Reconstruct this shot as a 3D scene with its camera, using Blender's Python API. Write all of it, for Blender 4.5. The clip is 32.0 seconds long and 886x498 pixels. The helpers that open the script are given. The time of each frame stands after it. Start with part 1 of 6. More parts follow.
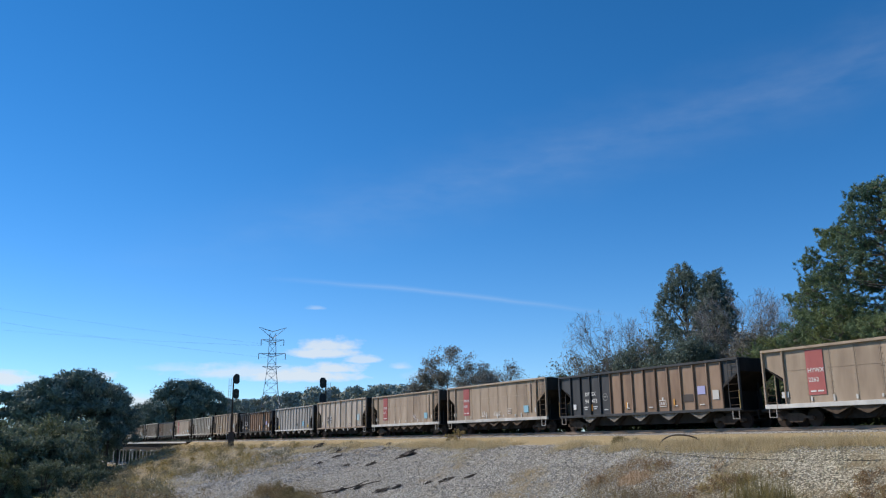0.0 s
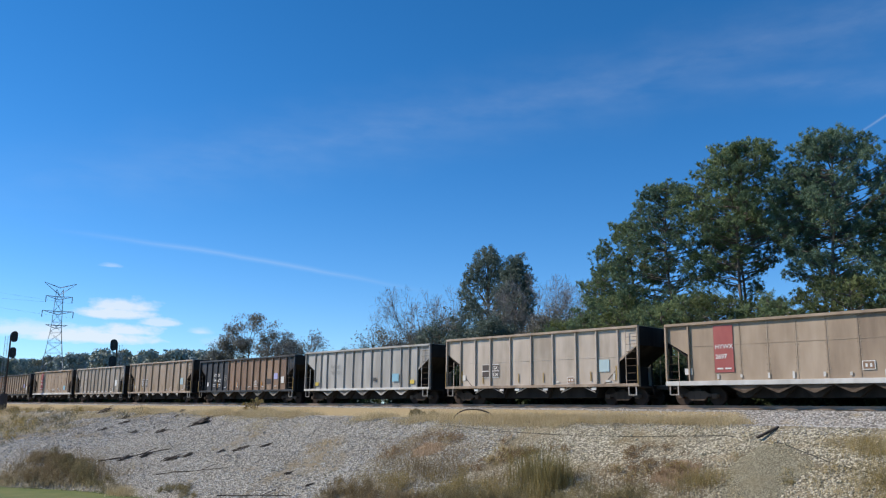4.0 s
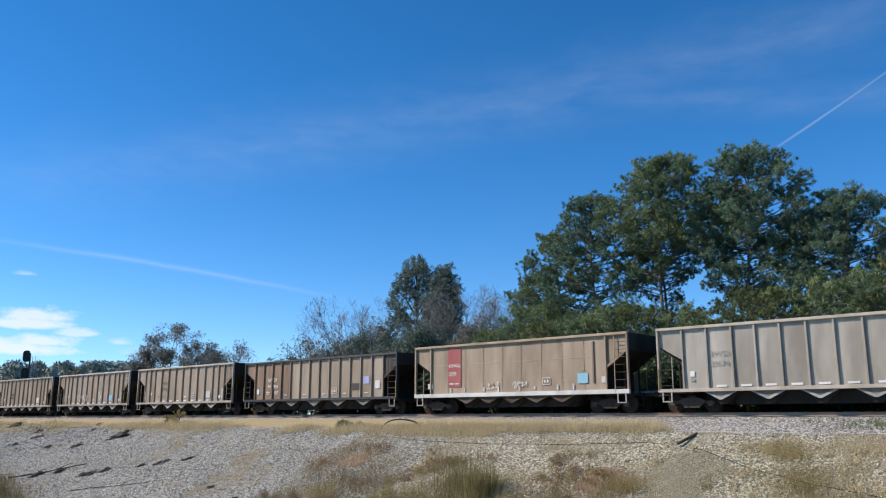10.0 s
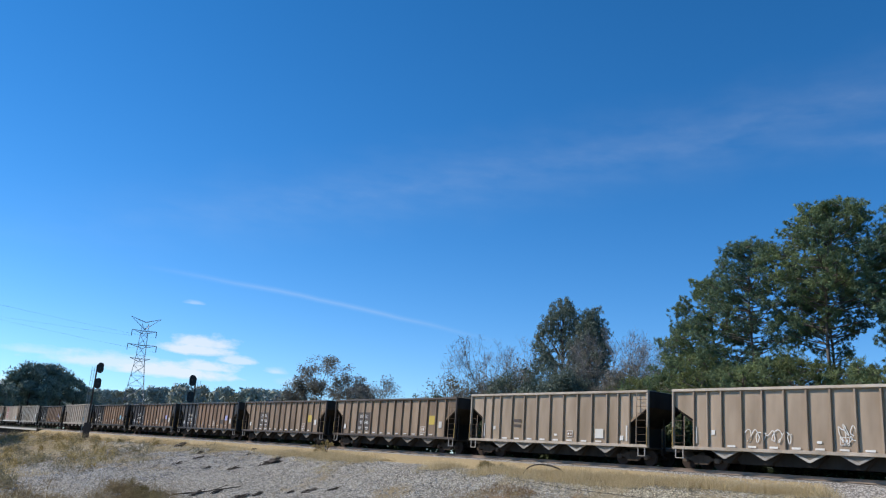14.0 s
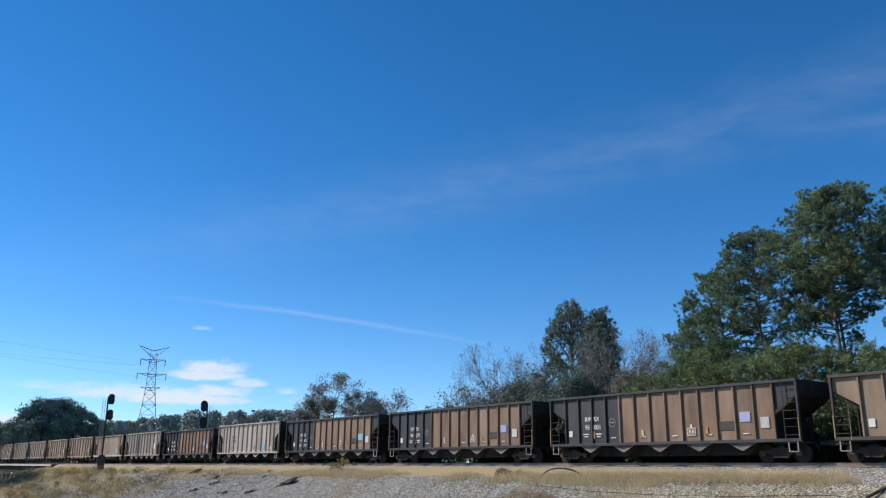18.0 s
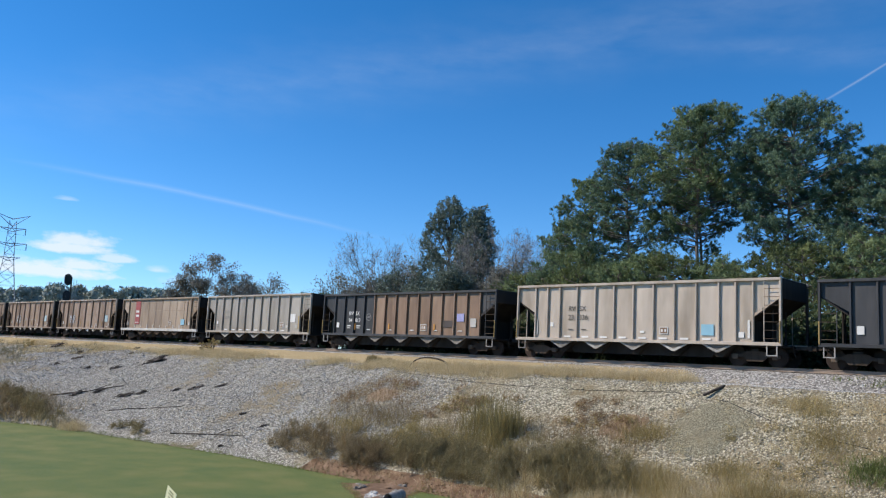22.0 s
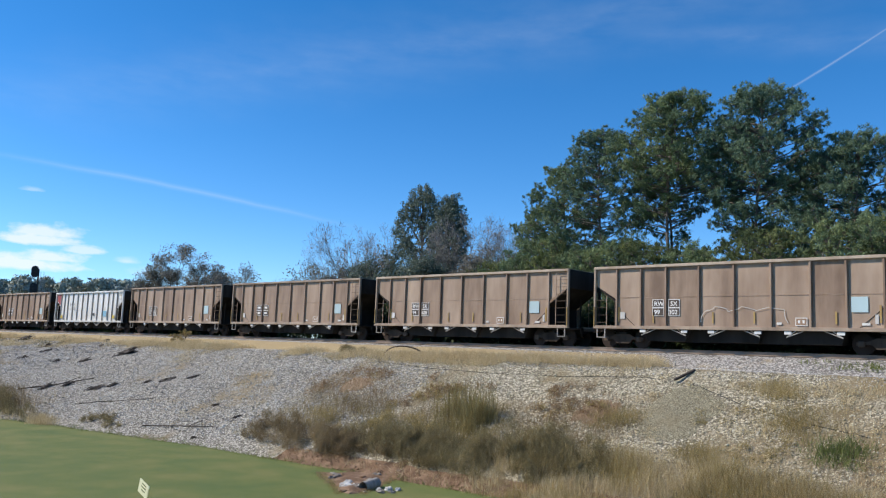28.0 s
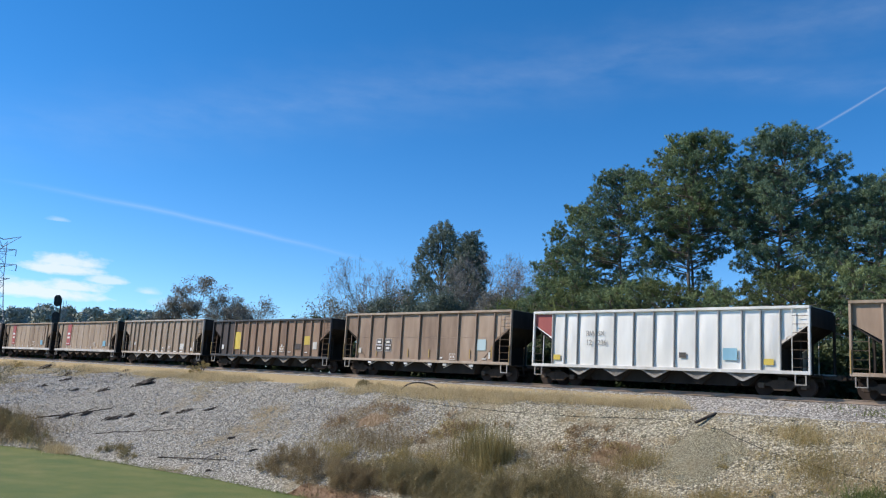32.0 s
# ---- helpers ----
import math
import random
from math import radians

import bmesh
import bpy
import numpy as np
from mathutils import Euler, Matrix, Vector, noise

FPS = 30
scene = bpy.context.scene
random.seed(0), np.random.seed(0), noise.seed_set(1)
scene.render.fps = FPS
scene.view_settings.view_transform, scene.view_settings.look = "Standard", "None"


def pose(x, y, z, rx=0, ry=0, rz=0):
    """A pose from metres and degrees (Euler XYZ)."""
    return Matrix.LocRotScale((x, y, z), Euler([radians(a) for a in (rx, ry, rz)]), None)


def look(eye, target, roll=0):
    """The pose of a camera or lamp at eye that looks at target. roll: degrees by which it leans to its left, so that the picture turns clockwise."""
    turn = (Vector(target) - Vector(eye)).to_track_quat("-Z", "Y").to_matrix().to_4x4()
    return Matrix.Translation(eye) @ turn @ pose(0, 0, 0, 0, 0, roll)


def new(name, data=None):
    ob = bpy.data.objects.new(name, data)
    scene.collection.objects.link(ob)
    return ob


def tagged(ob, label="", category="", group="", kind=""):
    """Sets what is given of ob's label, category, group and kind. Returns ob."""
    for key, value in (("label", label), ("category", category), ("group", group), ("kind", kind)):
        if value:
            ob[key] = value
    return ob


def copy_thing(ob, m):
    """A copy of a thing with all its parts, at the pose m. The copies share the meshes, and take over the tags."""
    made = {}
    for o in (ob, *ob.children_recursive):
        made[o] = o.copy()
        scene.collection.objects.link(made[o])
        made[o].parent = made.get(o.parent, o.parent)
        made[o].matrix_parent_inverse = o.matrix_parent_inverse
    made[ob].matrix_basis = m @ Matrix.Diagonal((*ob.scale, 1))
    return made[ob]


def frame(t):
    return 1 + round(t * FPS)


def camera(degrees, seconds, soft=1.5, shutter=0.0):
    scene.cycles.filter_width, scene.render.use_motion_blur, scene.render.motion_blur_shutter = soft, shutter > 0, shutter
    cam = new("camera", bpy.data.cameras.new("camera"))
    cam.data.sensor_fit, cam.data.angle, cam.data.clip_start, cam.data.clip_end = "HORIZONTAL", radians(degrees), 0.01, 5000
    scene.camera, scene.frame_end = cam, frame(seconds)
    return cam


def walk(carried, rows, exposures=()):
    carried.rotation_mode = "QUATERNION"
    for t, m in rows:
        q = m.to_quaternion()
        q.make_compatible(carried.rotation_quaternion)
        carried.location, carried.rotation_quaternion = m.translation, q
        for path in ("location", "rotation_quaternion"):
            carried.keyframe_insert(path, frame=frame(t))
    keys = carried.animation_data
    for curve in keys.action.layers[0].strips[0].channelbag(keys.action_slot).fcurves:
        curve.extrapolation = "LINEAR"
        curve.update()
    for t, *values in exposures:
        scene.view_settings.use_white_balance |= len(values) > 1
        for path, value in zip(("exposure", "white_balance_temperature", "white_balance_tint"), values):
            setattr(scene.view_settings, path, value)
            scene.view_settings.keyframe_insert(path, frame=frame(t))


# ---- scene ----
EYE = 5.0
cam = camera(57.10, 32.0, soft=1.2)
# seconds, stops by which the camera brightens its picture
EXPOSURES = [(0.0, 0.36), (3.0, 0.44), (8.0, 0.64), (13.0, 0.54), (18.0, 0.45), (23.0, 0.62), (28.0, 0.66), (32.0, 0.62)]
# seconds, yaw, pitch, roll of a camera held in the hand at one spot
LOOKS = [
    (0.0, 60.72, 13.13, 0.73),
    (0.5, 56.76, 13.14, 2.88),
    (1.0, 50.62, 12.40, -1.50),
    (1.5, 47.99, 11.93, -0.53),
    (2.0, 53.51, 11.23, 0.75),
    (2.5, 57.29, 10.60, 1.37),
    (3.0, 55.45, 11.92, 2.14),
    (3.5, 51.60, 11.49, 1.36),
    (4.0, 46.99, 11.17, -0.72),
    (4.5, 43.61, 9.94, -2.24),
    (6.5, 40.97, 8.90, 1.30),
    (7.0, 41.06, 12.14, 2.76),
    (7.5, 38.81, 13.32, 2.92),
    (8.0, 39.61, 13.50, 1.31),
    (8.5, 40.27, 10.91, 2.22),
    (9.0, 42.10, 10.30, 2.66),
    (9.5, 42.46, 10.49, 1.41),
    (10.0, 42.01, 11.88, -0.10),
    (10.5, 39.20, 13.32, 0.06),
    (11.0, 44.34, 13.50, 1.33),
    (11.5, 49.75, 13.62, -1.75),
    (12.0, 49.20, 14.29, -0.82),
    (12.5, 49.38, 13.94, -0.52),
    (13.0, 52.54, 14.41, -0.85),
    (13.5, 52.97, 14.54, -4.08),
    (15.5, 47.12, 14.24, 0.91),
    (16.0, 49.81, 14.61, 4.17),
    (16.5, 52.59, 16.07, 3.13),
    (17.0, 55.70, 16.47, 1.30),
    (17.5, 53.95, 16.82, 0.97),
    (18.0, 52.84, 15.07, -0.45),
    (18.5, 52.92, 13.42, -2.04),
    (19.0, 52.68, 12.56, -1.08),
    (19.5, 51.88, 6.73, -3.91),
    (20.0, 48.61, 9.08, -2.94),
    (20.5, 47.19, 7.36, -3.31),
    (21.0, 45.29, 7.99, -2.29),
    (21.5, 44.10, 7.69, -2.03),
    (22.0, 43.96, 7.71, -2.83),
    (22.5, 44.71, 7.81, -3.12),
    (23.0, 42.56, 7.85, -0.70),
    (23.5, 43.32, 7.20, -0.81),
    (24.0, 45.34, 9.16, -1.19),
    (24.5, 45.85, 8.59, -1.84),
    (26.5, 44.44, 8.68, -2.01),
    (27.0, 47.13, 6.81, -3.45),
    (27.5, 43.67, 6.76, -5.85),
    (28.0, 42.12, 6.97, -2.11),
    (28.5, 41.42, 5.57, -1.52),
    (29.0, 43.43, 7.52, -1.87),
    (29.5, 45.57, 9.78, -1.53),
    (30.0, 45.77, 10.37, -0.95),
    (30.5, 46.27, 9.45, -1.46),
    (31.0, 44.70, 10.25, -1.41),
    (31.5, 44.85, 10.26, -1.81),
    (32.0, 43.34, 9.47, -3.29),
]
walk(cam, [(t, pose(0, 0, EYE, 90 + pitch, roll, yaw)) for t, yaw, pitch, roll in LOOKS], exposures=EXPOSURES)

# ---- light ----
CLOUD = (3.9, 4.2, 4.5)
SUN_AZ, SUN_EL = 232.0, 38.0      # degrees clockwise from +y, and above the horizon
world = bpy.data.worlds.new("sky")
scene.world = world
world.use_nodes = True
wn, wl = world.node_tree.nodes, world.node_tree.links
wn.clear()
w_out = wn.new("ShaderNodeOutputWorld")
w_bg = wn.new("ShaderNodeBackground")
w_sky = wn.new("ShaderNodeTexSky")
w_sky.sky_type = "NISHITA"
w_sky.sun_disc = False
w_sky.sun_elevation = radians(SUN_EL)
w_sky.sun_rotation = radians(SUN_AZ)
w_sky.altitude = 3000.0
w_sky.air_density, w_sky.dust_density, w_sky.ozone_density = 0.72, 0.0, 4.0
w_bg.inputs["Strength"].default_value = 0.15
w_hue = wn.new("ShaderNodeHueSaturation")
w_hue.inputs["Hue"].default_value, w_hue.inputs["Saturation"].default_value = 0.496, 1.245
wl.new(w_sky.outputs[0], w_hue.inputs["Color"])
w_tc = wn.new("ShaderNodeTexCoord")
w_sep = wn.new("ShaderNodeSeparateXYZ")
wl.new(w_tc.outputs["Generated"], w_sep.inputs[0])


def wmath(op, a, b=0.0, c=0.0):
    node = wn.new("ShaderNodeMath")
    node.operation = op
    for k, v in enumerate((a, b, c)):
        if hasattr(v, "links"):
            wl.new(v, node.inputs[k])
        else:
            node.inputs[k].default_value = v
    return node.outputs[0]


def wnoise(scale, sx, sy, sz, detail=6.0, rough=0.55):
    mp = wn.new("ShaderNodeMapping")
    mp.inputs["Scale"].default_value = (sx, sy, sz)
    wl.new(w_polar, mp.inputs["Vector"])
    nz = wn.new("ShaderNodeTexNoise")
    nz.inputs["Scale"].default_value, nz.inputs["Detail"].default_value, nz.inputs["Roughness"].default_value = scale, detail, rough
    wl.new(mp.outputs[0], nz.inputs["Vector"])
    return nz.outputs["Fac"]


# bearing and height in degrees
W_AZ = wmath("MULTIPLY", wmath("ARCTAN2", w_sep.outputs[0], w_sep.outputs[1]), 57.2958)
W_EL = wmath("MULTIPLY", wmath("ARCSINE", w_sep.outputs[2]), 57.2958)
w_comb = wn.new("ShaderNodeCombineXYZ")
wl.new(W_AZ, w_comb.inputs[0])
wl.new(W_EL, w_comb.inputs[1])
w_polar = w_comb.outputs[0]


def ramp01(v, lo, hi):
    return wmath("SMOOTH_MIN", wmath("MAXIMUM", wmath("MULTIPLY_ADD", v, 1 / (hi - lo), -lo / (hi - lo)), 0.0), 1.0, 0.1)


def streak(az0, el0, az1, el1, bend, width, fade, wobble):
    """A thin band of ice cloud between two bearings: 1 on its line, 0 off it."""
    u = wmath("MULTIPLY_ADD", W_AZ, 1 / (az1 - az0), -az0 / (az1 - az0))
    line = wmath("MULTIPLY_ADD", u, el1 - el0, el0)
    line = wmath("ADD", line, wmath("MULTIPLY", wmath("MULTIPLY", u, wmath("SUBTRACT", 1.0, u)), 4 * bend))
    d = wmath("ABSOLUTE", wmath("ADD", wmath("SUBTRACT", W_EL, line), wmath("MULTIPLY_ADD", wnoise(0.25, 1, 1, 1), wobble, -wobble / 2)))
    across = wmath("POWER", wmath("MAXIMUM", wmath("SUBTRACT", 1.0, wmath("DIVIDE", d, width)), 0.0), 1.6)
    along = wmath("MULTIPLY", ramp01(u, 0.0, fade), ramp01(wmath("SUBTRACT", 1.0, u), 0.0, fade))
    return wmath("MULTIPLY", across, along)


def puff(az, el, wa, we, edge=0.55):
    """A small flat-bottomed fair-weather cloud."""
    a = wmath("MULTIPLY_ADD", W_AZ, 1 / wa, -az / wa)
    e = wmath("MULTIPLY_ADD", W_EL, 1 / we, -el / we)
    e = wmath("ADD", wmath("MAXIMUM", e, 0.0), wmath("MULTIPLY", wmath("MINIMUM", e, 0.0), 2.4))
    r = wmath("SQRT", wmath("ADD", wmath("MULTIPLY", a, a), wmath("MULTIPLY", e, e)))
    n = wmath("MULTIPLY_ADD", wnoise(0.55, 1, 2.2, 1, 7.0, 0.6), 2.0, -0.85)
    return ramp01(wmath("ADD", wmath("SUBTRACT", 1.0, r), n), 0.0, edge)


w_cloud = wmath("MULTIPLY", streak(-74, 11.0, -47.5, 8.0, 0.55, 0.30, 0.35, 0.25), 0.145)
w_fine = wmath("MULTIPLY_ADD", wnoise(0.4, 0.6, 2.0, 1), 1.6, -0.25)
for band in (
    wmath("MULTIPLY", streak(-22.8, 15.5, -8, 23.2, 0.0, 0.15, 0.4, 0.12), 0.21),
    wmath("MULTIPLY", wmath("MULTIPLY", streak(-86, 10.5, 8, 26.0, 3.4, 4.2, 0.25, 2.4), w_fine), 0.095),
    wmath("MULTIPLY", wmath("MULTIPLY", streak(-36, 22.5, 10, 17.5, 0.0, 1.8, 0.3, 1.2), w_fine), 0.10),
    wmath("MULTIPLY", puff(-68.6, 6.3, 2.1, 0.75, 0.7), 0.78),
    wmath("MULTIPLY", puff(-69.0, 5.8, 2.5, 0.6, 0.6), 0.82),
    wmath("MULTIPLY", puff(-66.3, 5.4, 1.3, 0.42), 0.62),
    wmath("MULTIPLY", puff(-74.0, 4.45, 5.4, 0.75, 0.75), 0.66),
    wmath("MULTIPLY", puff(-68.4, 4.7, 2.2, 0.5, 0.6), 0.8),
    wmath("MULTIPLY", puff(-70.3, 4.25, 4.4, 0.75, 0.6), 0.84),
    wmath("MULTIPLY", puff(-78.5, 4.7, 2.6, 0.4, 1.1), 0.45),
    wmath("MULTIPLY", puff(-63.7, 4.9, 0.9, 0.32, 1.0), 0.5),
    wmath("MULTIPLY", puff(-62.0, 4.2, 1.6, 0.4, 1.2), 0.35),
    wmath("MULTIPLY", puff(-69.6, 8.95, 0.9, 0.2, 0.9), 0.3),
    wmath("MULTIPLY", puff(-80.9, 2.5, 1.9, 0.6), 0.8),
    wmath("MULTIPLY", puff(-83.3, 4.2, 0.9, 0.45), 0.6),
    wmath("MULTIPLY", puff(-88.6, 3.8, 1.7, 0.75), 0.85),
):
    w_cloud = wmath("MAXIMUM", w_cloud, band)
w_mix = wn.new("ShaderNodeMix")
w_mix.data_type = "RGBA"
wl.new(w_cloud, w_mix.inputs["Factor"])
# the sky pales and dulls towards the horizon
w_low = wn.new("ShaderNodeHueSaturation")
w_low.inputs["Hue"].default_value, w_low.inputs["Saturation"].default_value, w_low.inputs["Value"].default_value = 0.470, 0.66, 0.59
wl.new(w_hue.outputs[0], w_low.inputs["Color"])
w_haze = wn.new("ShaderNodeMix")
w_haze.data_type = "RGBA"
wl.new(wmath("POWER", 2.718, wmath("MULTIPLY", wmath("MAXIMUM", W_EL, 0.0), -0.155)), w_haze.inputs["Factor"])
wl.new(w_hue.outputs[0], w_haze.inputs[6])
wl.new(w_low.outputs[0], w_haze.inputs[7])
wl.new(w_haze.outputs[2], w_mix.inputs[6])
w_mix.inputs[7].default_value = (CLOUD[0], CLOUD[1], CLOUD[2], 1)
wl.new(w_mix.outputs[2], w_bg.inputs[0])
wl.new(w_bg.outputs[0], w_out.inputs[0])
sun = new("sun", bpy.data.lights.new("sun", "SUN"))
sun.data.energy, sun.data.angle, sun.data.color = 3.35, radians(0.5), (1.0, 0.895, 0.755)
sun_way = Vector((math.sin(radians(SUN_AZ)) * math.cos(radians(SUN_EL)), math.cos(radians(SUN_AZ)) * math.cos(radians(SUN_EL)), math.sin(radians(SUN_EL))))
sun.matrix_world = look((0, -20, 60), Vector((0, -20, 60)) - sun_way)


# ---- materials ----
def mat(name, colors, scale=1.0, rough=0.8, metal=0.0, bump=0.0, fine=40.0, spread=0.5, island=0.0, obrand=0.0, streak=None, thin=0.0):
    """A surface of two or three colours blended by noise at two scales, with relief; streak stretches the large noise down the z axis."""
    m = bpy.data.materials.new(name)
    m.use_nodes = True
    n, l = m.node_tree.nodes, m.node_tree.links
    bsdf = n["Principled BSDF"]
    bsdf.inputs["Roughness"].default_value = rough
    bsdf.inputs["Metallic"].default_value = metal
    tc = n.new("ShaderNodeTexCoord")
    mp = n.new("ShaderNodeMapping")
    l.new(tc.outputs["Object"], mp.inputs["Vector"])
    if streak:
        mp.inputs["Scale"].default_value = streak
    oi = n.new("ShaderNodeObjectInfo")
    add = n.new("ShaderNodeVectorMath")
    add.operation = "MULTIPLY_ADD"
    comb = n.new("ShaderNodeCombineXYZ")
    for k in range(3):
        l.new(oi.outputs["Random"], comb.inputs[k])
    l.new(comb.outputs[0], add.inputs[0])
    add.inputs[1].default_value = (37.0, 91.0, 53.0)
    l.new(mp.outputs[0], add.inputs[2])
    n1 = n.new("ShaderNodeTexNoise")
    n1.inputs["Scale"].default_value, n1.inputs["Detail"].default_value = scale, 5.0
    n2 = n.new("ShaderNodeTexNoise")
    n2.inputs["Scale"].default_value, n2.inputs["Detail"].default_value = fine, 3.0
    l.new(add.outputs[0], n1.inputs["Vector"])
    l.new(mp.outputs[0] if streak else tc.outputs["Object"], n2.inputs["Vector"])
    ramp = n.new("ShaderNodeValToRGB")
    el = ramp.color_ramp.elements
    el[0].color, el[0].position = (*colors[0], 1), 0.5 - spread / 2
    el[1].color, el[1].position = (*colors[-1], 1), 0.5 + spread / 2
    if len(colors) == 3:
        e = el.new(0.5)
        e.color = (*colors[1], 1)
    mixv = n.new("ShaderNodeMath")
    mixv.operation = "MULTIPLY_ADD"
    l.new(n2.outputs["Fac"], mixv.inputs[0])
    mixv.inputs[1].default_value = 0.35
    sub = n.new("ShaderNodeMath")
    sub.operation = "ADD"
    sub.inputs[1].default_value = -0.175
    l.new(n1.outputs["Fac"], sub.inputs[0])
    l.new(sub.outputs[0], mixv.inputs[2])
    last = mixv.outputs[0]
    for amount, node, sock in ((island, "ShaderNodeNewGeometry", "Random Per Island"), (obrand, "ShaderNodeObjectInfo", "Random")):
        if amount:
            g = n.new(node)
            a = n.new("ShaderNodeMath")
            a.operation = "MULTIPLY_ADD"
            l.new(g.outputs[sock], a.inputs[0])
            a.inputs[1].default_value = amount
            b = n.new("ShaderNodeMath")
            b.operation = "ADD"
            b.inputs[1].default_value = -amount / 2
            l.new(last, b.inputs[0])
            l.new(b.outputs[0], a.inputs[2])
            last = a.outputs[0]
    l.new(last, ramp.inputs[0])
    l.new(ramp.outputs[0], bsdf.inputs["Base Color"])
    if bump:
        bm_ = n.new("ShaderNodeBump")
        bm_.inputs["Strength"].default_value, bm_.inputs["Distance"].default_value = 0.6, bump
        l.new(n2.outputs["Fac"], bm_.inputs["Height"])
        l.new(bm_.outputs[0], bsdf.inputs["Normal"])
    if thin:  # leaves and blades let light through
        tr = n.new("ShaderNodeBsdfTranslucent")
        l.new(ramp.outputs[0], tr.inputs["Color"])
        mx = n.new("ShaderNodeMixShader")
        mx.inputs[0].default_value = thin
        l.new(bsdf.outputs[0], mx.inputs[1])
        l.new(tr.outputs[0], mx.inputs[2])
        l.new(mx.outputs[0], n["Material Output"].inputs["Surface"])
    return m


M = {
    "lawn": mat("mown_grass", [(0.082, 0.126, 0.026), (0.120, 0.150, 0.032), (0.182, 0.180, 0.050)], 0.6, 0.9, bump=0.02, fine=30),
    "stone": mat("crushed_stone", [(0.235, 0.21, 0.142), (0.425, 0.385, 0.272), (0.655, 0.60, 0.44)], 0.5, 0.9, bump=0.01, fine=30, island=0.7),
    "rough": mat("rough_ground", [(0.09, 0.08, 0.04), (0.16, 0.14, 0.07), (0.24, 0.20, 0.10)], 0.15, 0.95, bump=0.05, fine=6),
    "rail": mat("rail_steel", [(0.20, 0.145, 0.105), (0.34, 0.265, 0.205)], 1.0, 0.8, 0.0, fine=30),
    "tie": mat("tie_wood", [(0.05, 0.04, 0.03), (0.12, 0.10, 0.08)], 2.0, 0.9, bump=0.01, obrand=0.4),
    "bark": mat("bark", [(0.045, 0.036, 0.03), (0.12, 0.095, 0.078)], 3.0, 0.95, bump=0.03, fine=12),
    "needle": mat("pine_needles", [(0.062, 0.115, 0.086), (0.13, 0.205, 0.132), (0.25, 0.32, 0.17)], 0.4, 0.85, island=0.3, spread=0.6, thin=0.22),
    "leaf": mat("dark_leaves", [(0.035, 0.06, 0.028), (0.07, 0.105, 0.045), (0.13, 0.155, 0.065)], 0.3, 0.7, island=0.6, spread=0.8, thin=0.28),
    "autumn": mat("thin_autumn_leaves", [(0.10, 0.10, 0.065), (0.18, 0.17, 0.11), (0.27, 0.22, 0.15)], 0.3, 0.8, island=0.6, spread=0.8, thin=0.3),
    "steel": mat("galvanised_steel", [(0.22, 0.23, 0.24), (0.38, 0.39, 0.40)], 2.0, 0.5, 0.5),
    "black": mat("black_paint", [(0.012, 0.012, 0.013), (0.035, 0.033, 0.03)], 1.5, 0.6, fine=20),
}



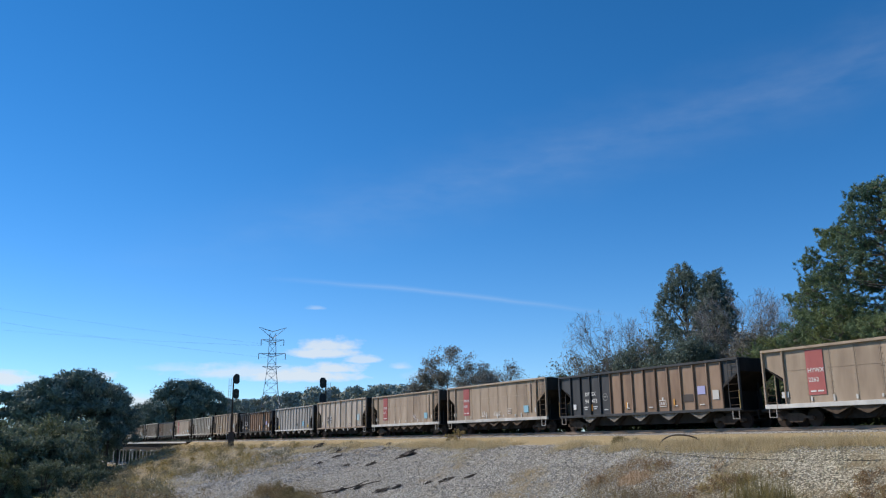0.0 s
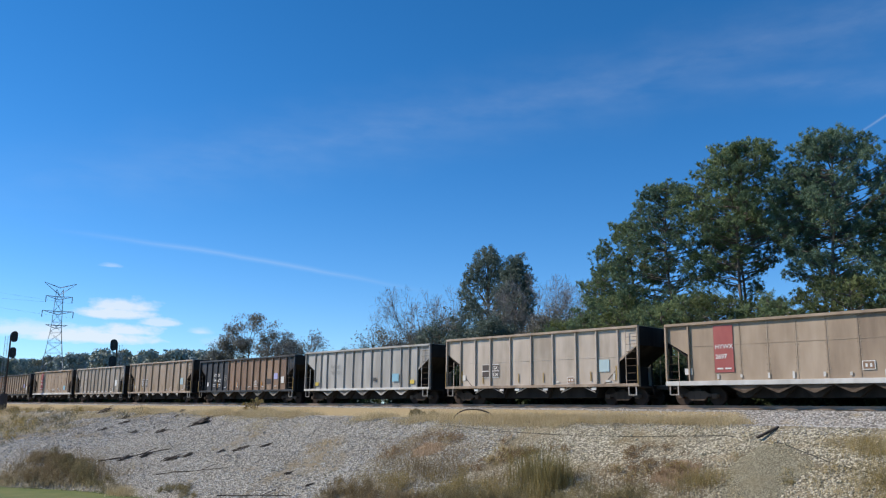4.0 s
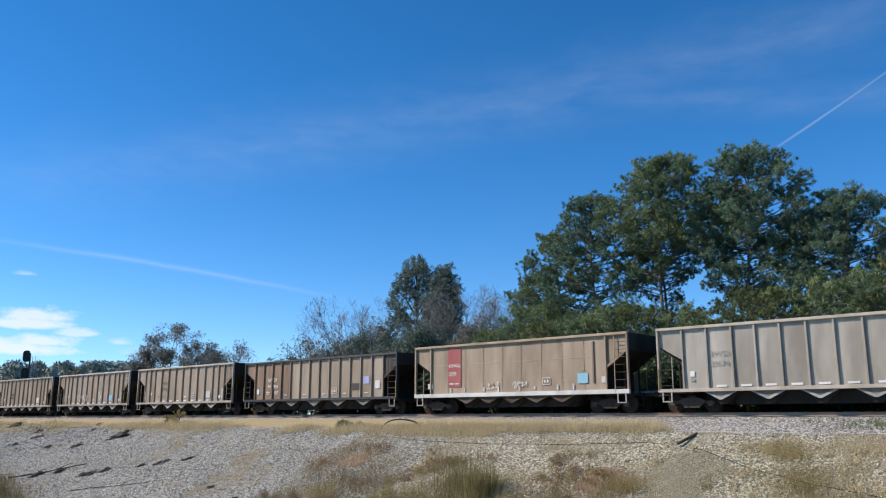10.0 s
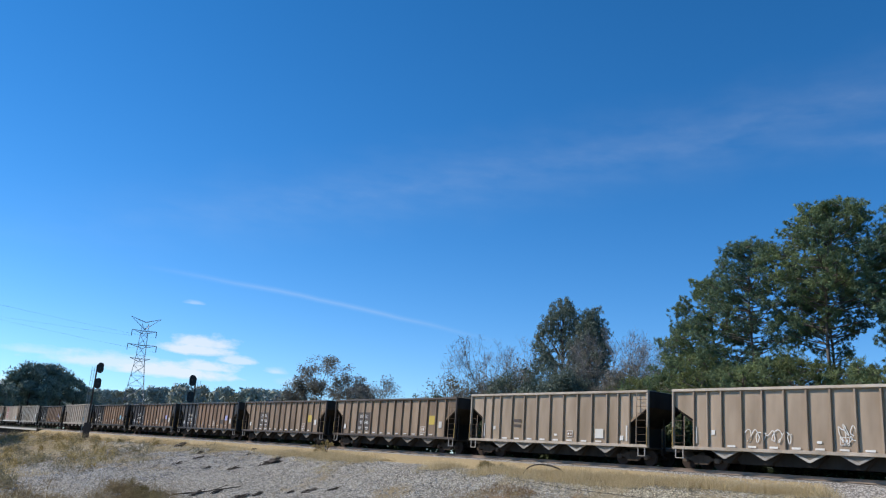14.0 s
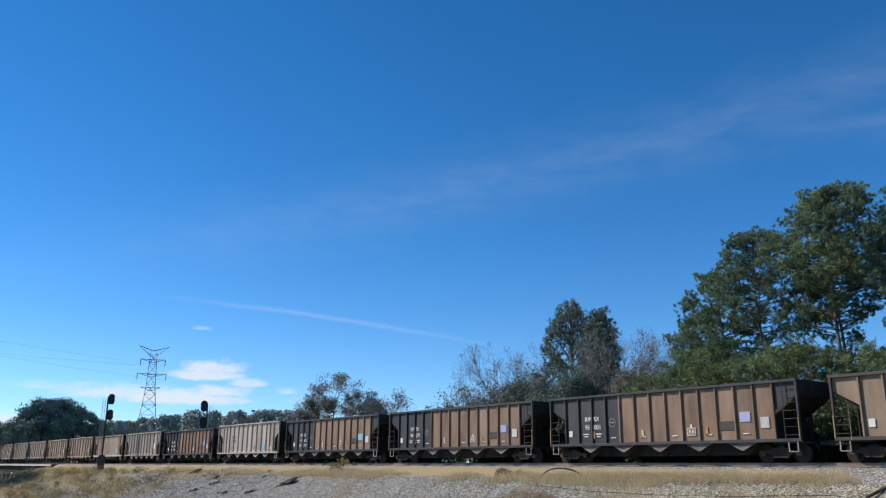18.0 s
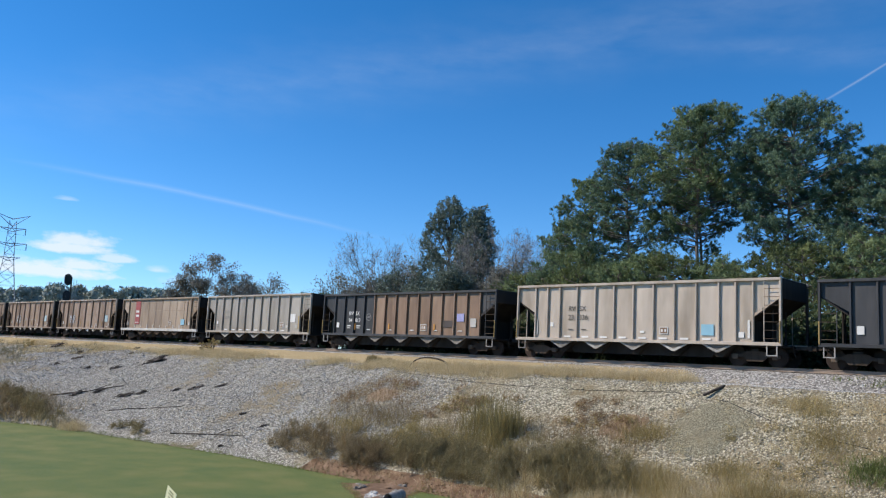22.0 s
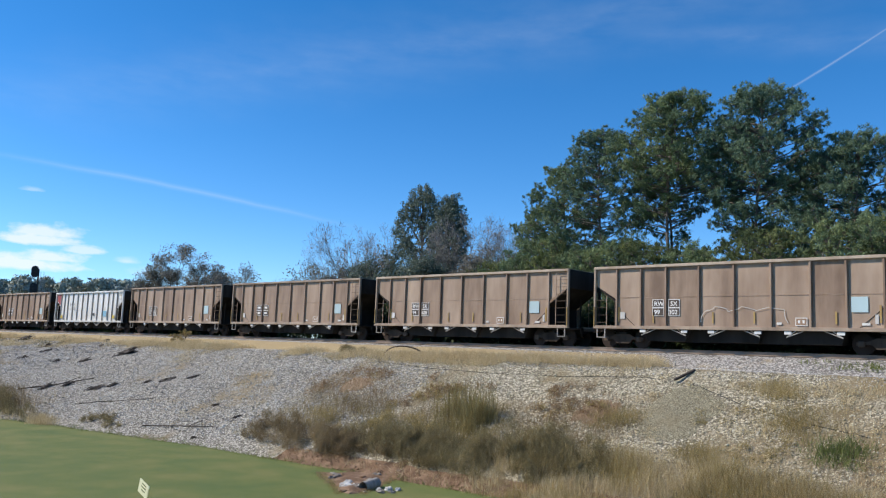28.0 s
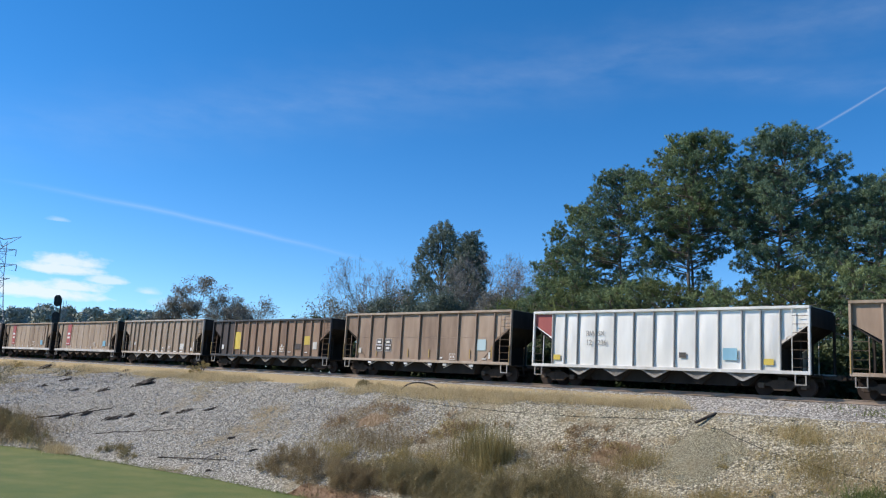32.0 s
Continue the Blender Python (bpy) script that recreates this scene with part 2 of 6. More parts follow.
def gravel(name, base, scale, soil, soil_at, grass=None, grey=None):
    """Loose crushed stone: cells of many greys with gaps painted dark as shade, soil showing through in places."""
    m = mat(name, base, 0.5, 0.95, fine=scale * 2.5, spread=0.5)
    n, l = m.node_tree.nodes, m.node_tree.links
    bsdf = n["Principled BSDF"]
    tc = [k for k in n if k.type == "TEX_COORD"][0]
    ramp = [k for k in n if k.type == "VALTORGB"][0]
    vo = n.new("ShaderNodeTexVoronoi")
    vo.inputs["Scale"].default_value = scale
    l.new(tc.outputs["Object"], vo.inputs["Vector"])
    sep = n.new("ShaderNodeSeparateColor")
    l.new(vo.outputs["Color"], sep.inputs[0])
    l.new(sep.outputs[0], ramp.inputs[0])
    # cell rims are darkened to paint in the shade between stones
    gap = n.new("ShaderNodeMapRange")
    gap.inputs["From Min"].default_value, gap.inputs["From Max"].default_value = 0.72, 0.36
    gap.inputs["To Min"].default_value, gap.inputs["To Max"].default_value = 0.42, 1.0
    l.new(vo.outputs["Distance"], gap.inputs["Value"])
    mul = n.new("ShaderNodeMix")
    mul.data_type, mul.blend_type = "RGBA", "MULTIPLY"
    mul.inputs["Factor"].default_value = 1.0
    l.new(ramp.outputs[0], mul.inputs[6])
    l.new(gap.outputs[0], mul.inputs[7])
    big = n.new("ShaderNodeTexNoise")
    big.inputs["Scale"].default_value, big.inputs["Detail"].default_value, big.inputs["Roughness"].default_value = 0.22, 6.0, 0.65
    l.new(tc.outputs["Object"], big.inputs["Vector"])
    cover = n.new("ShaderNodeMapRange")
    cover.inputs["From Min"].default_value, cover.inputs["From Max"].default_value = soil_at, soil_at + 0.12
    xs = n.new("ShaderNodeSeparateXYZ")
    l.new(tc.outputs["Object"], xs.inputs[0])
    far = n.new("ShaderNodeMapRange")
    far.inputs["From Min"].default_value, far.inputs["From Max"].default_value = (grass[0], grass[1]) if grass else (-52.0, -82.0)
    far.inputs["To Max"].default_value = grass[2] if grass else 0.0
    l.new(xs.outputs[0], far.inputs["Value"])
    near = n.new("ShaderNodeMapRange")
    near.inputs["From Min"].default_value, near.inputs["From Max"].default_value = (grass[3], grass[4]) if grass else (-24.0, -12.0)
    near.inputs["To Max"].default_value = grass[5] if grass else 0.0
    l.new(xs.outputs[0], near.inputs["Value"])
    both = n.new("ShaderNodeMath")
    l.new(far.outputs[0], both.inputs[0])
    l.new(near.outputs[0], both.inputs[1])
    plus = n.new("ShaderNodeMath")
    l.new(big.outputs["Fac"], plus.inputs[0])
    l.new(both.outputs[0], plus.inputs[1])
    l.new(plus.outputs[0], cover.inputs["Value"])
    mix = n.new("ShaderNodeMix")
    mix.data_type = "RGBA"
    l.new(cover.outputs[0], mix.inputs["Factor"])
    stone = mul.outputs[2]
    if grey:  # stone tinted bluer from x = grey[0] on, fully from grey[1]
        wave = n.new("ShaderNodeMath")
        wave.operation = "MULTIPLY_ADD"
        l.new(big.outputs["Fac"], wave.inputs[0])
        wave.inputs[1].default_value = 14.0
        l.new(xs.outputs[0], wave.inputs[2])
        bluing = n.new("ShaderNodeMapRange")
        bluing.inputs["From Min"].default_value, bluing.inputs["From Max"].default_value = grey[0] + 7.0, grey[1] + 7.0
        l.new(wave.outputs[0], bluing.inputs["Value"])
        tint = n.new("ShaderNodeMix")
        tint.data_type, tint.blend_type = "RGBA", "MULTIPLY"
        l.new(bluing.outputs[0], tint.inputs["Factor"])
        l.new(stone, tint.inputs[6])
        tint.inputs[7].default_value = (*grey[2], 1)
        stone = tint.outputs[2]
    l.new(stone, mix.inputs[6])
    mix.inputs[7].default_value = (*soil, 1)
    l.new(mix.outputs[2], bsdf.inputs["Base Color"])
    bp = n.new("ShaderNodeBump")
    bp.inputs["Strength"].default_value, bp.inputs["Distance"].default_value = 1.0, 0.05
    bp.invert = True
    l.new(vo.outputs["Distance"], bp.inputs["Height"])
    l.new(bp.outputs[0], bsdf.inputs["Normal"])
    return m


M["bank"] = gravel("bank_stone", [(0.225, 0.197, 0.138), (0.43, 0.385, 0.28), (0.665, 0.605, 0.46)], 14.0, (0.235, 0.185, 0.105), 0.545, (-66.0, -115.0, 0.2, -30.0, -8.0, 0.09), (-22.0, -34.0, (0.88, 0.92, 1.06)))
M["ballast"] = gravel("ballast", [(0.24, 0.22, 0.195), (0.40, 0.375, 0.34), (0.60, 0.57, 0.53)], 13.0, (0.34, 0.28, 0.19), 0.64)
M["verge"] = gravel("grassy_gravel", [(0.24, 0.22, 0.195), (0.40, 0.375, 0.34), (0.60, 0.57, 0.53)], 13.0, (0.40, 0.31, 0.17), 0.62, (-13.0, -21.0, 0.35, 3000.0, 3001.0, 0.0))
M["straw"] = mat("dry_grass", [(0.37, 0.295, 0.165), (0.59, 0.49, 0.30), (0.78, 0.68, 0.46)], 0.4, 0.8, island=0.7, spread=0.8, thin=0.4)
M["weed"] = mat("olive_weeds", [(0.21, 0.165, 0.065), (0.36, 0.285, 0.12), (0.54, 0.44, 0.215)], 0.4, 0.8, island=0.7, spread=0.8, thin=0.38)
M["brush"] = mat("brown_brush", [(0.16, 0.115, 0.06), (0.27, 0.205, 0.11), (0.40, 0.32, 0.19)], 0.4, 0.85, island=0.7, spread=0.8, thin=0.3)
M["spike"] = mat("dark_olive_weeds", [(0.15, 0.125, 0.045), (0.265, 0.22, 0.088), (0.41, 0.345, 0.165)], 0.4, 0.8, island=0.7, spread=0.8, thin=0.35)
M["russet"] = mat("russet_weeds", [(0.19, 0.115, 0.06), (0.30, 0.20, 0.11), (0.40, 0.29, 0.17)], 0.4, 0.85, island=0.7, spread=0.8, thin=0.3)
M["green"] = mat("green_weeds", [(0.10, 0.13, 0.035), (0.18, 0.215, 0.065), (0.28, 0.31, 0.11)], 0.4, 0.75, island=0.7, spread=0.8, thin=0.35)
M["clay"] = mat("red_clay", [(0.10, 0.055, 0.028), (0.19, 0.115, 0.066), (0.31, 0.21, 0.135)], 1.6, 0.95, bump=0.08, fine=10)
M["twig"] = mat("grey_twigs", [(0.17, 0.155, 0.14), (0.32, 0.295, 0.275)], 2.0, 0.9, fine=20)
M["concrete"] = mat("pale_concrete", [(0.45, 0.44, 0.41), (0.62, 0.61, 0.58)], 0.8, 0.85, fine=15)


# ---- mesh helpers ----
def obj(name, bm, material, parent=None, label=""):
    me = bpy.data.meshes.new(name)
    bm.to_mesh(me)
    bm.free()
    if material:
        me.materials.append(material)
    ob = new(name, me)
    if parent:
        ob.parent = parent
    if label:
        ob["label"] = label
    return ob


def part(name, bm, material, parent, label=""):
    return obj(name, bm, material, parent, label)


def raw(name, verts, faces, material, parent=None, smooth=False):
    me = bpy.data.meshes.new(name)
    me.from_pydata([tuple(v) for v in verts], [], faces)
    if smooth:
        me.polygons.foreach_set("use_smooth", [True] * len(me.polygons))
    if material:
        me.materials.append(material)
    ob = new(name, me)
    if parent:
        ob.parent = parent
    return ob


def box(bm, x0, x1, y0, y1, z0, z1, bevel=0.0):
    v = [bm.verts.new((x, y, z)) for x in (x0, x1) for y in (y0, y1) for z in (z0, z1)]
    fs = [bm.faces.new([v[i] for i in q]) for q in ((0, 1, 3, 2), (4, 6, 7, 5), (0, 4, 5, 1), (2, 3, 7, 6), (0, 2, 6, 4), (1, 5, 7, 3))]
    if bevel:
        es = list({e for f_ in fs for e in f_.edges})
        bmesh.ops.bevel(bm, geom=es, offset=bevel, segments=1, affect="EDGES")
    return bm


def prism(bm, outline, y0, y1):
    """A plate: an outline in x and z, between y0 and y1."""
    a = [bm.verts.new((x, y0, z)) for x, z in outline]
    b = [bm.verts.new((x, y1, z)) for x, z in outline]
    bm.faces.new(a)
    bm.faces.new(b[::-1])
    for i in range(len(a)):
        j = (i + 1) % len(a)
        bm.faces.new((a[j], a[i], b[i], b[j]))
    return bm


def tube(bm, p, q, r0, r1=None, n=6):
    """A tapered bar from p to q."""
    p, q = Vector(p), Vector(q)
    r1 = r0 if r1 is None else r1
    turn = (q - p).to_track_quat("Z", "X").to_matrix()
    rings = []
    for c, r in ((p, r0), (q, r1)):
        rings.append([bm.verts.new(c + turn @ Vector((math.cos(2 * math.pi * i / n) * r, math.sin(2 * math.pi * i / n) * r, 0))) for i in range(n)])
    for i in range(n):
        j = (i + 1) % n
        bm.faces.new((rings[0][i], rings[0][j], rings[1][j], rings[1][i]))
    bm.faces.new(rings[0][::-1])
    bm.faces.new(rings[1])
    return bm


# ---- the lie of the land: the track runs along x, the lawn is at z = 0 ----
TRACK_Y, RAIL_Z, CREST_Y = 36.45, 5.36, 31.4
TOE = [(-3000, -40), (-400, 18), (-165, 21), (-130, 16), (-110, 12), (-95, 9), (-67, 9.5), (-53, 17.7), (-49, 19.3), (-40.5, 20.6), (-34.5, 21.6), (-26.5, 22.1), (-18, 22.7), (0, 24), (60, 25), (3000, 25)]


def toe(x):
    return float(np.interp(x, [q[0] for q in TOE], [q[1] for q in TOE]))


def crest_z(x):
    return float(np.interp(x, [-400, -200, -166, -158, -90, -55, 3000], [-0.8, -0.8, 0.6, 4.25, 4.4, 4.55, 4.55]))


def land(x, y):
    """Height of the ground."""
    t, c = toe(x), crest_z(x)
    if y <= t:
        r = math.hypot(x, y)
        s = min(max((r - 3) / 17, 0), 1)
        z = 3.4 * (1 - s * s * (3 - 2 * s))
        return z
    if y <= CREST_Y:
        k = (y - t) / (CREST_Y - t)
        low = land(x, t)
        return low + (c - low) * k + 0.10 * noise.noise((x * 0.35, y * 0.35, 0)) * min(1, 6 * k * (1 - k) * 4) + 0.05 * noise.noise((x * 1.3, y * 1.3, 5))
    if y <= 42:
        d = abs(y - TRACK_Y)
        return c + max(0.0, RAIL_Z - 0.2 - c) * min(1.0, max(0.0, (x + 164) / 6)) * min(1, max(0, (3.3 - d) / 1.5)) + 0.03 * noise.noise((x * 0.8, y * 0.8, 2))
    c += (4.5 - c) * min(1, (y - 42) / 20)
    return c - min(1, (y - 42) / 10) * 1.0 + 0.3 * noise.noise((x * 0.05, y * 0.05, 3))


def fast(name, verts, faces, material, parent=None):
    """A large mesh from arrays; every face has the same number of corners."""
    verts, faces = np.asarray(verts, dtype=np.float32), np.asarray(faces, dtype=np.int32)
    me = bpy.data.meshes.new(name)
    me.vertices.add(len(verts))
    me.vertices.foreach_set("co", verts.ravel())
    me.loops.add(faces.size)
    me.loops.foreach_set("vertex_index", faces.ravel())
    me.polygons.add(len(faces))
    me.polygons.foreach_set("loop_start", np.arange(0, faces.size, faces.shape[1], dtype=np.int32))
    me.polygons.foreach_set("loop_total", np.full(len(faces), faces.shape[1], dtype=np.int32))
    me.update(calc_edges=True)
    me.materials.append(material)
    ob = new(name, me)
    if parent:
        ob.parent = parent
    return ob


def unit(v):
    return v / np.linalg.norm(v, axis=1)[:, None]


def needles(rng, centres, radii, per, length, width, flat=0.75):
    """Tufts of needles that stand out from the middle of each clump."""
    c = np.repeat(centres, per, axis=0)
    r = np.repeat(radii, per)[:, None]
    off = unit(rng.normal(size=c.shape) + np.array([0, 0, 0.25]))
    p = c + off * r * rng.uniform(0.35, 1.0, (len(c), 1)) * np.array([1, 1, flat])
    d = unit(off * 0.8 + unit(np.cross(off, rng.normal(size=c.shape))) * 0.75 + np.array([0, 0, 0.25]))
    s = unit(np.cross(off, d))
    k = rng.uniform(0.6, 1.25, (len(c), 1))
    verts = np.stack([p - d * length * k / 2 + s * width / 2, p + d * length * k / 2, p - d * length * k / 2 - s * width / 2], axis=1).reshape(-1, 3)
    return verts, np.arange(len(verts)).reshape(-1, 3)


def leaves(rng, centres, radii, per, length, width, flat=0.7, lift=0.0, shell=False):
    """Small pointed leaves scattered in clumps; shell: they lie round the clump like shingles."""
    c = np.repeat(centres, per, axis=0)
    r = np.repeat(radii, per)[:, None]
    off = unit(rng.normal(size=c.shape)) * rng.random((len(c), 1)) ** 0.5
    p = c + off * r * np.array([1, 1, flat])
    d = unit(rng.normal(size=c.shape) + off * 0.8 + np.array([0, 0, lift]))
    s = unit(np.cross(off if shell else d, d if shell else rng.normal(size=c.shape)))
    k = rng.uniform(0.6, 1.3, (len(c), 1))
    verts = np.stack([p - d * length * k / 2 + s * width * k / 2, p + d * length * k / 2, p - d * length * k / 2 - s * width * k / 2], axis=1).reshape(-1, 3)
    return verts, np.arange(len(verts)).reshape(-1, 3)

XS = [-3000, -1500, -800, -500, -350, -250] + list(np.arange(-210, -100, 5.0)) + list(np.arange(-100, 20.1, 0.5)) + [25, 30, 40, 60, 100, 200, 500, 1500, 3000]


def sheet(name, rows, material, label, xs=None):
    """Ground between neighbouring lines; each row gives y for an x."""
    xs = xs or XS
    verts, faces, w = [], [], len(xs)
    for row in rows:
        for x in xs:
            y = row(x)
            verts.append((x, y, land(x, y)))
    for j in range(len(rows) - 1):
        for i in range(w - 1):
            a = j * w + i
            faces.append((a, a + 1, a + w + 1, a + w))
    ob = raw(name, verts, faces, material, smooth=True)
    return tagged(ob, label, "ground", kind="structure")


def between(f0, f1, ks):
    return [lambda x, k=k: f0(x) * (1 - k) + f1(x) * k for k in ks]


sheet("lawn", [lambda x: -3000.0, lambda x: -600.0, lambda x: -150.0, lambda x: -50.0] + between(lambda x: -45.0, toe, np.linspace(0, 1, 40) ** 0.8), M["lawn"], "closely mown green golf course grass below the railway bank")
def foot(x):
    return toe(x) * 0.9 + CREST_Y * 0.1


SPLIT = XS.index(-29.5)
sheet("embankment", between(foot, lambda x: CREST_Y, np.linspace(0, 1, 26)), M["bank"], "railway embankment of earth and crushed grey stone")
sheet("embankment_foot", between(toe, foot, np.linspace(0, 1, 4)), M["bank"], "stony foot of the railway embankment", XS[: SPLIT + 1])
sheet("ditch_side", between(toe, foot, np.linspace(0, 1, 4)), M["clay"], "bare reddish clay between the bank and the lawn", XS[SPLIT:])
sheet("verge", between(lambda x: CREST_Y, lambda x: 34.4, np.linspace(0, 1, 10)), M["verge"], "gravel verge with dry grass beside the track")
sheet("track_bed", between(lambda x: 34.4, lambda x: 42.0, np.linspace(0, 1, 20)), M["ballast"], "level grey gravel bed under the railway track")
sheet("ground_behind", [lambda x: 42.0, lambda x: 45.0, lambda x: 50.0, lambda x: 60.0, lambda x: 90.0, lambda x: 200.0, lambda x: 600.0, lambda x: 3000.0], M["rough"], "rough dry ground with fallen leaves behind the track")


def rail_profile(bm, x0, x1, y):
    out = [(-0.07, 0), (0.07, 0), (0.07, 0.02), (0.012, 0.035), (0.012, 0.13), (0.036, 0.14), (0.036, 0.17), (-0.036, 0.17), (-0.036, 0.14), (-0.012, 0.13), (-0.012, 0.035), (-0.07, 0.02)]
    a = [bm.verts.new((x0, y + u, RAIL_Z - 0.17 + v)) for u, v in out]
    b = [bm.verts.new((x1, y + u, RAIL_Z - 0.17 + v)) for u, v in out]
    for i in range(len(out)):
        j = (i + 1) % len(out)
        bm.faces.new((a[i], a[j], b[j], b[i]))
    return bm


track = tagged(new("railway_track"), "single railway track with rusty rails on wooden ties", "railway track", kind="structure")
for y in (TRACK_Y - 0.7525, TRACK_Y + 0.7525):
    part("rail", rail_profile(bmesh.new(), -420, 80, y), M["rail"], track)

TIE = box(bmesh.new(), -0.115, 0.115, -1.3, 1.3, -0.15, 0.03, 0.015)
tie_mesh = bpy.data.meshes.new("tie")
TIE.to_mesh(tie_mesh)
tie_mesh.materials.append(M["tie"])
random.seed(3)
for i in range(230):
    ob = new("tie", tie_mesh)
    ob.parent = track
    ob.matrix_basis = pose(-118 + i * 0.55 + random.uniform(-0.04, 0.04), TRACK_Y + random.uniform(-0.04, 0.04), RAIL_Z - 0.2, 0, 0, random.uniform(-1.5, 1.5))

# ---- the train ----
def paint(name, colors, rough=0.55, metal=0.0, spread=0.55):
    return mat(name, colors, 1.1, rough, metal, fine=3.2, streak=(1.0, 1.0, 0.24), spread=spread, obrand=0.3)


M["tan"] = paint("dusty_tan_paint", [(0.25, 0.182, 0.118), (0.34, 0.258, 0.186), (0.425, 0.33, 0.245)], 0.44)
M["pale"] = paint("pale_tan_paint", [(0.33, 0.268, 0.206), (0.475, 0.398, 0.325), (0.585, 0.503, 0.425)], 0.40)
M["brown"] = paint("rusty_brown_paint", [(0.165, 0.105, 0.069), (0.292, 0.204, 0.144), (0.405, 0.302, 0.224)])
M["rust"] = paint("dark_rusty_paint", [(0.135, 0.080, 0.048), (0.245, 0.153, 0.098), (0.340, 0.230, 0.155)])
M["drab"] = paint("dark_drab_tan_paint", [(0.15, 0.098, 0.062), (0.250, 0.174, 0.115), (0.340, 0.248, 0.170)])
M["rose"] = paint("dusty_rose_tan_paint", [(0.225, 0.162, 0.112), (0.345, 0.258, 0.182), (0.445, 0.345, 0.255)])
M["dark"] = paint("sooty_black_paint", [(0.018, 0.018, 0.02), (0.034, 0.034, 0.038), (0.06, 0.058, 0.06)])
M["umber"] = paint("dark_brown_paint", [(0.05, 0.036, 0.03), (0.08, 0.058, 0.048)])
M["silver"] = paint("bare_aluminium", [(0.64, 0.61, 0.56), (0.78, 0.75, 0.70), (0.89, 0.86, 0.81)], 0.42, 0.22)
M["red"] = paint("faded_red_paint", [(0.30, 0.06, 0.055), (0.44, 0.12, 0.11)])
M["whitep"] = paint("dirty_white_paint", [(0.42, 0.40, 0.37), (0.70, 0.69, 0.66)])
M["grime"] = paint("grimy_grey_steel", [(0.16, 0.145, 0.13), (0.34, 0.315, 0.29), (0.52, 0.49, 0.45)])
M["blue"] = paint("light_blue_paint", [(0.20, 0.40, 0.52), (0.30, 0.55, 0.68)])
M["paleblue"] = paint("pale_blue_paint", [(0.36, 0.47, 0.50), (0.46, 0.60, 0.64)])
M["lilac"] = paint("lilac_paint", [(0.30, 0.30, 0.55), (0.45, 0.45, 0.70)])
M["yellow"] = paint("yellow_paint", [(0.46, 0.33, 0.06), (0.70, 0.53, 0.09)])
M["orange"] = paint("worn_orange_paint", [(0.42, 0.17, 0.03), (0.62, 0.30, 0.06)])
M["ochre"] = paint("worn_yellow_paint", [(0.26, 0.17, 0.06), (0.46, 0.31, 0.10)])
M["gate"] = paint("near_white_steel", [(0.55, 0.54, 0.52), (0.80, 0.79, 0.77)], 0.5)
# near-black steel; on car ends and undersides it also paints in their deep shade
M["near_black"] = paint("near_black_steel", [(0.024, 0.021, 0.019), (0.058, 0.050, 0.044)], 0.8)
M["letter"] = paint("white_lettering", [(0.62, 0.60, 0.57), (0.80, 0.79, 0.77)])
M["darkletter"] = paint("dark_lettering", [(0.05, 0.045, 0.04), (0.09, 0.08, 0.07)])

M["greyletter"] = paint("faded_grey_lettering", [(0.22, 0.21, 0.20), (0.34, 0.33, 0.31)])

MESHES = {}


def kid(name, key, build, material, parent, at=(0, 0, 0), label=""):
    """A part whose mesh is shared with all alike parts; its paint belongs to the object."""
    if key not in MESHES:
        bm = build(bmesh.new())
        me = bpy.data.meshes.new(name)
        bm.to_mesh(me)
        bm.free()
        me.materials.append(None)
        MESHES[key] = me
    ob = new(name, MESHES[key])
    ob.parent, ob.location = parent, at
    ob.material_slots[0].link = "OBJECT"
    ob.material_slots[0].material = material
    if label:
        ob["label"] = label
    return ob


def letters(text, size, material, parent, x, z, y=-1.482):
    """A word in the built-in font, flat on the near side of a car, its left foot at x, z."""
    key = ("text", text, size)
    if key not in MESHES:
        cu = bpy.data.curves.new("lettering", "FONT")
        cu.body, cu.size, cu.offset = text, size, 0.004
        tmp = bpy.data.objects.new("lettering", cu)
        scene.collection.objects.link(tmp)
        me = bpy.data.meshes.new_from_object(tmp.evaluated_get(bpy.context.evaluated_depsgraph_get()))
        me.transform(Matrix.Rotation(math.pi / 2, 4, "X"))
        me.materials.clear()
        me.materials.append(None)
        bpy.data.objects.remove(tmp)
        MESHES[key] = me
    ob = new("lettering", MESHES[key])
    ob.parent, ob.location = parent, (x, y, z)
    ob.material_slots[0].link = "OBJECT"
    ob.material_slots[0].material = material
    return ob


def panel_build(w, h, depth, seed):
    """A side sheet between two ribs, pushed out a little by its load and dented."""
    def build(bm):
        nx, nz = 6, 7
        grid = [[None] * (nx + 1) for _ in range(nz + 1)]
        for j in range(nz + 1):
            for i in range(nx + 1):
                u, v = i / nx, j / nz
                k = math.sin(math.pi * u) * math.sin(math.pi * v)
                out = depth * k * (0.6 + 0.9 * noise.noise((u * 2.6 + seed * 7.7, v * 1.1, seed)))
                grid[j][i] = bm.verts.new((u * w - w / 2, -out, v * h))
        for j in range(nz):
            for i in range(nx):
                f_ = bm.faces.new((grid[j][i], grid[j][i + 1], grid[j + 1][i + 1], grid[j + 1][i]))
                f_.smooth = True
        back = [bm.verts.new((x, 0.03, z)) for x, z in ((-w / 2, 0), (w / 2, 0), (w / 2, h), (-w / 2, h))]
        bm.faces.new(back[::-1])
        return bm
    return build


def wheel_build(bm):
    for y0, y1, r in ((-0.07, 0.0, 0.42), (0.0, 0.03, 0.455)):
        bmesh.ops.create_cone(bm, cap_ends=True, segments=20, radius1=r, radius2=r, depth=y1 - y0, matrix=Matrix.Translation((0, (y0 + y1) / 2, 0)) @ Matrix.Rotation(math.pi / 2, 4, "X"))
    return bm


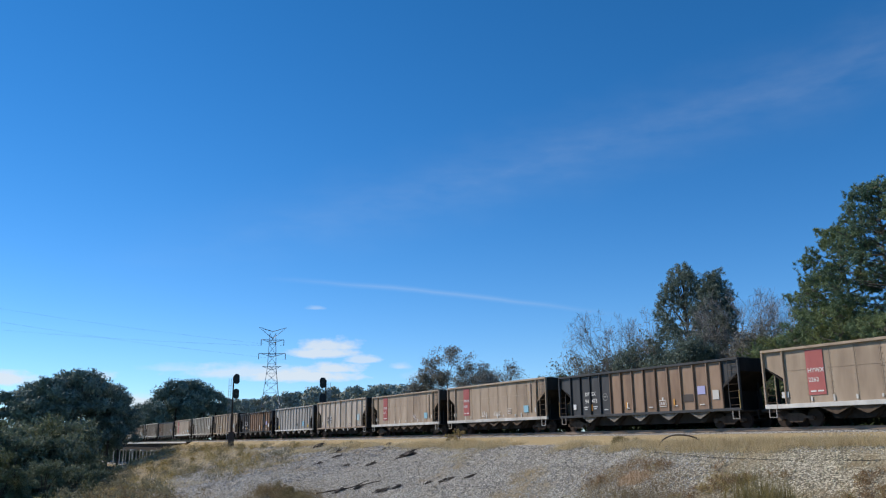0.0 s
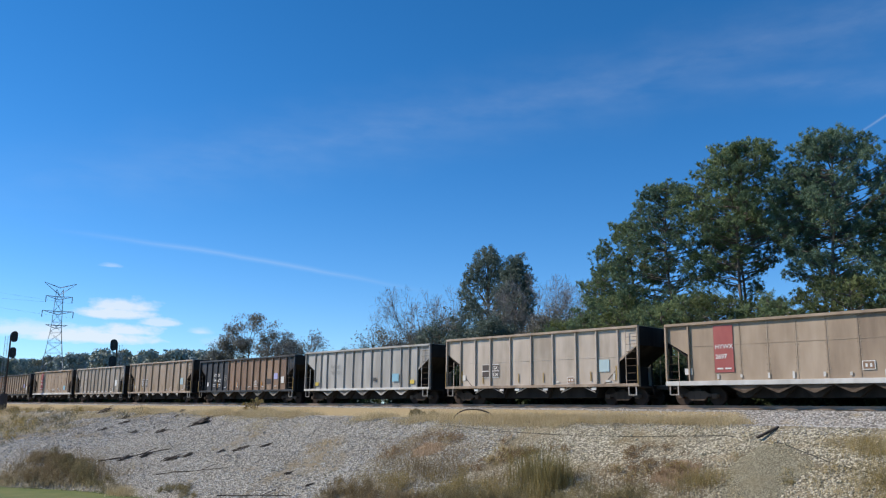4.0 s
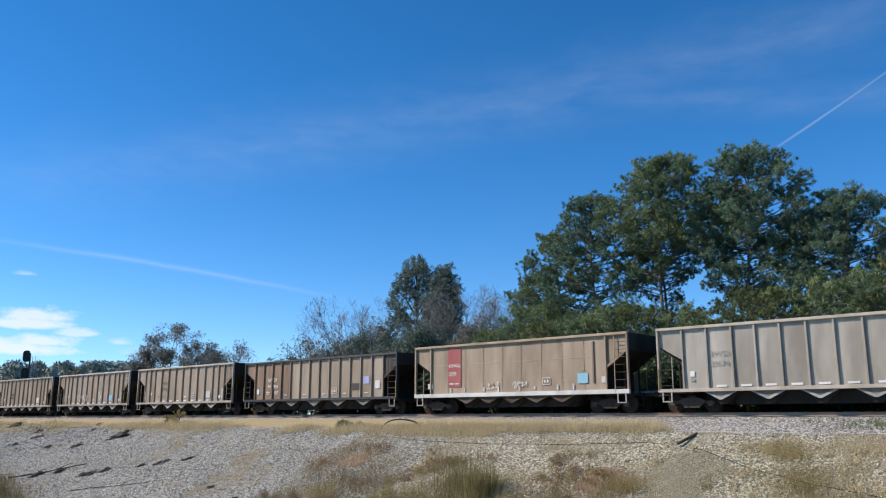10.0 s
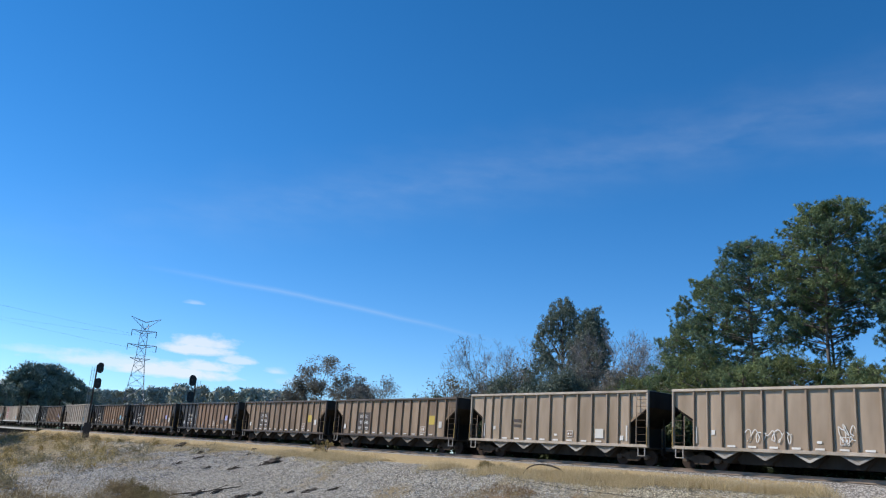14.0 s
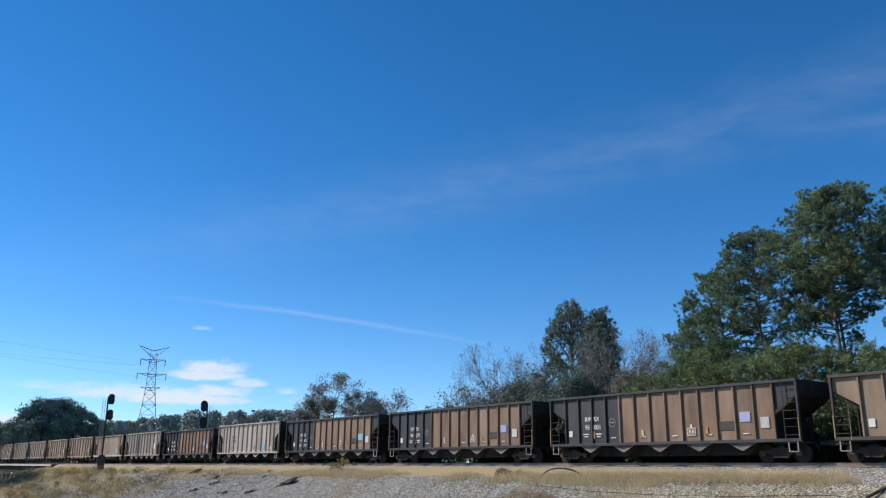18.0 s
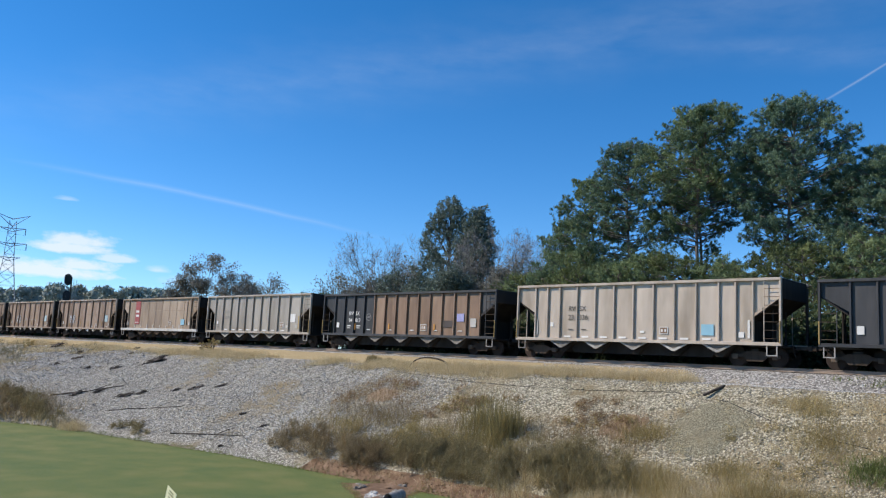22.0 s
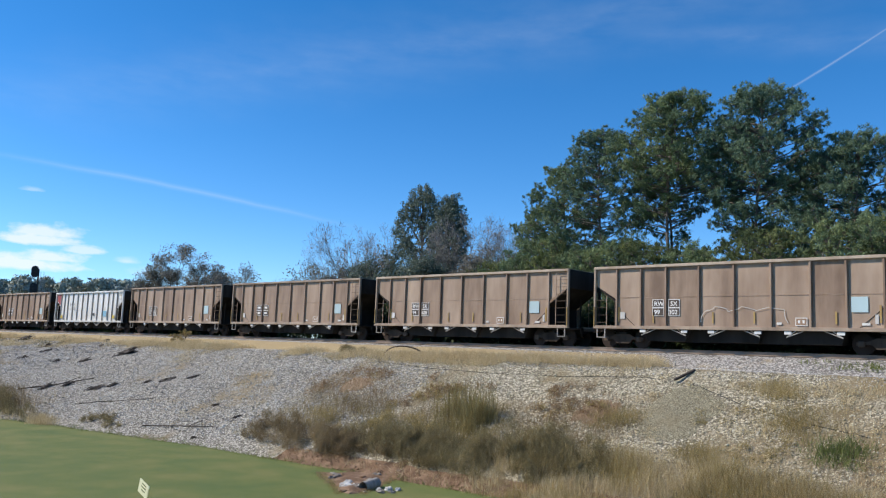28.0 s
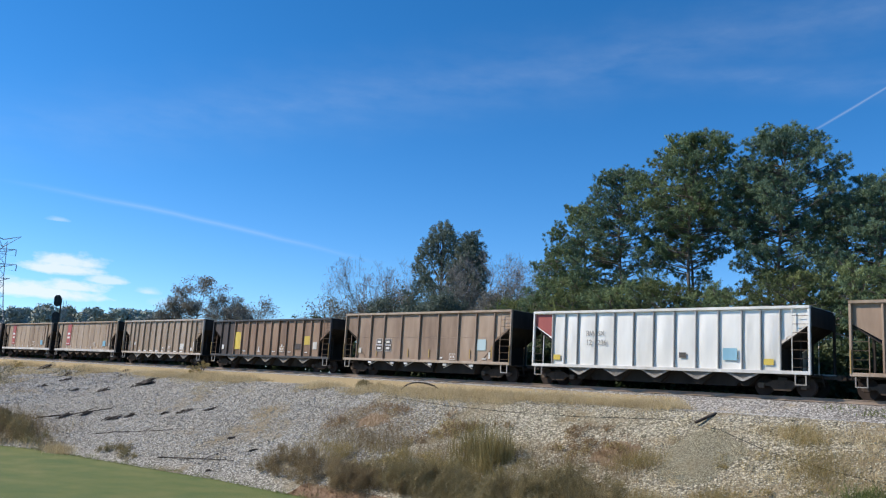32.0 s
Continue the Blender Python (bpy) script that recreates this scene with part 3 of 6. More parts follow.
FRAME_OUT = [(-1.08, 0.36), (-1.08, 0.50), (-0.62, 0.53), (-0.36, 0.66), (0.36, 0.66), (0.62, 0.53), (1.08, 0.50), (1.08, 0.36), (0.76, 0.40), (0.52, 0.40), (0.34, 0.22), (-0.34, 0.22), (-0.52, 0.40), (-0.76, 0.40)]


def spring_build(bm):
    n = 40
    ring = [(0.06 * math.cos(i * 0.8), 0.06 * math.sin(i * 0.8), 0.22 + 0.36 * i / n) for i in range(n)]
    for p, q in zip(ring, ring[1:]):
        tube(bm, p, q, 0.015, n=3)
    return bm


def bogie(car, x):
    b = kid("bogie", "bolster", lambda bm: box(bm, -0.2, 0.2, -1.05, 1.05, 0.5, 0.78, 0.03), M["near_black"], car, (x, 0, 0))
    for y in (-1.08, 0.96):
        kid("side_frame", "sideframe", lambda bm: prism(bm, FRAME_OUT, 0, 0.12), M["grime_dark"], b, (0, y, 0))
        for x in (-0.15, 0.15):
            kid("spring", "spring", spring_build, M["near_black"], b, (x, y + 0.06, 0))
    for dx in (-0.89, 0.89):
        for y, turn in ((-0.72, 0), (0.72, math.pi)):
            w = kid("wheel", "wheel", wheel_build, M["wheel"], b, (dx, y, 0.42))
            w.rotation_euler = (0, 0, turn)
        for y in (-1.12, 1.02):
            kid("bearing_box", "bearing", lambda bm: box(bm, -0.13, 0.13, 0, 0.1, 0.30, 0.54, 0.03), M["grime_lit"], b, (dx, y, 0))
        kid("axle", "axle", lambda bm: tube(bm, (0, -1.05, 0.42), (0, 1.05, 0.42), 0.08, n=10), M["wheel"], b, (dx, 0, 0))
    return b


# lighter and darker copies of one steel paint in lit and shaded bogie bits
M["grime_lit"] = paint("lighter_rusty_steel", [(0.05, 0.036, 0.028), (0.17, 0.13, 0.10)], 0.7)
M["grime_dark"] = paint("darker_rusty_steel", [(0.04, 0.031, 0.025), (0.115, 0.087, 0.068)], 0.7)
M["dull"] = paint("dull_dusty_steel", [(0.12, 0.105, 0.09), (0.25, 0.22, 0.19)], 0.7)
M["wheel"] = paint("wheel_steel", [(0.026, 0.020, 0.018), (0.066, 0.050, 0.042)], 0.6, 0.2)

# almost no shine on the steel under the floor
for key in ("near_black", "grime_dark", "grime_lit", "wheel"):
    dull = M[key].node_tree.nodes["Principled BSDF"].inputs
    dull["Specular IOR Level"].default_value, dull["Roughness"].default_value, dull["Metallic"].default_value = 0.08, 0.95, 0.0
# kinds of car: ribs' spacing, height, bays, depth of dents
KINDS = {"A": (8, 3.93, 6, 0.022), "B": (13, 3.68, 5, 0.02), "C": (12, 3.84, 5, 0.034), "H": (9, 3.84, 5, 0.015), "S": (12, 3.78, 5, 0.06), "D": (10, 3.84, 5, 0.045)}
SILL, END = 0.90, 1.25


def rib_lines(kind, inner):
    """Where the ribs stand; some kinds have narrow fields at their ends."""
    widths = {"C": [0.72, 0.72] + [1.0] * 8 + [0.72, 0.72], "S": [0.72, 0.72] + [1.0] * 8 + [0.78, 0.78], "A": [0.8, 0.8, 1.0, 1.0, 1.0, 1.0, 0.86, 0.86],
              "D": [1.08, 1.08, 0.96, 1.0, 1.0, 1.02, 1.02, 1.08, 1.32, 1.28]}.get(kind, [1.0] * KINDS[kind][0])
    k = 2 * inner / sum(widths)
    line = [-inner]
    for u in widths:
        line.append(round(line[-1] + u * k, 4))
    return line


def rib_at(kind, inner, k):
    """The place k fields from the first rib."""
    line = rib_lines(kind, inner)
    return float(np.interp(k, range(len(line)), line))


def stirrup_build(bm):
    """A step of bent flat steel hanging from the sill."""
    for x0, x1, z0, z1 in ((-0.24, -0.19, 0.50, 0.92), (0.19, 0.24, 0.50, 0.92), (-0.24, 0.24, 0.46, 0.50)):
        box(bm, x0, x1, -0.02, 0.02, z0, z1)
    return bm


def hopper_car(kind, pitch, body, chord, label):
    car = tagged(new("hopper_car"), label, "freight car", "cars of the coal train")
    cells, top, bays, dent = KINDS[kind]
    h = round(pitch / 2 - 0.75, 3)
    inner = h - END
    w = 2 * inner / cells
    lines = rib_lines(kind, inner)
    side_y = -1.43
    # the two sides: cut-away ends, sheets, ribs, chord and sill
    cut = [(inner, SILL + 0.18), (inner, 2.3), (h - 0.04, 3.02), (h - 0.04, top - 0.1), (inner, top - 0.1)][1:]
    for s in (-1, 1):
        near = s < 0
        for e in (-1, 1):
            out = [(e * x, z) for x, z in cut]
            out = out if e > 0 else out[::-1]
            kid("end_panel", ("cut", kind, h, e), lambda bm: prism(bm, out, 0, 0.02), body[0] if e < 0 else body[-1], car, (0, side_y if near else -side_y - 0.02, 0))
            # far corner posts are coloured near black to paint in their shade
            kid("corner_post", ("corner", top), lambda bm: box(bm, -0.05, 0.05, -0.07, 0.07, SILL + 0.15, top - 0.13, 0.01), chord if near else M["near_black"], car, (e * (h - 0.05), s * 1.495, 0))
            for k in range(8 if e > 0 else 4):
                kid("rung", "rung", lambda bm: box(bm, -0.32, 0.32, -0.010, 0.010, -0.011, 0.011), M["grime_lit"], car, (e * (h - 0.40), s * 1.565, 1.2 + k * 0.36))
            kid("ladder_stile", ("stile", e), lambda bm: box(bm, -0.015, 0.015, -0.015, 0.015, SILL, 3.7 if e > 0 else 2.5), body[-1], car, (e * (h - 0.74), s * 1.565, 0))
            if near:
                kid("step", "stirrup", stirrup_build, M["grime"], car, (e * (h - 0.42), -1.53, 0), "bent steel step")
            if near and kind in "ABCD":
                kid("grab_bar", "grab", lambda bm: box(bm, -0.025, 0.025, -0.02, 0.02, 1.0, 1.95, 0.008), M["ochre"], car, (e * (h - 0.05), -1.585, 0))
        if near:
            for i in range(cells):
                x, wi = (lines[i] + lines[i + 1]) / 2, round(lines[i + 1] - lines[i], 3)
                seed = (i * 7) % 5
                kid("side_panel", ("panel", kind, wi, seed), panel_build(wi, top - 0.1 - SILL - 0.15, dent, seed), body[min(i, len(body) - 1)] if len(body) > 2 else body[0], car, (x, side_y, SILL + 0.15))
        else:
            kid("side_panel", ("far", kind, h), lambda bm: box(bm, -inner, inner, 0, 0.03, SILL + 0.15, top - 0.1), body[-1], car, (0, -side_y, 0))
        for i in range(cells + 1):
            if kind == "H" and 0 < i < cells:
                if near:
                    kid("seam", ("seam", top), lambda bm: box(bm, -0.02, 0.02, -0.004, 0.007, SILL + 0.2, top - 0.12), body[-1], car, (-inner + i * w, side_y - 0.012, 0))
                    tagged(kid("rivets", ("rivets", top), rivets(top), body[-1], car, (-inner + i * w, side_y - 0.022, 0)), kind="stuff")
                continue
            # aluminium cars' ribs take a darker metal, which paints in their shade
            kid("rib", ("rib", kind, top), lambda bm: prism_rib(bm, top, 0.028 if kind == "S" else 0.042), M["pale_silver"] if kind == "S" else (body[min(i, cells - 1)] if len(body) > 2 else body[0]) if near else body[-1], car, (lines[i], s * 1.485, 0))
        kid("top_chord", ("chord", h, top, kind), lambda bm: box(bm, -h, h, -0.085, 0.085, top - 0.13, top, 0.015), chord, car, (0, s * 1.495, 0))
        kid("side_sill", ("sill", h, kind), lambda bm: box(bm, -h, h, -0.08, 0.08, SILL, SILL + (0.21 if kind == "H" else 0.15), 0.01), M["whitep"] if kind in "HS" else chord, car, (0, s * 1.495, 0))
    if kind == "H":
        kid("waist_seam", ("waist", h), lambda bm: box(bm, -inner, inner, -0.006, 0.006, -0.015, 0.015), body[-1], car, (0, side_y - 0.012, 2.72))
    if kind == "A":
        kid("waist_seam", ("waistA", h), lambda bm: box(bm, -inner, inner, -0.006, 0.006, -0.012, 0.012), body[-1], car, (0, side_y - 0.018, 2.4))
    # ends: bulkhead, slope sheet, platform, coupler
    for e in (-1, 1):
        kid("bulkhead", ("bulk", top), lambda bm: box(bm, -0.03, 0.03, -1.42, 1.42, 2.95, top - 0.02), M["near_black"], car, (e * (h - 0.06), 0, 0))
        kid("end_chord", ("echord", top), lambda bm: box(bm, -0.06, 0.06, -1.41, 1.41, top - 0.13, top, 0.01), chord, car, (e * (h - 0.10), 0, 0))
        kid("slope_sheet", ("slope", e), lambda bm: prism(bm, [(0, 3.0), (0, 2.94), (-e * 2.6, 1.1), (-e * 2.6, 1.16)][:: 1 if e < 0 else -1], -1.40, 1.40), M["near_black"], car, (e * (h - 0.06), 0, 0))
        # added dark plate that stands in for the shade below the slope sheet
        kid("end_sheet", "endshade", lambda bm: box(bm, -0.02, 0.02, -1.38, 1.38, 0.93, 2.02), M["near_black"], car, (e * (inner - 0.15), 0, 0))
        kid("end_platform", "platform", lambda bm: box(bm, -0.75, 0.75, -1.4, 1.4, 0.84, 0.92, 0.01), M["near_black"], car, (e * (h - 0.75), 0, 0))
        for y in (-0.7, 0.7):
            kid("end_strut", "strut", lambda bm: tube(bm, (0, 0, 0.92), (0, 0, 2.5), 0.05), M["near_black"], car, (e * (h - 0.70), y, 0))
        kid("coupler", "coupler", lambda bm: box(box(bm, -0.45, 0.45, -0.08, 0.08, 0.78, 0.94, 0.02), 0.3, 0.5, -0.15, 0.15, 0.74, 0.98, 0.03), M["grime_dark"], car, (e * (h + 0.25), 0, 0)).rotation_euler = (0, 0, 0 if e > 0 else math.pi)
        bogie(car, e * (h - 1.35))
        kid("brake_hose", "hose", lambda bm: tube(bm, (0, -0.5, 0.95), (0.12, -0.45, 0.45), 0.03), M["near_black"], car, (e * (h + 0.05), 0, 0))
    kid("centre_sill", ("csill", h), lambda bm: box(bm, -h, h, -0.3, 0.3, 0.66, 0.95), M["near_black"], car)
    # black trough added to close the underside where there is only shade
    kid("hopper_bottom", ("ushade", h), lambda bm: prism(bm, [(-h + 3.0, 0.94), (-h + 3.4, 0.34), (h - 3.4, 0.34), (h - 3.0, 0.94)], -0.95, 0.95), M["near_black"], car)
    kid("hopper_floor", ("floor", h), lambda bm: box(bm, -h + 2.4, h - 2.4, -1.4, 1.4, 0.95, 0.99), M["near_black"], car)
    # discharge bays under the floor
    span = 2 * (h - 3.1) if kind == "H" else 2 * (h - 1.85)
    if kind == "A":
        for mid in (1.9, 4.0, 6.08):
            x = rib_at("A", inner, mid)
            bay = kid("hopper_bay", "bayA", lambda bm: prism(bm, [(-1.15, 0.94), (-0.95, 0.36), (0.95, 0.36), (1.15, 0.94)], -1.15, 1.15), M["near_black"], car, (x, 0, 0))
            for e in (-1, 1):
                kid("gate_brace", ("brace", e), lambda bm: tube(tube(bm, (e * 0.72, 0, 0.90), (e * 1.12, 0, 0.62), 0.022, n=5), (e * 0.40, 0, 0.90), (e * 1.12, 0, 0.62), 0.022, n=5), M["grime"], bay, (0, -1.48, 0))
                kid("gate_plate", "gatep", lambda bm: box(bm, -0.15, 0.15, -0.02, 0.02, 0.74, 0.88, 0.01), M["gate"], bay, (e * 1.04, -1.50, 0), "small near-white steel plate")
    else:
        bw = {"H": 0.85}.get(kind, 0.74)
        for k in range(bays):
            x = -span / 2 + (k + 0.5) * span / bays
            bay = kid("hopper_bay", ("bay", kind), lambda bm: prism(bm, [(-bw, 0.94), (-0.14, 0.36), (0.14, 0.36), (bw, 0.94)], -1.2, 1.2), M["near_black"], car, (x, 0, 0))
            kid("bay_frame", ("bayf", kind), lambda bm: prism(bm, [(-bw, 0.90), (-bw + 0.16, 0.90), (0, 0.645), (bw - 0.16, 0.90), (bw, 0.90), (0.06, 0.55), (-0.06, 0.55)], -1.46, -1.405), {"S": M["grime"], "C": M["grime"], "D": M["grime"], "B": M["dull"]}.get(kind, M["grime_lit"]), bay)
            kid("bay_plate", ("bayp", kind), lambda bm: prism(bm, [(-bw + 0.17, 0.895), (0, 0.65), (bw - 0.17, 0.895)], -1.435, -1.41), M["dull"] if kind in "BCDS" else M["grime_lit"], bay)
    return car, h, top, w


def prism_rib(bm, top, half):
    return box(bm, -half, half, -0.055, 0.055, SILL + 0.15, top - 0.13, 0.012)


def rivets(top):
    def build(bm):
        for k in range(9):
            for dx in (-0.07, 0.07):
                box(bm, dx - 0.02, dx + 0.02, -0.006, 0.006, 1.5 + k * 0.27, 1.5 + k * 0.27 + 0.04)
        return bm
    return build


def patch(car, x, z, w, h, material, name="placard", y=-1.472, label=""):
    return kid(name, ("patch", w, h), lambda bm: box(bm, -w / 2, w / 2, -0.004, 0.004, -h / 2, h / 2), M[material], car, (x, y, z), label)


def outline(car, x, z, w, h, material="letter"):
    back = patch(car, x, z, w, h, material, "stencil_box", -1.470)
    patch(car, x, z, w - 0.06, h - 0.06, "rust" if material == "letter" else "whitep", "stencil_field", -1.474)
    for dx in (-0.09, 0.09):
        patch(car, x + dx, z, 0.08, h - 0.22, material, "stencil_mark", -1.478)
    return back


def ring_mark(bm):
    """A painted ring with a bar across it."""
    a = [[bm.verts.new((r * math.cos(q), 0, r * math.sin(q))) for q in np.linspace(0, 2 * math.pi, 20, endpoint=False)] for r in (0.20, 0.235)]
    for i in range(20):
        j = (i + 1) % 20
        bm.faces.new((a[0][i], a[0][j], a[1][j], a[1][i]))
    return box(bm, -0.12, 0.12, -0.002, 0.002, -0.02, 0.05)


def scrawl(car, x, z, w, seed, material="whitep"):
    """A chalky looping line sprayed on the side."""
    rnd = random.Random(seed)

    def build(bm):
        pts = []
        n = 60
        humps = max(1, round(w / 1.3))
        for i in range(n):
            u = i / (n - 1)
            rise = min(1, 14 * u, 14 * (1 - u))
            pts.append((u * w + 0.09 * math.sin(u * 40 + seed), rise * (0.52 + 0.10 * abs(math.sin(math.pi * humps * u + seed)) + 0.06 * math.sin(u * 23 + seed)) + rnd.uniform(-0.012, 0.012)))
        for (ax, az), (bx, bz) in zip(pts, pts[1:]):
            d = Vector((bx - ax, bz - az)).normalized() * 0.014
            v = [bm.verts.new((px, 0, pz)) for px, pz in ((ax - d.y, az + d.x), (ax + d.y, az - d.x), (bx + d.y, bz - d.x), (bx - d.y, bz + d.x))]
            bm.faces.new(v)
        return bm
    return kid("graffiti", ("scrawl", w, seed), build, M[material], car, (x, -1.486, z))


def scribble(car, x, z, w, high, loops, seed):
    """White sprayed loops, like hurried handwriting."""
    def build(bm):
        n = 24 * loops
        pts = []
        for i in range(n):
            u = i / (n - 1)
            q = 2 * math.pi * loops * u
            k = 0.75 + 0.35 * noise.noise((u * loops * 0.8, seed, 0))
            pts.append((u * w + 0.09 * high * 3 * math.sin(q + 0.6 * math.sin(q * 0.5 + seed)), high * (0.5 + 0.5 * k * math.cos(q + seed) + 0.12 * math.sin(q * 2.3 + seed))))
        for (ax, az), (bx, bz) in zip(pts, pts[1:]):
            d = Vector((bx - ax, bz - az)).normalized() * 0.02
            bm.faces.new([bm.verts.new((px, 0, pz)) for px, pz in ((ax - d.y, az + d.x), (ax + d.y, az - d.x), (bx + d.y, bz - d.x), (bx - d.y, bz + d.x))])
        return bm
    return kid("graffiti", ("scribble", w, seed), build, M["letter"], car, (x, -1.488, z))


# length over couplers, kind, colours and marks of each car, from the head of the train
LENGTHS = [15.6, 17.1, 15.6, 15.5, 15.5, 15.6, 17.2, 15.8, 15.6, 15.6, 17.2, 15.7, 15.6, 15.8, 17.2, 17.3, 17.2, 17.3, 17.2, 15.9, 17.2, 15.6, 15.7, 15.8, 15.8, 15.8, 15.8, 15.8, 15.8, 15.6, 16.5, 15.6, 15.6, 15.6, 15.8, 15.8, 15.8]
LOOK = ["H", "B", "H", "H", "A", "S2", "B", "A", "D", "H", "Bb", "C", "Cg", "C", "By", "By", "B", "B", "Bc", "Cp", "B", "D", "H", "A", "Ag", "A", "A", "A", "S", "A", "Byy", "C", "H", "H", "A", "C", "A"]
MARKS = {0: ("HYWX", "2262"), 1: ("RW SX", "94 473"), 2: ("HYWX", "2100"), 3: ("HYWX", "2697"), 4: ("SX", "334"), 5: ("RW SX", "78 307"), 6: ("RW SX", "94 672"), 7: ("RW SX", "99 337"), 8: ("RWSX", "23674"), 9: ("HYWX", "2599"), 10: ("RW SX", "94 904"), 11: ("RWSX", "20918"), 14: ("RW SX", "97 045"), 15: ("RW SX", "97 166"), 16: ("RW SX", "95 001"), 17: ("RW SX", "94 070"), 18: ("RW SX", "94 820"), 19: ("RW SX", "23 336"), 20: ("RW SX", "94 813"), 21: ("RWSX", "13878"), 23: ("RW SX", "99 430"), 24: ("RW SX", "99 302"), 25: ("RW SX", "99 488"), 27: ("RW SX", "99 295"), 28: ("RW SX", "12 236")}


def pair(car, mark, x, w, z, size, material, y=-1.482):
    """Two halves of a mark on either side of a rib at x, in two lines."""
    for text, dz in zip(mark, (0.0, -size * 1.25)):
        halves = text.split(" ")
        if len(halves) == 2:
            letters(halves[0], size, M[material], car, x - 0.10 - 0.62 * size * len(halves[0]), z + dz, y)
            letters(halves[1], size, M[material], car, x + 0.12, z + dz, y)
        else:
            letters(text, size * 0.82, M[material], car, x + 0.12, z + dz)


def make_car(i):
    code, pitch = LOOK[i], LENGTHS[i]
    kind = code[0]
    rnd = random.Random(i * 13 + 5)
    mark = MARKS.get(i)
    if kind == "H":
        car, h, top, w = hopper_car("H", pitch, [M["rose"]], M["rose"], "smooth-sided tan hopper car with red number panel and white sill")
        x0 = -0.57 * h
        patch(car, x0, 2.55, 0.95, 2.15, "red", "number_panel", -1.466, "faded red number panel")
        if mark:
            for text, z in zip(mark, (2.55, 2.1)):
                letters(text, 0.29, M["letter"], car, x0 - 0.42, z, -1.482)
        else:
            patch(car, x0, 2.65, 0.6, 0.2, "letter", "lettering", -1.482)
            patch(car, x0, 2.25, 0.6, 0.2, "letter", "lettering", -1.482)
        for k in range(2):
            patch(car, x0 - 0.2 + k * 0.4, 1.65, 0.3, 0.07, "letter", "lettering", -1.482)
        patch(car, 0.63 * h, 1.7, 0.6, 0.5, "blue")
        outline(car, 0.32 * h, 1.62, 0.5, 0.36)
        patch(car, -0.83 * h, 1.55, 0.4, 0.3, "whitep")
        patch(car, 0.80 * h, 1.6, 0.25, 0.3, "whitep")
        for k in range(8):
            patch(car, (-0.62 + 0.17 * k) * h + 0.2 * math.sin(k * 3.1 + i), 1.3, 0.10, 0.22 + 0.08 * math.sin(k * 1.7 + i), "whitep", "paint_scuff")
        kid("vertical_pipe", "hpipe", lambda bm: box(bm, -0.05, 0.05, -0.03, 0.03, 1.45, 3.5, 0.01), M["brown"], car, (0.72 * h, -1.47, 0))
        if i in (2, 9):
            scribble(car, -0.24 * h, 1.28, 0.9, 0.42, 3, i)
            scribble(car, 0.02 * h, 1.3, 0.95, 0.36, 4, i + 40)
        return car
    if kind == "B":
        cells = KINDS["B"][0]
        frame_paint = M["dark"]
        if code in ("B", "Bc"):
            body = [M["dark"]] * 4 + [M["rust"]] * 8 + [M["rust"], M["dark"]]
            label = "black and rusty brown ribbed coal hopper car with white marks"
        elif code == "Bb":
            body = [M["rust"]] * 4 + [M["tan"]] * 9 + [M["umber"]]
            label = "rusty brown ribbed coal hopper car with sooty ends"
        elif code == "Byy":
            body = [M["umber"]] * 2 + [M["rust"]] * 11
            label = "dark brown ribbed coal hopper car with yellow panels"
        else:
            body = [M["drab"]] * 13
            frame_paint = M["umber"]
            label = "dusty tan ribbed coal hopper car with a dark number panel"
        car, h, top, w = hopper_car("B", pitch, body, frame_paint, label)
        inner = h - END
        x = -inner + 2 * w
        if code[1:] == "y":
            x = -inner + 3 * w
            patch(car, x - w / 2, 2.0, w - 0.14, 1.35, "umber", "number_panel", -1.458)
            patch(car, x + w / 2, 2.0, w - 0.14, 1.35, "umber", "number_panel", -1.458)
        if mark:
            pair(car, mark, x, w, 2.25, 0.36, "letter")
            for dx in (-0.5, 0.45):
                patch(car, x + dx, 1.55, 0.42, 0.06, "letter", "lettering")
                patch(car, x + dx, 1.42, 0.3, 0.05, "letter", "lettering")
        patch(car, -inner + 0.35 * w, 1.6, 0.28, 0.34, "letter")
        right = -inner + (cells - 0.5) * w
        if code == "Bc":
            patch(car, right - w, 2.0, 0.7, 0.5, "blue")
        elif code[1:2] == "y":
            patch(car, right - 0.95 * w, 2.15, 0.62, 0.6, "yellow")
            if code == "Byy":
                patch(car, -inner + 2.5 * w, 2.1, 0.9, 1.3, "yellow")
        else:
            patch(car, right - w, 2.1, 0.56, 0.46, "lilac")
        if code == "By":
            patch(car, right, 1.85, 0.34, 0.42, "whitep")
            outline(car, right - 1.9 * w, 1.5, 0.6, 0.4)
            for k in range(1, cells - 1):
                patch(car, -inner + (k + 0.5) * w, 1.17, 0.36, 0.07, "letter", "sill_mark")
        else:
            patch(car, right - 2 * w, 1.72, 0.8, 0.4, "umber")
            patch(car, right, 1.8, 0.44, 0.5, "whitep")
            outline(car, right - 4 * w, 1.5, 0.52, 0.38)
            for k in range(3, cells, 2):
                patch(car, -inner + (k + 0.5) * w, 1.32, 0.34, 0.05, "letter", "sill_mark")
        if code in ("B", "Bc"):
            kid("round_mark", "roundmark", ring_mark, M["greyletter"], car, (-inner + 3.45 * w, -1.478, 2.12))
            for k in (2.1, 5.4, 9.4):
                patch(car, -inner + k * w, 1.5, 0.12, 0.42, "orange", "paint_stripe")
        if code != "By" and rnd.random() < 0.6:
            patch(car, -inner + 5.5 * w, 1.5, 0.08, 0.36, "letter", "paint_stripe")
            patch(car, -inner + 8.5 * w, 1.6, 0.1, 0.5, "letter", "paint_stripe")
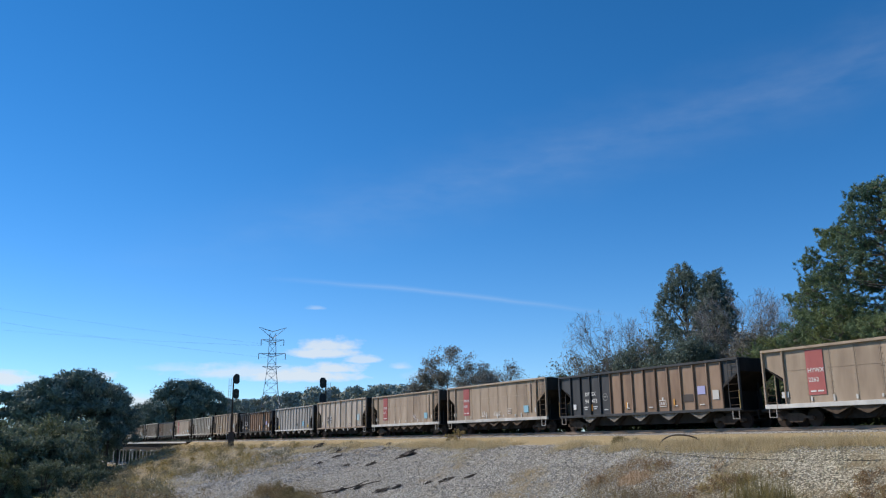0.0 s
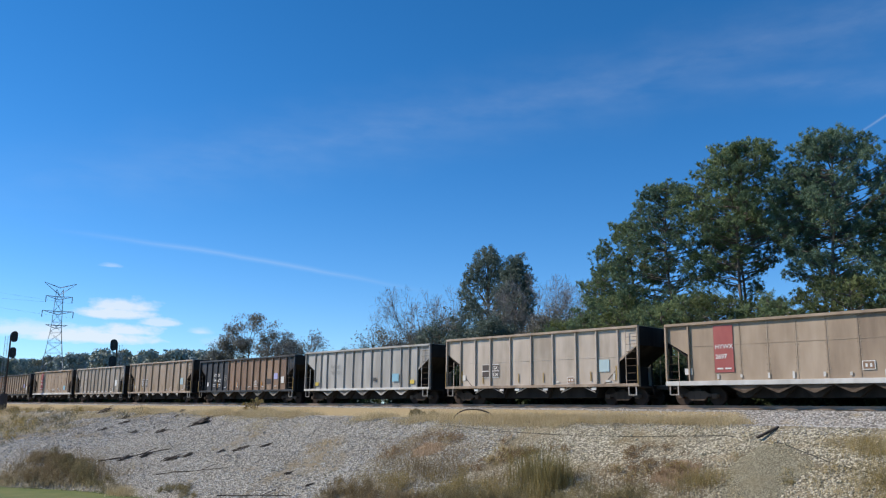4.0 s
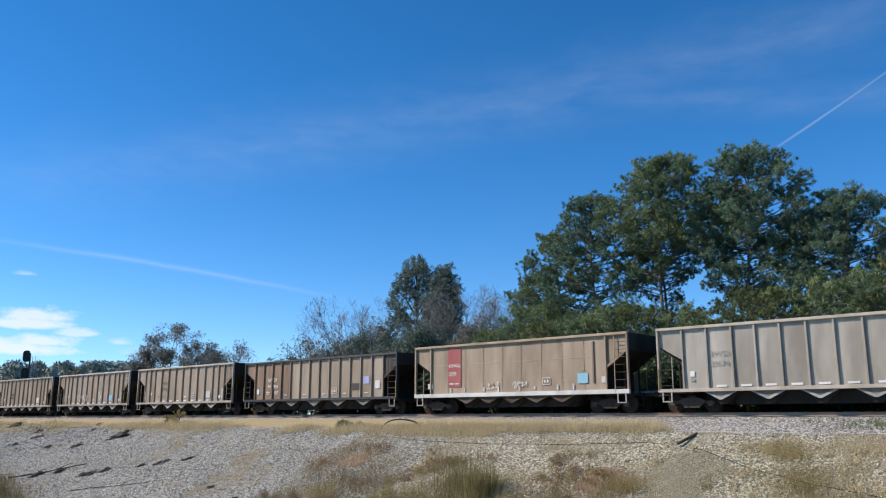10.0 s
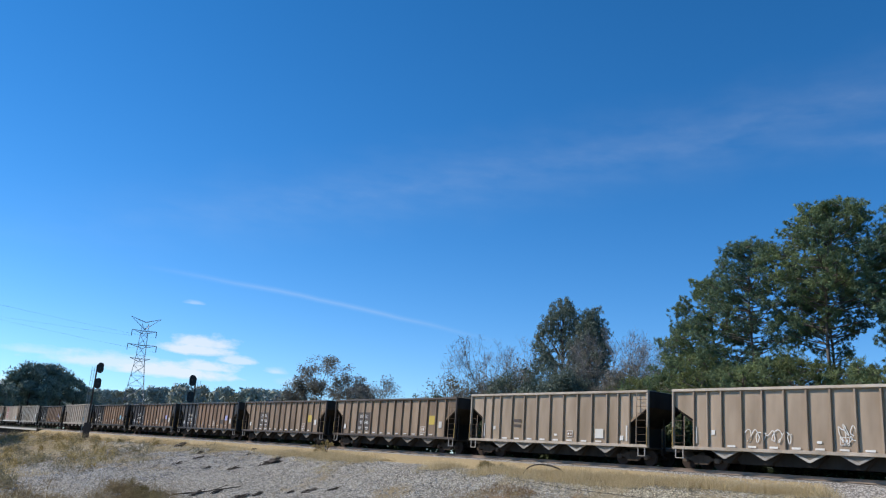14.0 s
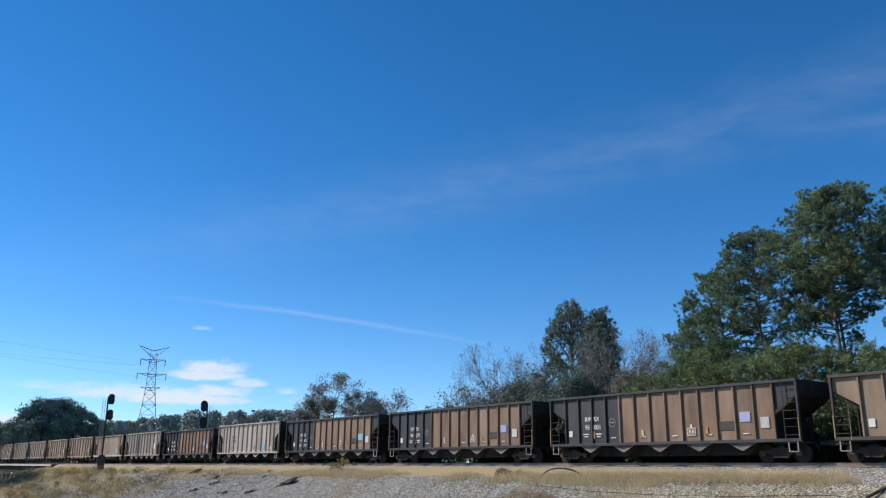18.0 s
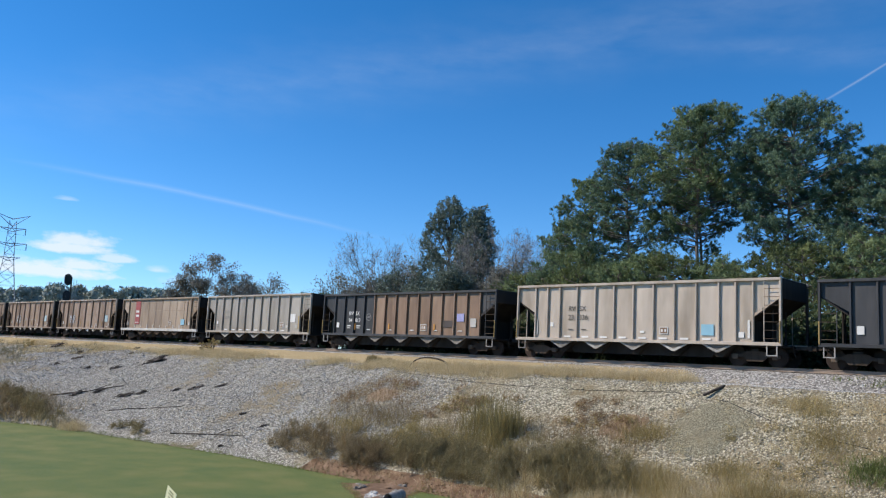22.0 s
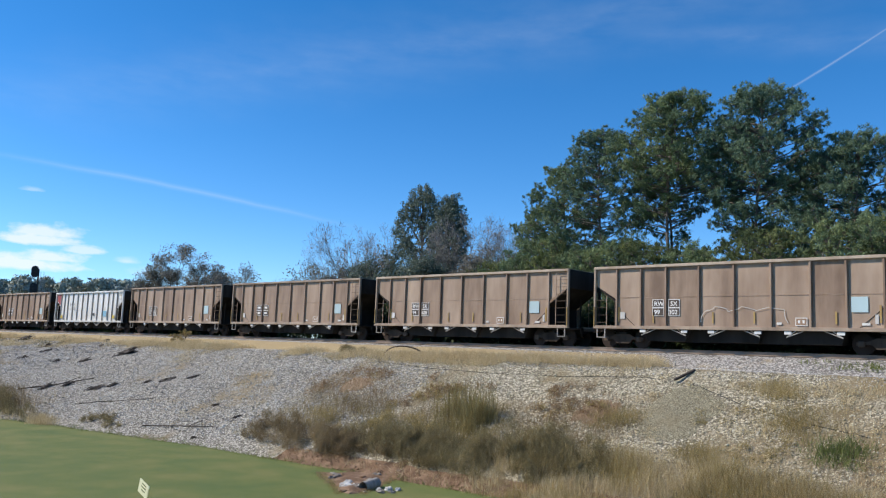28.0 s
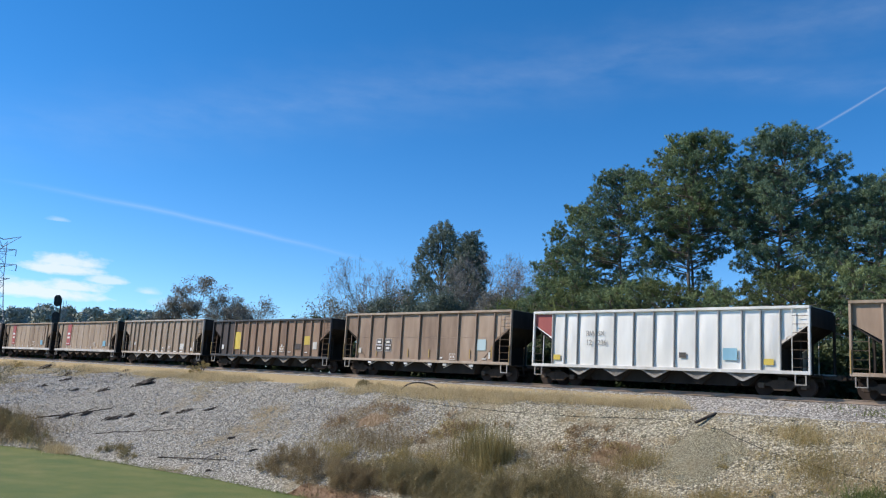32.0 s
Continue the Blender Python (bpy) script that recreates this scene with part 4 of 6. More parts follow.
        return car
    if kind == "S":
        body = [M["silver"]] if code == "S" else [M["pale_silver"]]
        car, h, top, w = hopper_car("S", pitch, body, M["silver"] if code == "S" else M["pale_silver"], "bright bare aluminium coal hopper car with dented side sheets")
        inner = h - END
        if code == "S":
            kid("red_corner", "redc", lambda bm: prism(bm, [(-0.6, 3.62), (-0.6, 3.05), (0.45, 2.45), (0.45, 3.62)], 0, 0.006), M["red"], car, (-h + 0.68, -1.44, 0))
        pair(car, mark, rib_at("S", inner, 3), w, 2.5, 0.36, "greyletter", -1.512)
        patch(car, rib_at("S", inner, 9.5), 1.7, 0.66, 0.52, "blue", y=-1.512)
        patch(car, rib_at("S", inner, 7.4), 1.62, 0.34, 0.24, "darkletter", "stencil_box", -1.512)
        for k in (0.4, 11.4):
            patch(car, rib_at("S", inner, k), 1.4, 0.42, 0.26, "yellow", y=-1.50)
        return car
    if kind == "D":
        car, h, top, w = hopper_car("D", pitch, [M["worn"]], M["pale"], "pale worn hopper car with buckled, faintly shining side sheets")
        inner = h - END

        def at_rib(k):
            return rib_at("D", inner, k)
        for text, z in zip(mark, (2.42, 1.98)):
            letters(text, 0.34, M["greyletter"], car, at_rib(1.12), z)
        patch(car, at_rib(0.35), 1.7, 0.22, 0.24, "letter")
        patch(car, at_rib(0.35), 1.42, 0.2, 0.1, "greyletter", "lettering")
        outline(car, at_rib(8.4), 1.55, 0.5, 0.36)
        patch(car, at_rib(8.85), 1.45, 0.26, 0.18, "whitep")
        patch(car, at_rib(9.35), 2.05, 0.62, 0.6, "letter")
        patch(car, at_rib(9.7), 1.45, 0.3, 0.22, "whitep")
        patch(car, at_rib(9.88), 1.75, 0.13, 0.95, "ochre", "paint_stripe")
        for k in range(1, 9):
            patch(car, at_rib(k + 0.5), 1.14, 0.46, 0.09, "letter", "sill_mark")
        return car
    body = {"A": M["brown"], "C": M["tan"]}[kind]
    if code == "Cp":
        body = M["pale"]
    if kind == "A" and i in (4, 7):
        body = M["pale"] if i == 4 else M["tan"]
    label = "rusty brown coal hopper car with wide ribs and boxed marks" if kind == "A" else "dusty tan coal hopper car with closely set ribs"
    car, h, top, w = hopper_car(kind, pitch, [body], M["dusty_brown"] if kind == "A" else M["pale"], label)
    inner = h - END
    if kind == "A":
        x = rib_at("A", inner, 2)
        for dx in (-0.40, 0.40):
            for z in (2.10, 1.71):
                patch(car, x + dx, z, 0.58, 0.385, "letter", "number_box", -1.466)
                patch(car, x + dx, z, 0.53, 0.33, "umber", "number_box", -1.472)
        if mark:
            if " " in mark[0]:
                for text, z in zip(mark, (1.985, 1.595)):
                    l_, r_ = text.split(" ")
                    letters(l_, 0.30, M["letter"], car, x - 0.40 - 0.10 * len(l_), z)
                    letters(r_, 0.30, M["letter"], car, x + 0.40 - 0.09 * len(r_), z)
            else:
                for text, z in zip(mark, (1.985, 1.595)):
                    letters(text, 0.30, M["letter"], car, x + 0.40 - 0.09 * len(text), z)
        else:
            for dx in (-0.40, 0.40):
                for z in (2.10, 1.71):
                    patch(car, x + dx, z, 0.32, 0.14, "letter", "lettering", -1.478)
        outline(car, rib_at("A", inner, 5.76), 1.28, 0.48, 0.34)
        patch(car, rib_at("A", inner, 5.2), 1.2, 0.2, 0.1, "whitep")
        patch(car, rib_at("A", inner, 7.34), 1.98, 0.62, 0.62, "paleblue", label="pale blue patch")
        patch(car, rib_at("A", inner, 0.24), 1.55, 0.26, 0.32, "whitep")
        patch(car, rib_at("A", inner, 7.5), 1.2, 0.3, 0.1, "whitep")
        patch(car, rib_at("A", inner, 7.78), 1.4, 0.12, 0.36, "whitep")
        for k in (0.08, 1.5, 3.4, 4.55, 6.7, 7.88):
            patch(car, rib_at("A", inner, k), 1.45 if 1 < k < 7 else 1.6, 0.07, 0.5 if 1 < k < 7 else 0.7, "ochre", "paint_stripe")
        for e in (-1, 1):
            kid("weld_line", ("weld", e), lambda bm: tube(bm, (0, 0, 1.05), (e * 0.9, 0, 1.85), 0.012, n=4), M["umber"], car, (e * (inner - 0.95), -1.452, 0))
        if code == "Ag":
            scrawl(car, rib_at("A", inner, 3.05), 1.25, 3.9, 3)
    else:
        lines = rib_lines("C", inner)
        x = lines[3]
        if mark:
            pair(car, mark, x, w, 2.45, 0.36, "darkletter")
            for dx in (-0.4, 0.4):
                patch(car, x + dx, 1.5, 0.3, 0.04, "darkletter", "lettering")
        elif i == 13:
            patch(car, x + w / 2, 2.2, 0.7, 0.16, "umber", "lettering")
            patch(car, x + w / 2, 1.9, 0.6, 0.14, "umber", "lettering")
        outline(car, (lines[7] + lines[8]) / 2, 1.5, 0.42, 0.34)
        patch(car, lines[6] + 0.5, 1.42, 0.22, 0.11, "letter")
        patch(car, (lines[9] + lines[10]) / 2, 1.55, 0.6, 0.5, "blue" if code in ("Cp", "Cg") else "whitep")
        patch(car, lines[1] + 0.3, 1.75, 0.2, 0.22, "letter")
        patch(car, lines[11] + 0.25, 1.35, 0.24, 0.24, "letter")
        patch(car, lines[0] + 0.12, 1.6, 0.1, 0.8, "whitep", "paint_stripe")
        patch(car, lines[12] - 0.2, 1.6, 0.1, 0.8, "whitep", "paint_stripe")
        for k in range(2, 10):
            patch(car, lines[k] + 0.5, 1.13, 0.42, 0.09, "letter", "sill_mark")
        if code == "Cg":
            scribble(car, lines[3] + 0.2, 1.3, 2.3, 0.62, 6, 12)
            scribble(car, lines[7] + 0.3, 1.35, 0.75, 0.85, 3, 21)
    return car


M["dusty_brown"] = paint("dusty_brown_paint", [(0.21, 0.15, 0.105), (0.345, 0.262, 0.195), (0.45, 0.36, 0.28)])
M["worn"] = paint("worn_pale_steel", [(0.27, 0.225, 0.18), (0.385, 0.33, 0.27), (0.49, 0.43, 0.36)], 0.38, 0.08)
# body of the duller car, and painted shade on aluminium ribs
M["pale_silver"] = paint("darker_aluminium", [(0.28, 0.26, 0.235), (0.37, 0.35, 0.325), (0.46, 0.445, 0.42)], 0.5)
# seconds, and how far the train has come in metres
ROLL = [(0.0, -29.45), (4.0, 25.75), (9.0, 95.2), (13.0, 151.1), (17.0, 208.8), (19.0, 237.6), (23.0, 295.4), (27.5, 360.4), (32.0, 425.9)]
CARS, at = [], -LENGTHS[0]
for i, pitch in enumerate(LENGTHS):
    CARS.append((make_car(i), at + pitch / 2))
    at += pitch

# ---- trees ----
def bough(bm, pts, r0, r1, n=6):
    """A bent, tapering limb through the points, all of one piece."""
    pts = [Vector(p) for p in pts]
    k = len(pts) - 1
    rings = []
    for i, p in enumerate(pts):
        way = pts[min(i + 1, k)] - pts[max(i - 1, 0)]
        turn = way.to_track_quat("Z", "X").to_matrix()
        r = r0 + (r1 - r0) * i / k
        rings.append([bm.verts.new(p + turn @ Vector((math.cos(2 * math.pi * j / n) * r, math.sin(2 * math.pi * j / n) * r, 0))) for j in range(n)])
    for ra, rb in zip(rings, rings[1:]):
        for j in range(n):
            bm.faces.new((ra[j], ra[(j + 1) % n], rb[(j + 1) % n], rb[j]))
    bm.faces.new(rings[0][::-1])
    bm.faces.new(rings[-1])
    return bm


def pine(seed, height, spread, low, lobes=104, puffs=32, per=22, needle="needle", label="tall pine tree with dense dark green needles"):
    """A loblolly pine: a bare lower trunk, limbs that each carry a rounded mass of needle tufts; its foot is at the origin."""
    rng = np.random.default_rng(seed)
    tree = tagged(new("pine_tree"), label, "tree", "pine grove behind the track")
    pts = [Vector((0.22 * math.sin(z * 0.35 + seed) - 0.22 * math.sin(seed), 0.22 * math.cos(z * 0.3 + seed) - 0.22 * math.cos(seed), z)) for z in np.linspace(0, height * 0.95, 9)]
    pts[0] = Vector((0, 0, -0.3))
    part("trunk", bough(bmesh.new(), pts, 0.007 * height + 0.04, 0.04, 8), M["pine_bark"], tree)
    limbs = bmesh.new()
    size = spread / 5.5

    def heart(z):
        j = int(min(7, max(0, z / (height * 0.95) * 8)))
        return pts[j].lerp(pts[j + 1], min(1, max(0, (z - pts[j].z) / max(0.1, pts[j + 1].z - pts[j].z))))

    centres, radii = [], []
    for i in range(lobes):
        u = ((i + rng.random()) / lobes) ** 0.92
        a = i * 2.39996 + rng.uniform(-0.45, 0.45)
        girth = spread * (0.66 + 0.34 * u / 0.38 if u < 0.38 else math.sqrt(max(0.0, 1 - ((u - 0.38) / 0.66) ** 2)))
        r = spread * rng.uniform(0.13, 0.23) * (0.8 if u > 0.85 else 1.0)
        bare = u < 0.30 and rng.random() < (0.56 if low > 0.47 else 0.15)
        lump = 1 + 0.15 * noise.noise((math.cos(a) * 1.4, math.sin(a) * 1.4, u * 3.0 + seed * 3.7))
        reach = max(0.0, girth * lump - 0.75 * r) * (rng.uniform(0.84, 1.02) if i % 3 else rng.uniform(0.3, 0.75))
        z = height * low + (height - 0.55 * r - height * low) * u
        base = heart(z)
        c = Vector((base.x + math.cos(a) * reach, base.y + math.sin(a) * reach, z))
        root = heart(max(height * low * 0.85, z - 0.20 * reach - 0.3))
        bend = root.lerp(c, 0.55) + Vector((rng.normal() * 0.15, rng.normal() * 0.15, -0.12 * reach / 3))
        if bare and i % 2:
            continue
        if bare:
            c = root.lerp(c, 0.75)
        bough(limbs, [root, bend.lerp(c, 0.3) if bare else bend, c], 0.055 * size + 0.005, 0.02 * size, 4)
        if bare:
            for q in range(4):
                bough(limbs, [bend, bend.lerp(c, 0.7), c + Vector(rng.normal(size=3)) * 0.45 * size], 0.025 * size, 0.008, 3)
            continue
        d = unit(rng.normal(size=(puffs, 3)) + np.array([math.cos(a) * 0.45, math.sin(a) * 0.45, 0.35]))
        away = np.array([math.cos(a), math.sin(a), 0.35])
        p = np.array(c) + d * r * rng.uniform(0.35, 1.0, (puffs, 1)) ** 0.7 * np.array([1.0, 1.0, 0.72]) + away * r * rng.uniform(-1.2, 0.2, (puffs, 1))
        centres.append(p)
        radii.append(rng.uniform(0.15, 0.29, puffs) * size)
        for q in range(0, puffs, 7):
            bough(limbs, [bend.lerp(c, 0.5), c.lerp(Vector(p[q]), 0.4), Vector(p[q])], 0.028 * size, 0.01, 3)
    centres.append(np.array(pts[-1]) + rng.normal(size=(10, 3)) * np.array([0.5, 0.5, 0.35]) * size)
    radii.append(np.full(10, 0.4 * size))
    part("branchwork", limbs, M["pine_bark"], tree)
    v, f_ = needles(rng, np.concatenate(centres), np.concatenate(radii), per, 0.29 * size + 0.02, 0.046 * size + 0.004, 1.0)
    fast("crown", v, f_, M[needle], tree)
    return tree


def grow(bm, rng, p, way, length, r, depth, tips, spread=0.55):
    """Branches that fork and thin out."""
    q = p + way * length
    bend = p.lerp(q, 0.5) + Vector(rng.normal(size=3)) * length * 0.05
    bough(bm, [p, bend, q], r, r * 0.62, 5 if r > 0.05 else 3)
    tips.append((q, depth))
    if depth == 0:
        return
    for k in range(int(rng.integers(2, 5))):
        turn = Vector(rng.normal(size=3)) * spread
        grow(bm, rng, q if k else bend.lerp(q, 0.6), (way + turn + Vector((0, 0, 0.12))).normalized(), length * rng.uniform(0.6, 0.86), r * 0.6, depth - 1, tips, spread)


def leafy(seed, height, material, per, clump, leaf, depth=4, spread=0.5, name="leafy_tree", label="", group="", narrow=1.0, trunk=0.2):
    """A broad-leaved tree or bush; per: leaves at each branch end, 0 for a bare one."""
    rng = np.random.default_rng(seed)
    tree = tagged(new(name), label, "tree" if "tree" in name else "bush", group)
    bm, tips = bmesh.new(), []
    grow(bm, rng, Vector((0, 0, -0.2)), Vector((0, 0, 1)), height * 0.26, trunk, depth, tips, spread)
    top = max(q.z for q, _ in tips)
    k = height / top
    for v in bm.verts:
        v.co = Vector((v.co.x * k * narrow, v.co.y * k * narrow, v.co.z * k))
    part("branchwork", bm, M["twig"] if per < 12 else M["bark"], tree)
    ends = np.array([(q.x * k * narrow, q.y * k * narrow, q.z * k) for q, d in tips if d <= 1])
    if per:
        v, f_ = leaves(rng, ends, rng.uniform(clump * 0.6, clump * 1.2, len(ends)), per, leaf, leaf * 0.6, 0.8)
        fast("crown", v, f_, M[material], tree)
    return tree


def stand(tree, x, y, turn=0.0, size=1.0):
    tree.matrix_basis = pose(x, y, land(x, y), 0, 0, turn) @ Matrix.Scale(size, 4)
    return tree


M["pine_bark"] = mat("grey_pine_bark", [(0.09, 0.075, 0.065), (0.20, 0.175, 0.155)], 3.0, 0.95, bump=0.03, fine=12)
M["needle_sun"] = mat("young_pine_needles", [(0.04, 0.068, 0.032), (0.115, 0.15, 0.06), (0.29, 0.32, 0.115)], 0.45, 0.85, island=0.3, spread=0.6, thin=0.25)
M["needle_mid"] = mat("sunny_pine_needles", [(0.07, 0.118, 0.072), (0.16, 0.222, 0.108), (0.31, 0.36, 0.15)], 0.35, 0.85, island=0.3, spread=0.6, thin=0.22)
GROVE = [  # seed, x, y, top above the lawn, spread, where the crown begins, needles
    (11, -36.2, 53.6, 20.6, 4.3, 0.22, "needle_mid"), (12, -32.2, 53.0, 22.9, 4.5, 0.42, "needle"), (13, -26.2, 52.6, 24.6, 5.3, 0.52, "needle_mid"), (14, -20.1, 53.0, 24.1, 5.1, 0.50, "needle"),
    (15, -14.5, 53.5, 20.2, 4.8, 0.30, "needle"), (16, -8.2, 52.5, 20.4, 4.5, 0.28, "needle_mid"), (17, -29.0, 57.0, 22.2, 3.4, 0.54, "needle"), (18, -23.2, 57.5, 23.0, 3.8, 0.52, "needle"),
    (19, -17.2, 57.0, 20.0, 3.8, 0.34, "needle"), (20, -11.2, 57.0, 18.0, 3.8, 0.34, "needle"), (21, -39.6, 55.0, 17.8, 3.4, 0.16, "needle")]
for seed, x, y, top, spread, low, needle in GROVE:
    stand(pine(seed, top - 0.6 - land(x, y), spread * 0.95, low, needle=needle), x, y)
YOUNG = [(-34.0, 48.8, 12.4), (-30.4, 48.0, 12.3), (-26.5, 48.8, 12.9), (-22.5, 48.4, 12.2), (-18.0, 48.8, 12.8), (-12.5, 48.4, 13.0), (-6.5, 48.5, 13.4), (-38.0, 50.5, 12.8), (-41.4, 53.0, 12.4), (-2.0, 50.0, 17.0), (4.0, 51.0, 19.0), (-15.2, 50.0, 13.6), (-9.4, 49.6, 14.0), (-28.4, 50.8, 13.4), (-20.4, 51.0, 13.4), (-36.0, 51.8, 14.2), (-24.4, 51.4, 12.8)]
young = [pine(31, 6.0, 3.1, 0.04, 72, 20, 18, "needle_sun", "young yellow-green pine at the foot of the grove"), pine(32, 6.0, 3.3, 0.04, 72, 20, 18, "needle_mid", "young green pine at the foot of the grove")]
for k, (x, y, top) in enumerate(YOUNG):
    t = young[k] if k < 2 else copy_thing(young[k % 2], Matrix())
    stand(t, x, y, k * 77.0, (top - land(x, y)) / 6.0)
# the broad-leaved tree with two heads, and the thin trees round it
M["dusky"] = mat("dusky_green_leaves", [(0.07, 0.105, 0.085), (0.135, 0.18, 0.14), (0.27, 0.31, 0.25)], 0.3, 0.7, island=0.6, spread=0.8, thin=0.25)

# brown leaves greyed and paled, so haze over the thin trees is in the colour
M["hazy_brown"] = mat("haze_tinted_thin_leaves", [(0.135, 0.14, 0.12), (0.22, 0.215, 0.185), (0.31, 0.295, 0.255)], 0.3, 0.8, island=0.6, spread=0.8, thin=0.3)


def dense_tree(seed, height, wide, label):
    """A full, pointed crown of leafy shoots on a short trunk, widest low down."""
    rng = np.random.default_rng(seed)
    tree = tagged(new("leafy_tree"), label, "tree")
    part("trunk", bough(bmesh.new(), [Vector((0, 0, -0.4)), Vector((0.1, 0, height * 0.4)), Vector((0, 0.1, height * 0.9))], 0.3, 0.05, 8), M["bark"], tree)
    n = 250
    u = (np.arange(n) + rng.random(n)) / n
    a = np.arange(n) * 2.39996 + rng.uniform(-0.4, 0.4, n)
    lump = np.array([1 + 0.20 * noise.noise((math.cos(q) * 1.5, math.sin(q) * 1.5, w * 5.0 + seed)) for q, w in zip(a, u)])
    r = wide * np.minimum(1.0, 1.38 * (1 - u) ** 0.5) * lump * np.where(np.arange(n) % 4 == 0, rng.uniform(0.3, 0.7, n), rng.uniform(0.8, 1.02, n))
    c = np.stack([r * np.cos(a), r * np.sin(a), height * (0.10 + 0.88 * u)], axis=1)
    bm = bmesh.new()
    for p in c[::3]:
        bough(bm, [Vector((0, 0, p[2] * 0.85)), Vector(p) * 0.6 + Vector((0, 0, p[2] * 0.38)), Vector(p)], 0.06, 0.015, 4)
    part("branchwork", bm, M["bark"], tree)
    shoots = np.repeat(c, 8, axis=0) + np.clip(rng.normal(size=(8 * n, 3)), -1.5, 1.5) * np.array([0.40, 0.40, 0.48])
    v, f_ = leaves(rng, shoots, rng.uniform(0.18, 0.34, 8 * n), 24, 0.20, 0.10, 1.25, 0.5, True)
    fast("crown", v, f_, M["dusky"], tree)
    return tree


def bare_tree(seed, height, label):
    """A leafless tree: limbs that fork again and again into fine twigs."""
    rng = np.random.default_rng(seed)
    tree = tagged(new("bare_tree"), label, "tree", "thin trees behind the track")
    bm, tips = bmesh.new(), []
    grow(bm, rng, Vector((0, 0, -0.2)), Vector((0, 0, 1)), height * 0.24, 0.10, 5, tips, 0.30)
    k = height / max(q.z for q, _ in tips)
    for v in bm.verts:
        v.co = v.co * k
    part("branchwork", bm, M["twig"], tree)
    ends = np.array([tuple(q * k) for q, d in tips if d <= 1])
    c = np.repeat(ends, 5, axis=0)
    d = unit(rng.normal(size=c.shape) * 0.7 + np.array([0, 0, 0.8])) * rng.uniform(0.4, 1.1, (len(c), 1))
    s = unit(np.cross(d, rng.normal(size=c.shape))) * 0.012
    v = np.stack([c, c + d * 0.5 + s, c + d, c + d * 0.5 - s], axis=1).reshape(-1, 3)
    tagged(fast("twig_haze", v, np.arange(len(v)).reshape(-1, 4), M["twig"], tree), kind="stuff")
    return tree


stand(dense_tree(41, 17.9, 3.8, "dense pointed evergreen tree with dusky green leaves"), -57.8, 60.0)
stand(dense_tree(42, 16.4, 2.5, "smaller pointed evergreen tree grown against a taller one"), -53.6, 59.6)
BARE = [bare_tree(s, 14.0, "leafless tree with a haze of fine grey twigs") for s in (46, 47, 48)]
for k, (x, y, top) in enumerate(((-63.8, 58.5, 17.4), (-61.6, 58.0, 17.6), (-49.6, 58.0, 17.4), (-45.4, 57.5, 16.8), (-66.0, 59.0, 15.4), (-51.8, 58.5, 16.6), (-47.3, 59.5, 15.6), (-64.6, 57.0, 14.6))):
    stand(BARE[k] if k < 3 else copy_thing(BARE[k % 3], Matrix()), x, y, k * 71.0, (top - land(x, y)) / 14.0)
for seed, x, y, top, per, mname, wide in (
    (51, -65.5, 60.0, 16.0, 6, "autumn", 0.9), (52, -69.0, 61.0, 14.6, 9, "autumn", 1.0), (53, -62.5, 59.0, 16.0, 10, "autumn", 0.9), (56, -60.0, 57.0, 14.0, 26, "dusky", 1.0), (57, -55.5, 56.5, 14.0, 30, "dusky", 1.0), (58, -51.0, 56.0, 13.4, 26, "dusky", 1.0), (59, -44.5, 56.0, 12.8, 26, "dusky", 1.1), (60, -48.2, 55.5, 13.9, 24, "hazy_brown", 1.0),
    (65, -72.5, 58.0, 12.0, 26, "leaf", 1.2), (66, -66.5, 57.0, 12.4, 26, "hazy_brown", 1.2), (67, -41.0, 55.0, 12.2, 30, "dusky", 1.2), (68, -69.5, 58.0, 11.0, 26, "leaf", 1.2)):
    stand(leafy(seed, top - 3.5, mname, per, 0.8, 0.2, 5, 0.45, label="thin autumn tree with bare grey branches", group="thin trees behind the track", narrow=wide, trunk=0.17), x, y, seed * 40.0)
for seed, x, y, top, per, wide in ((61, -100.4, 58.0, 17.4, 50, 1.1), (62, -89.6, 58.0, 14.6, 7, 0.9)):
    stand(leafy(seed, top - 3.5, "hazy_brown", per, 0.9, 0.22, 5, 0.5, label="small open-crowned tree with thin dull leaves", narrow=wide, trunk=0.18), x, y, seed * 40.0)


def far_tree(seed, height, wide, material, round_top, per=30, long=0.95, broad=0.62):
    """A tree seen from far off: trunk and a lumpy crown of leaf clumps."""
    rng = np.random.default_rng(seed)
    tree = tagged(new("woodland_tree"), "distant dark green woodland tree with a lumpy crown", "tree", "woodland beyond the track")
    part("trunk", bough(bmesh.new(), [Vector((0, 0, -1)), Vector((0.2, 0, height * 0.4)), Vector((0, 0.2, height * 0.85))], 0.28, 0.08), M["bark"], tree)
    n = 46
    u = rng.random(n)
    a = rng.random(n) * 2 * math.pi
    r = wide * np.sqrt(rng.random(n)) * np.sqrt(np.clip(1 - (2 * u - (0.9 if round_top else 0.7)) ** 2, 0.08, 1))
    c = np.stack([r * np.cos(a), r * np.sin(a), height * (0.30 + 0.66 * u)], axis=1)
    v, f_ = leaves(rng, c, rng.uniform(0.8, 1.7, n), per, long, broad, 0.75, 0.0, True)
    fast("crown", v, f_, material, tree)
    return tree


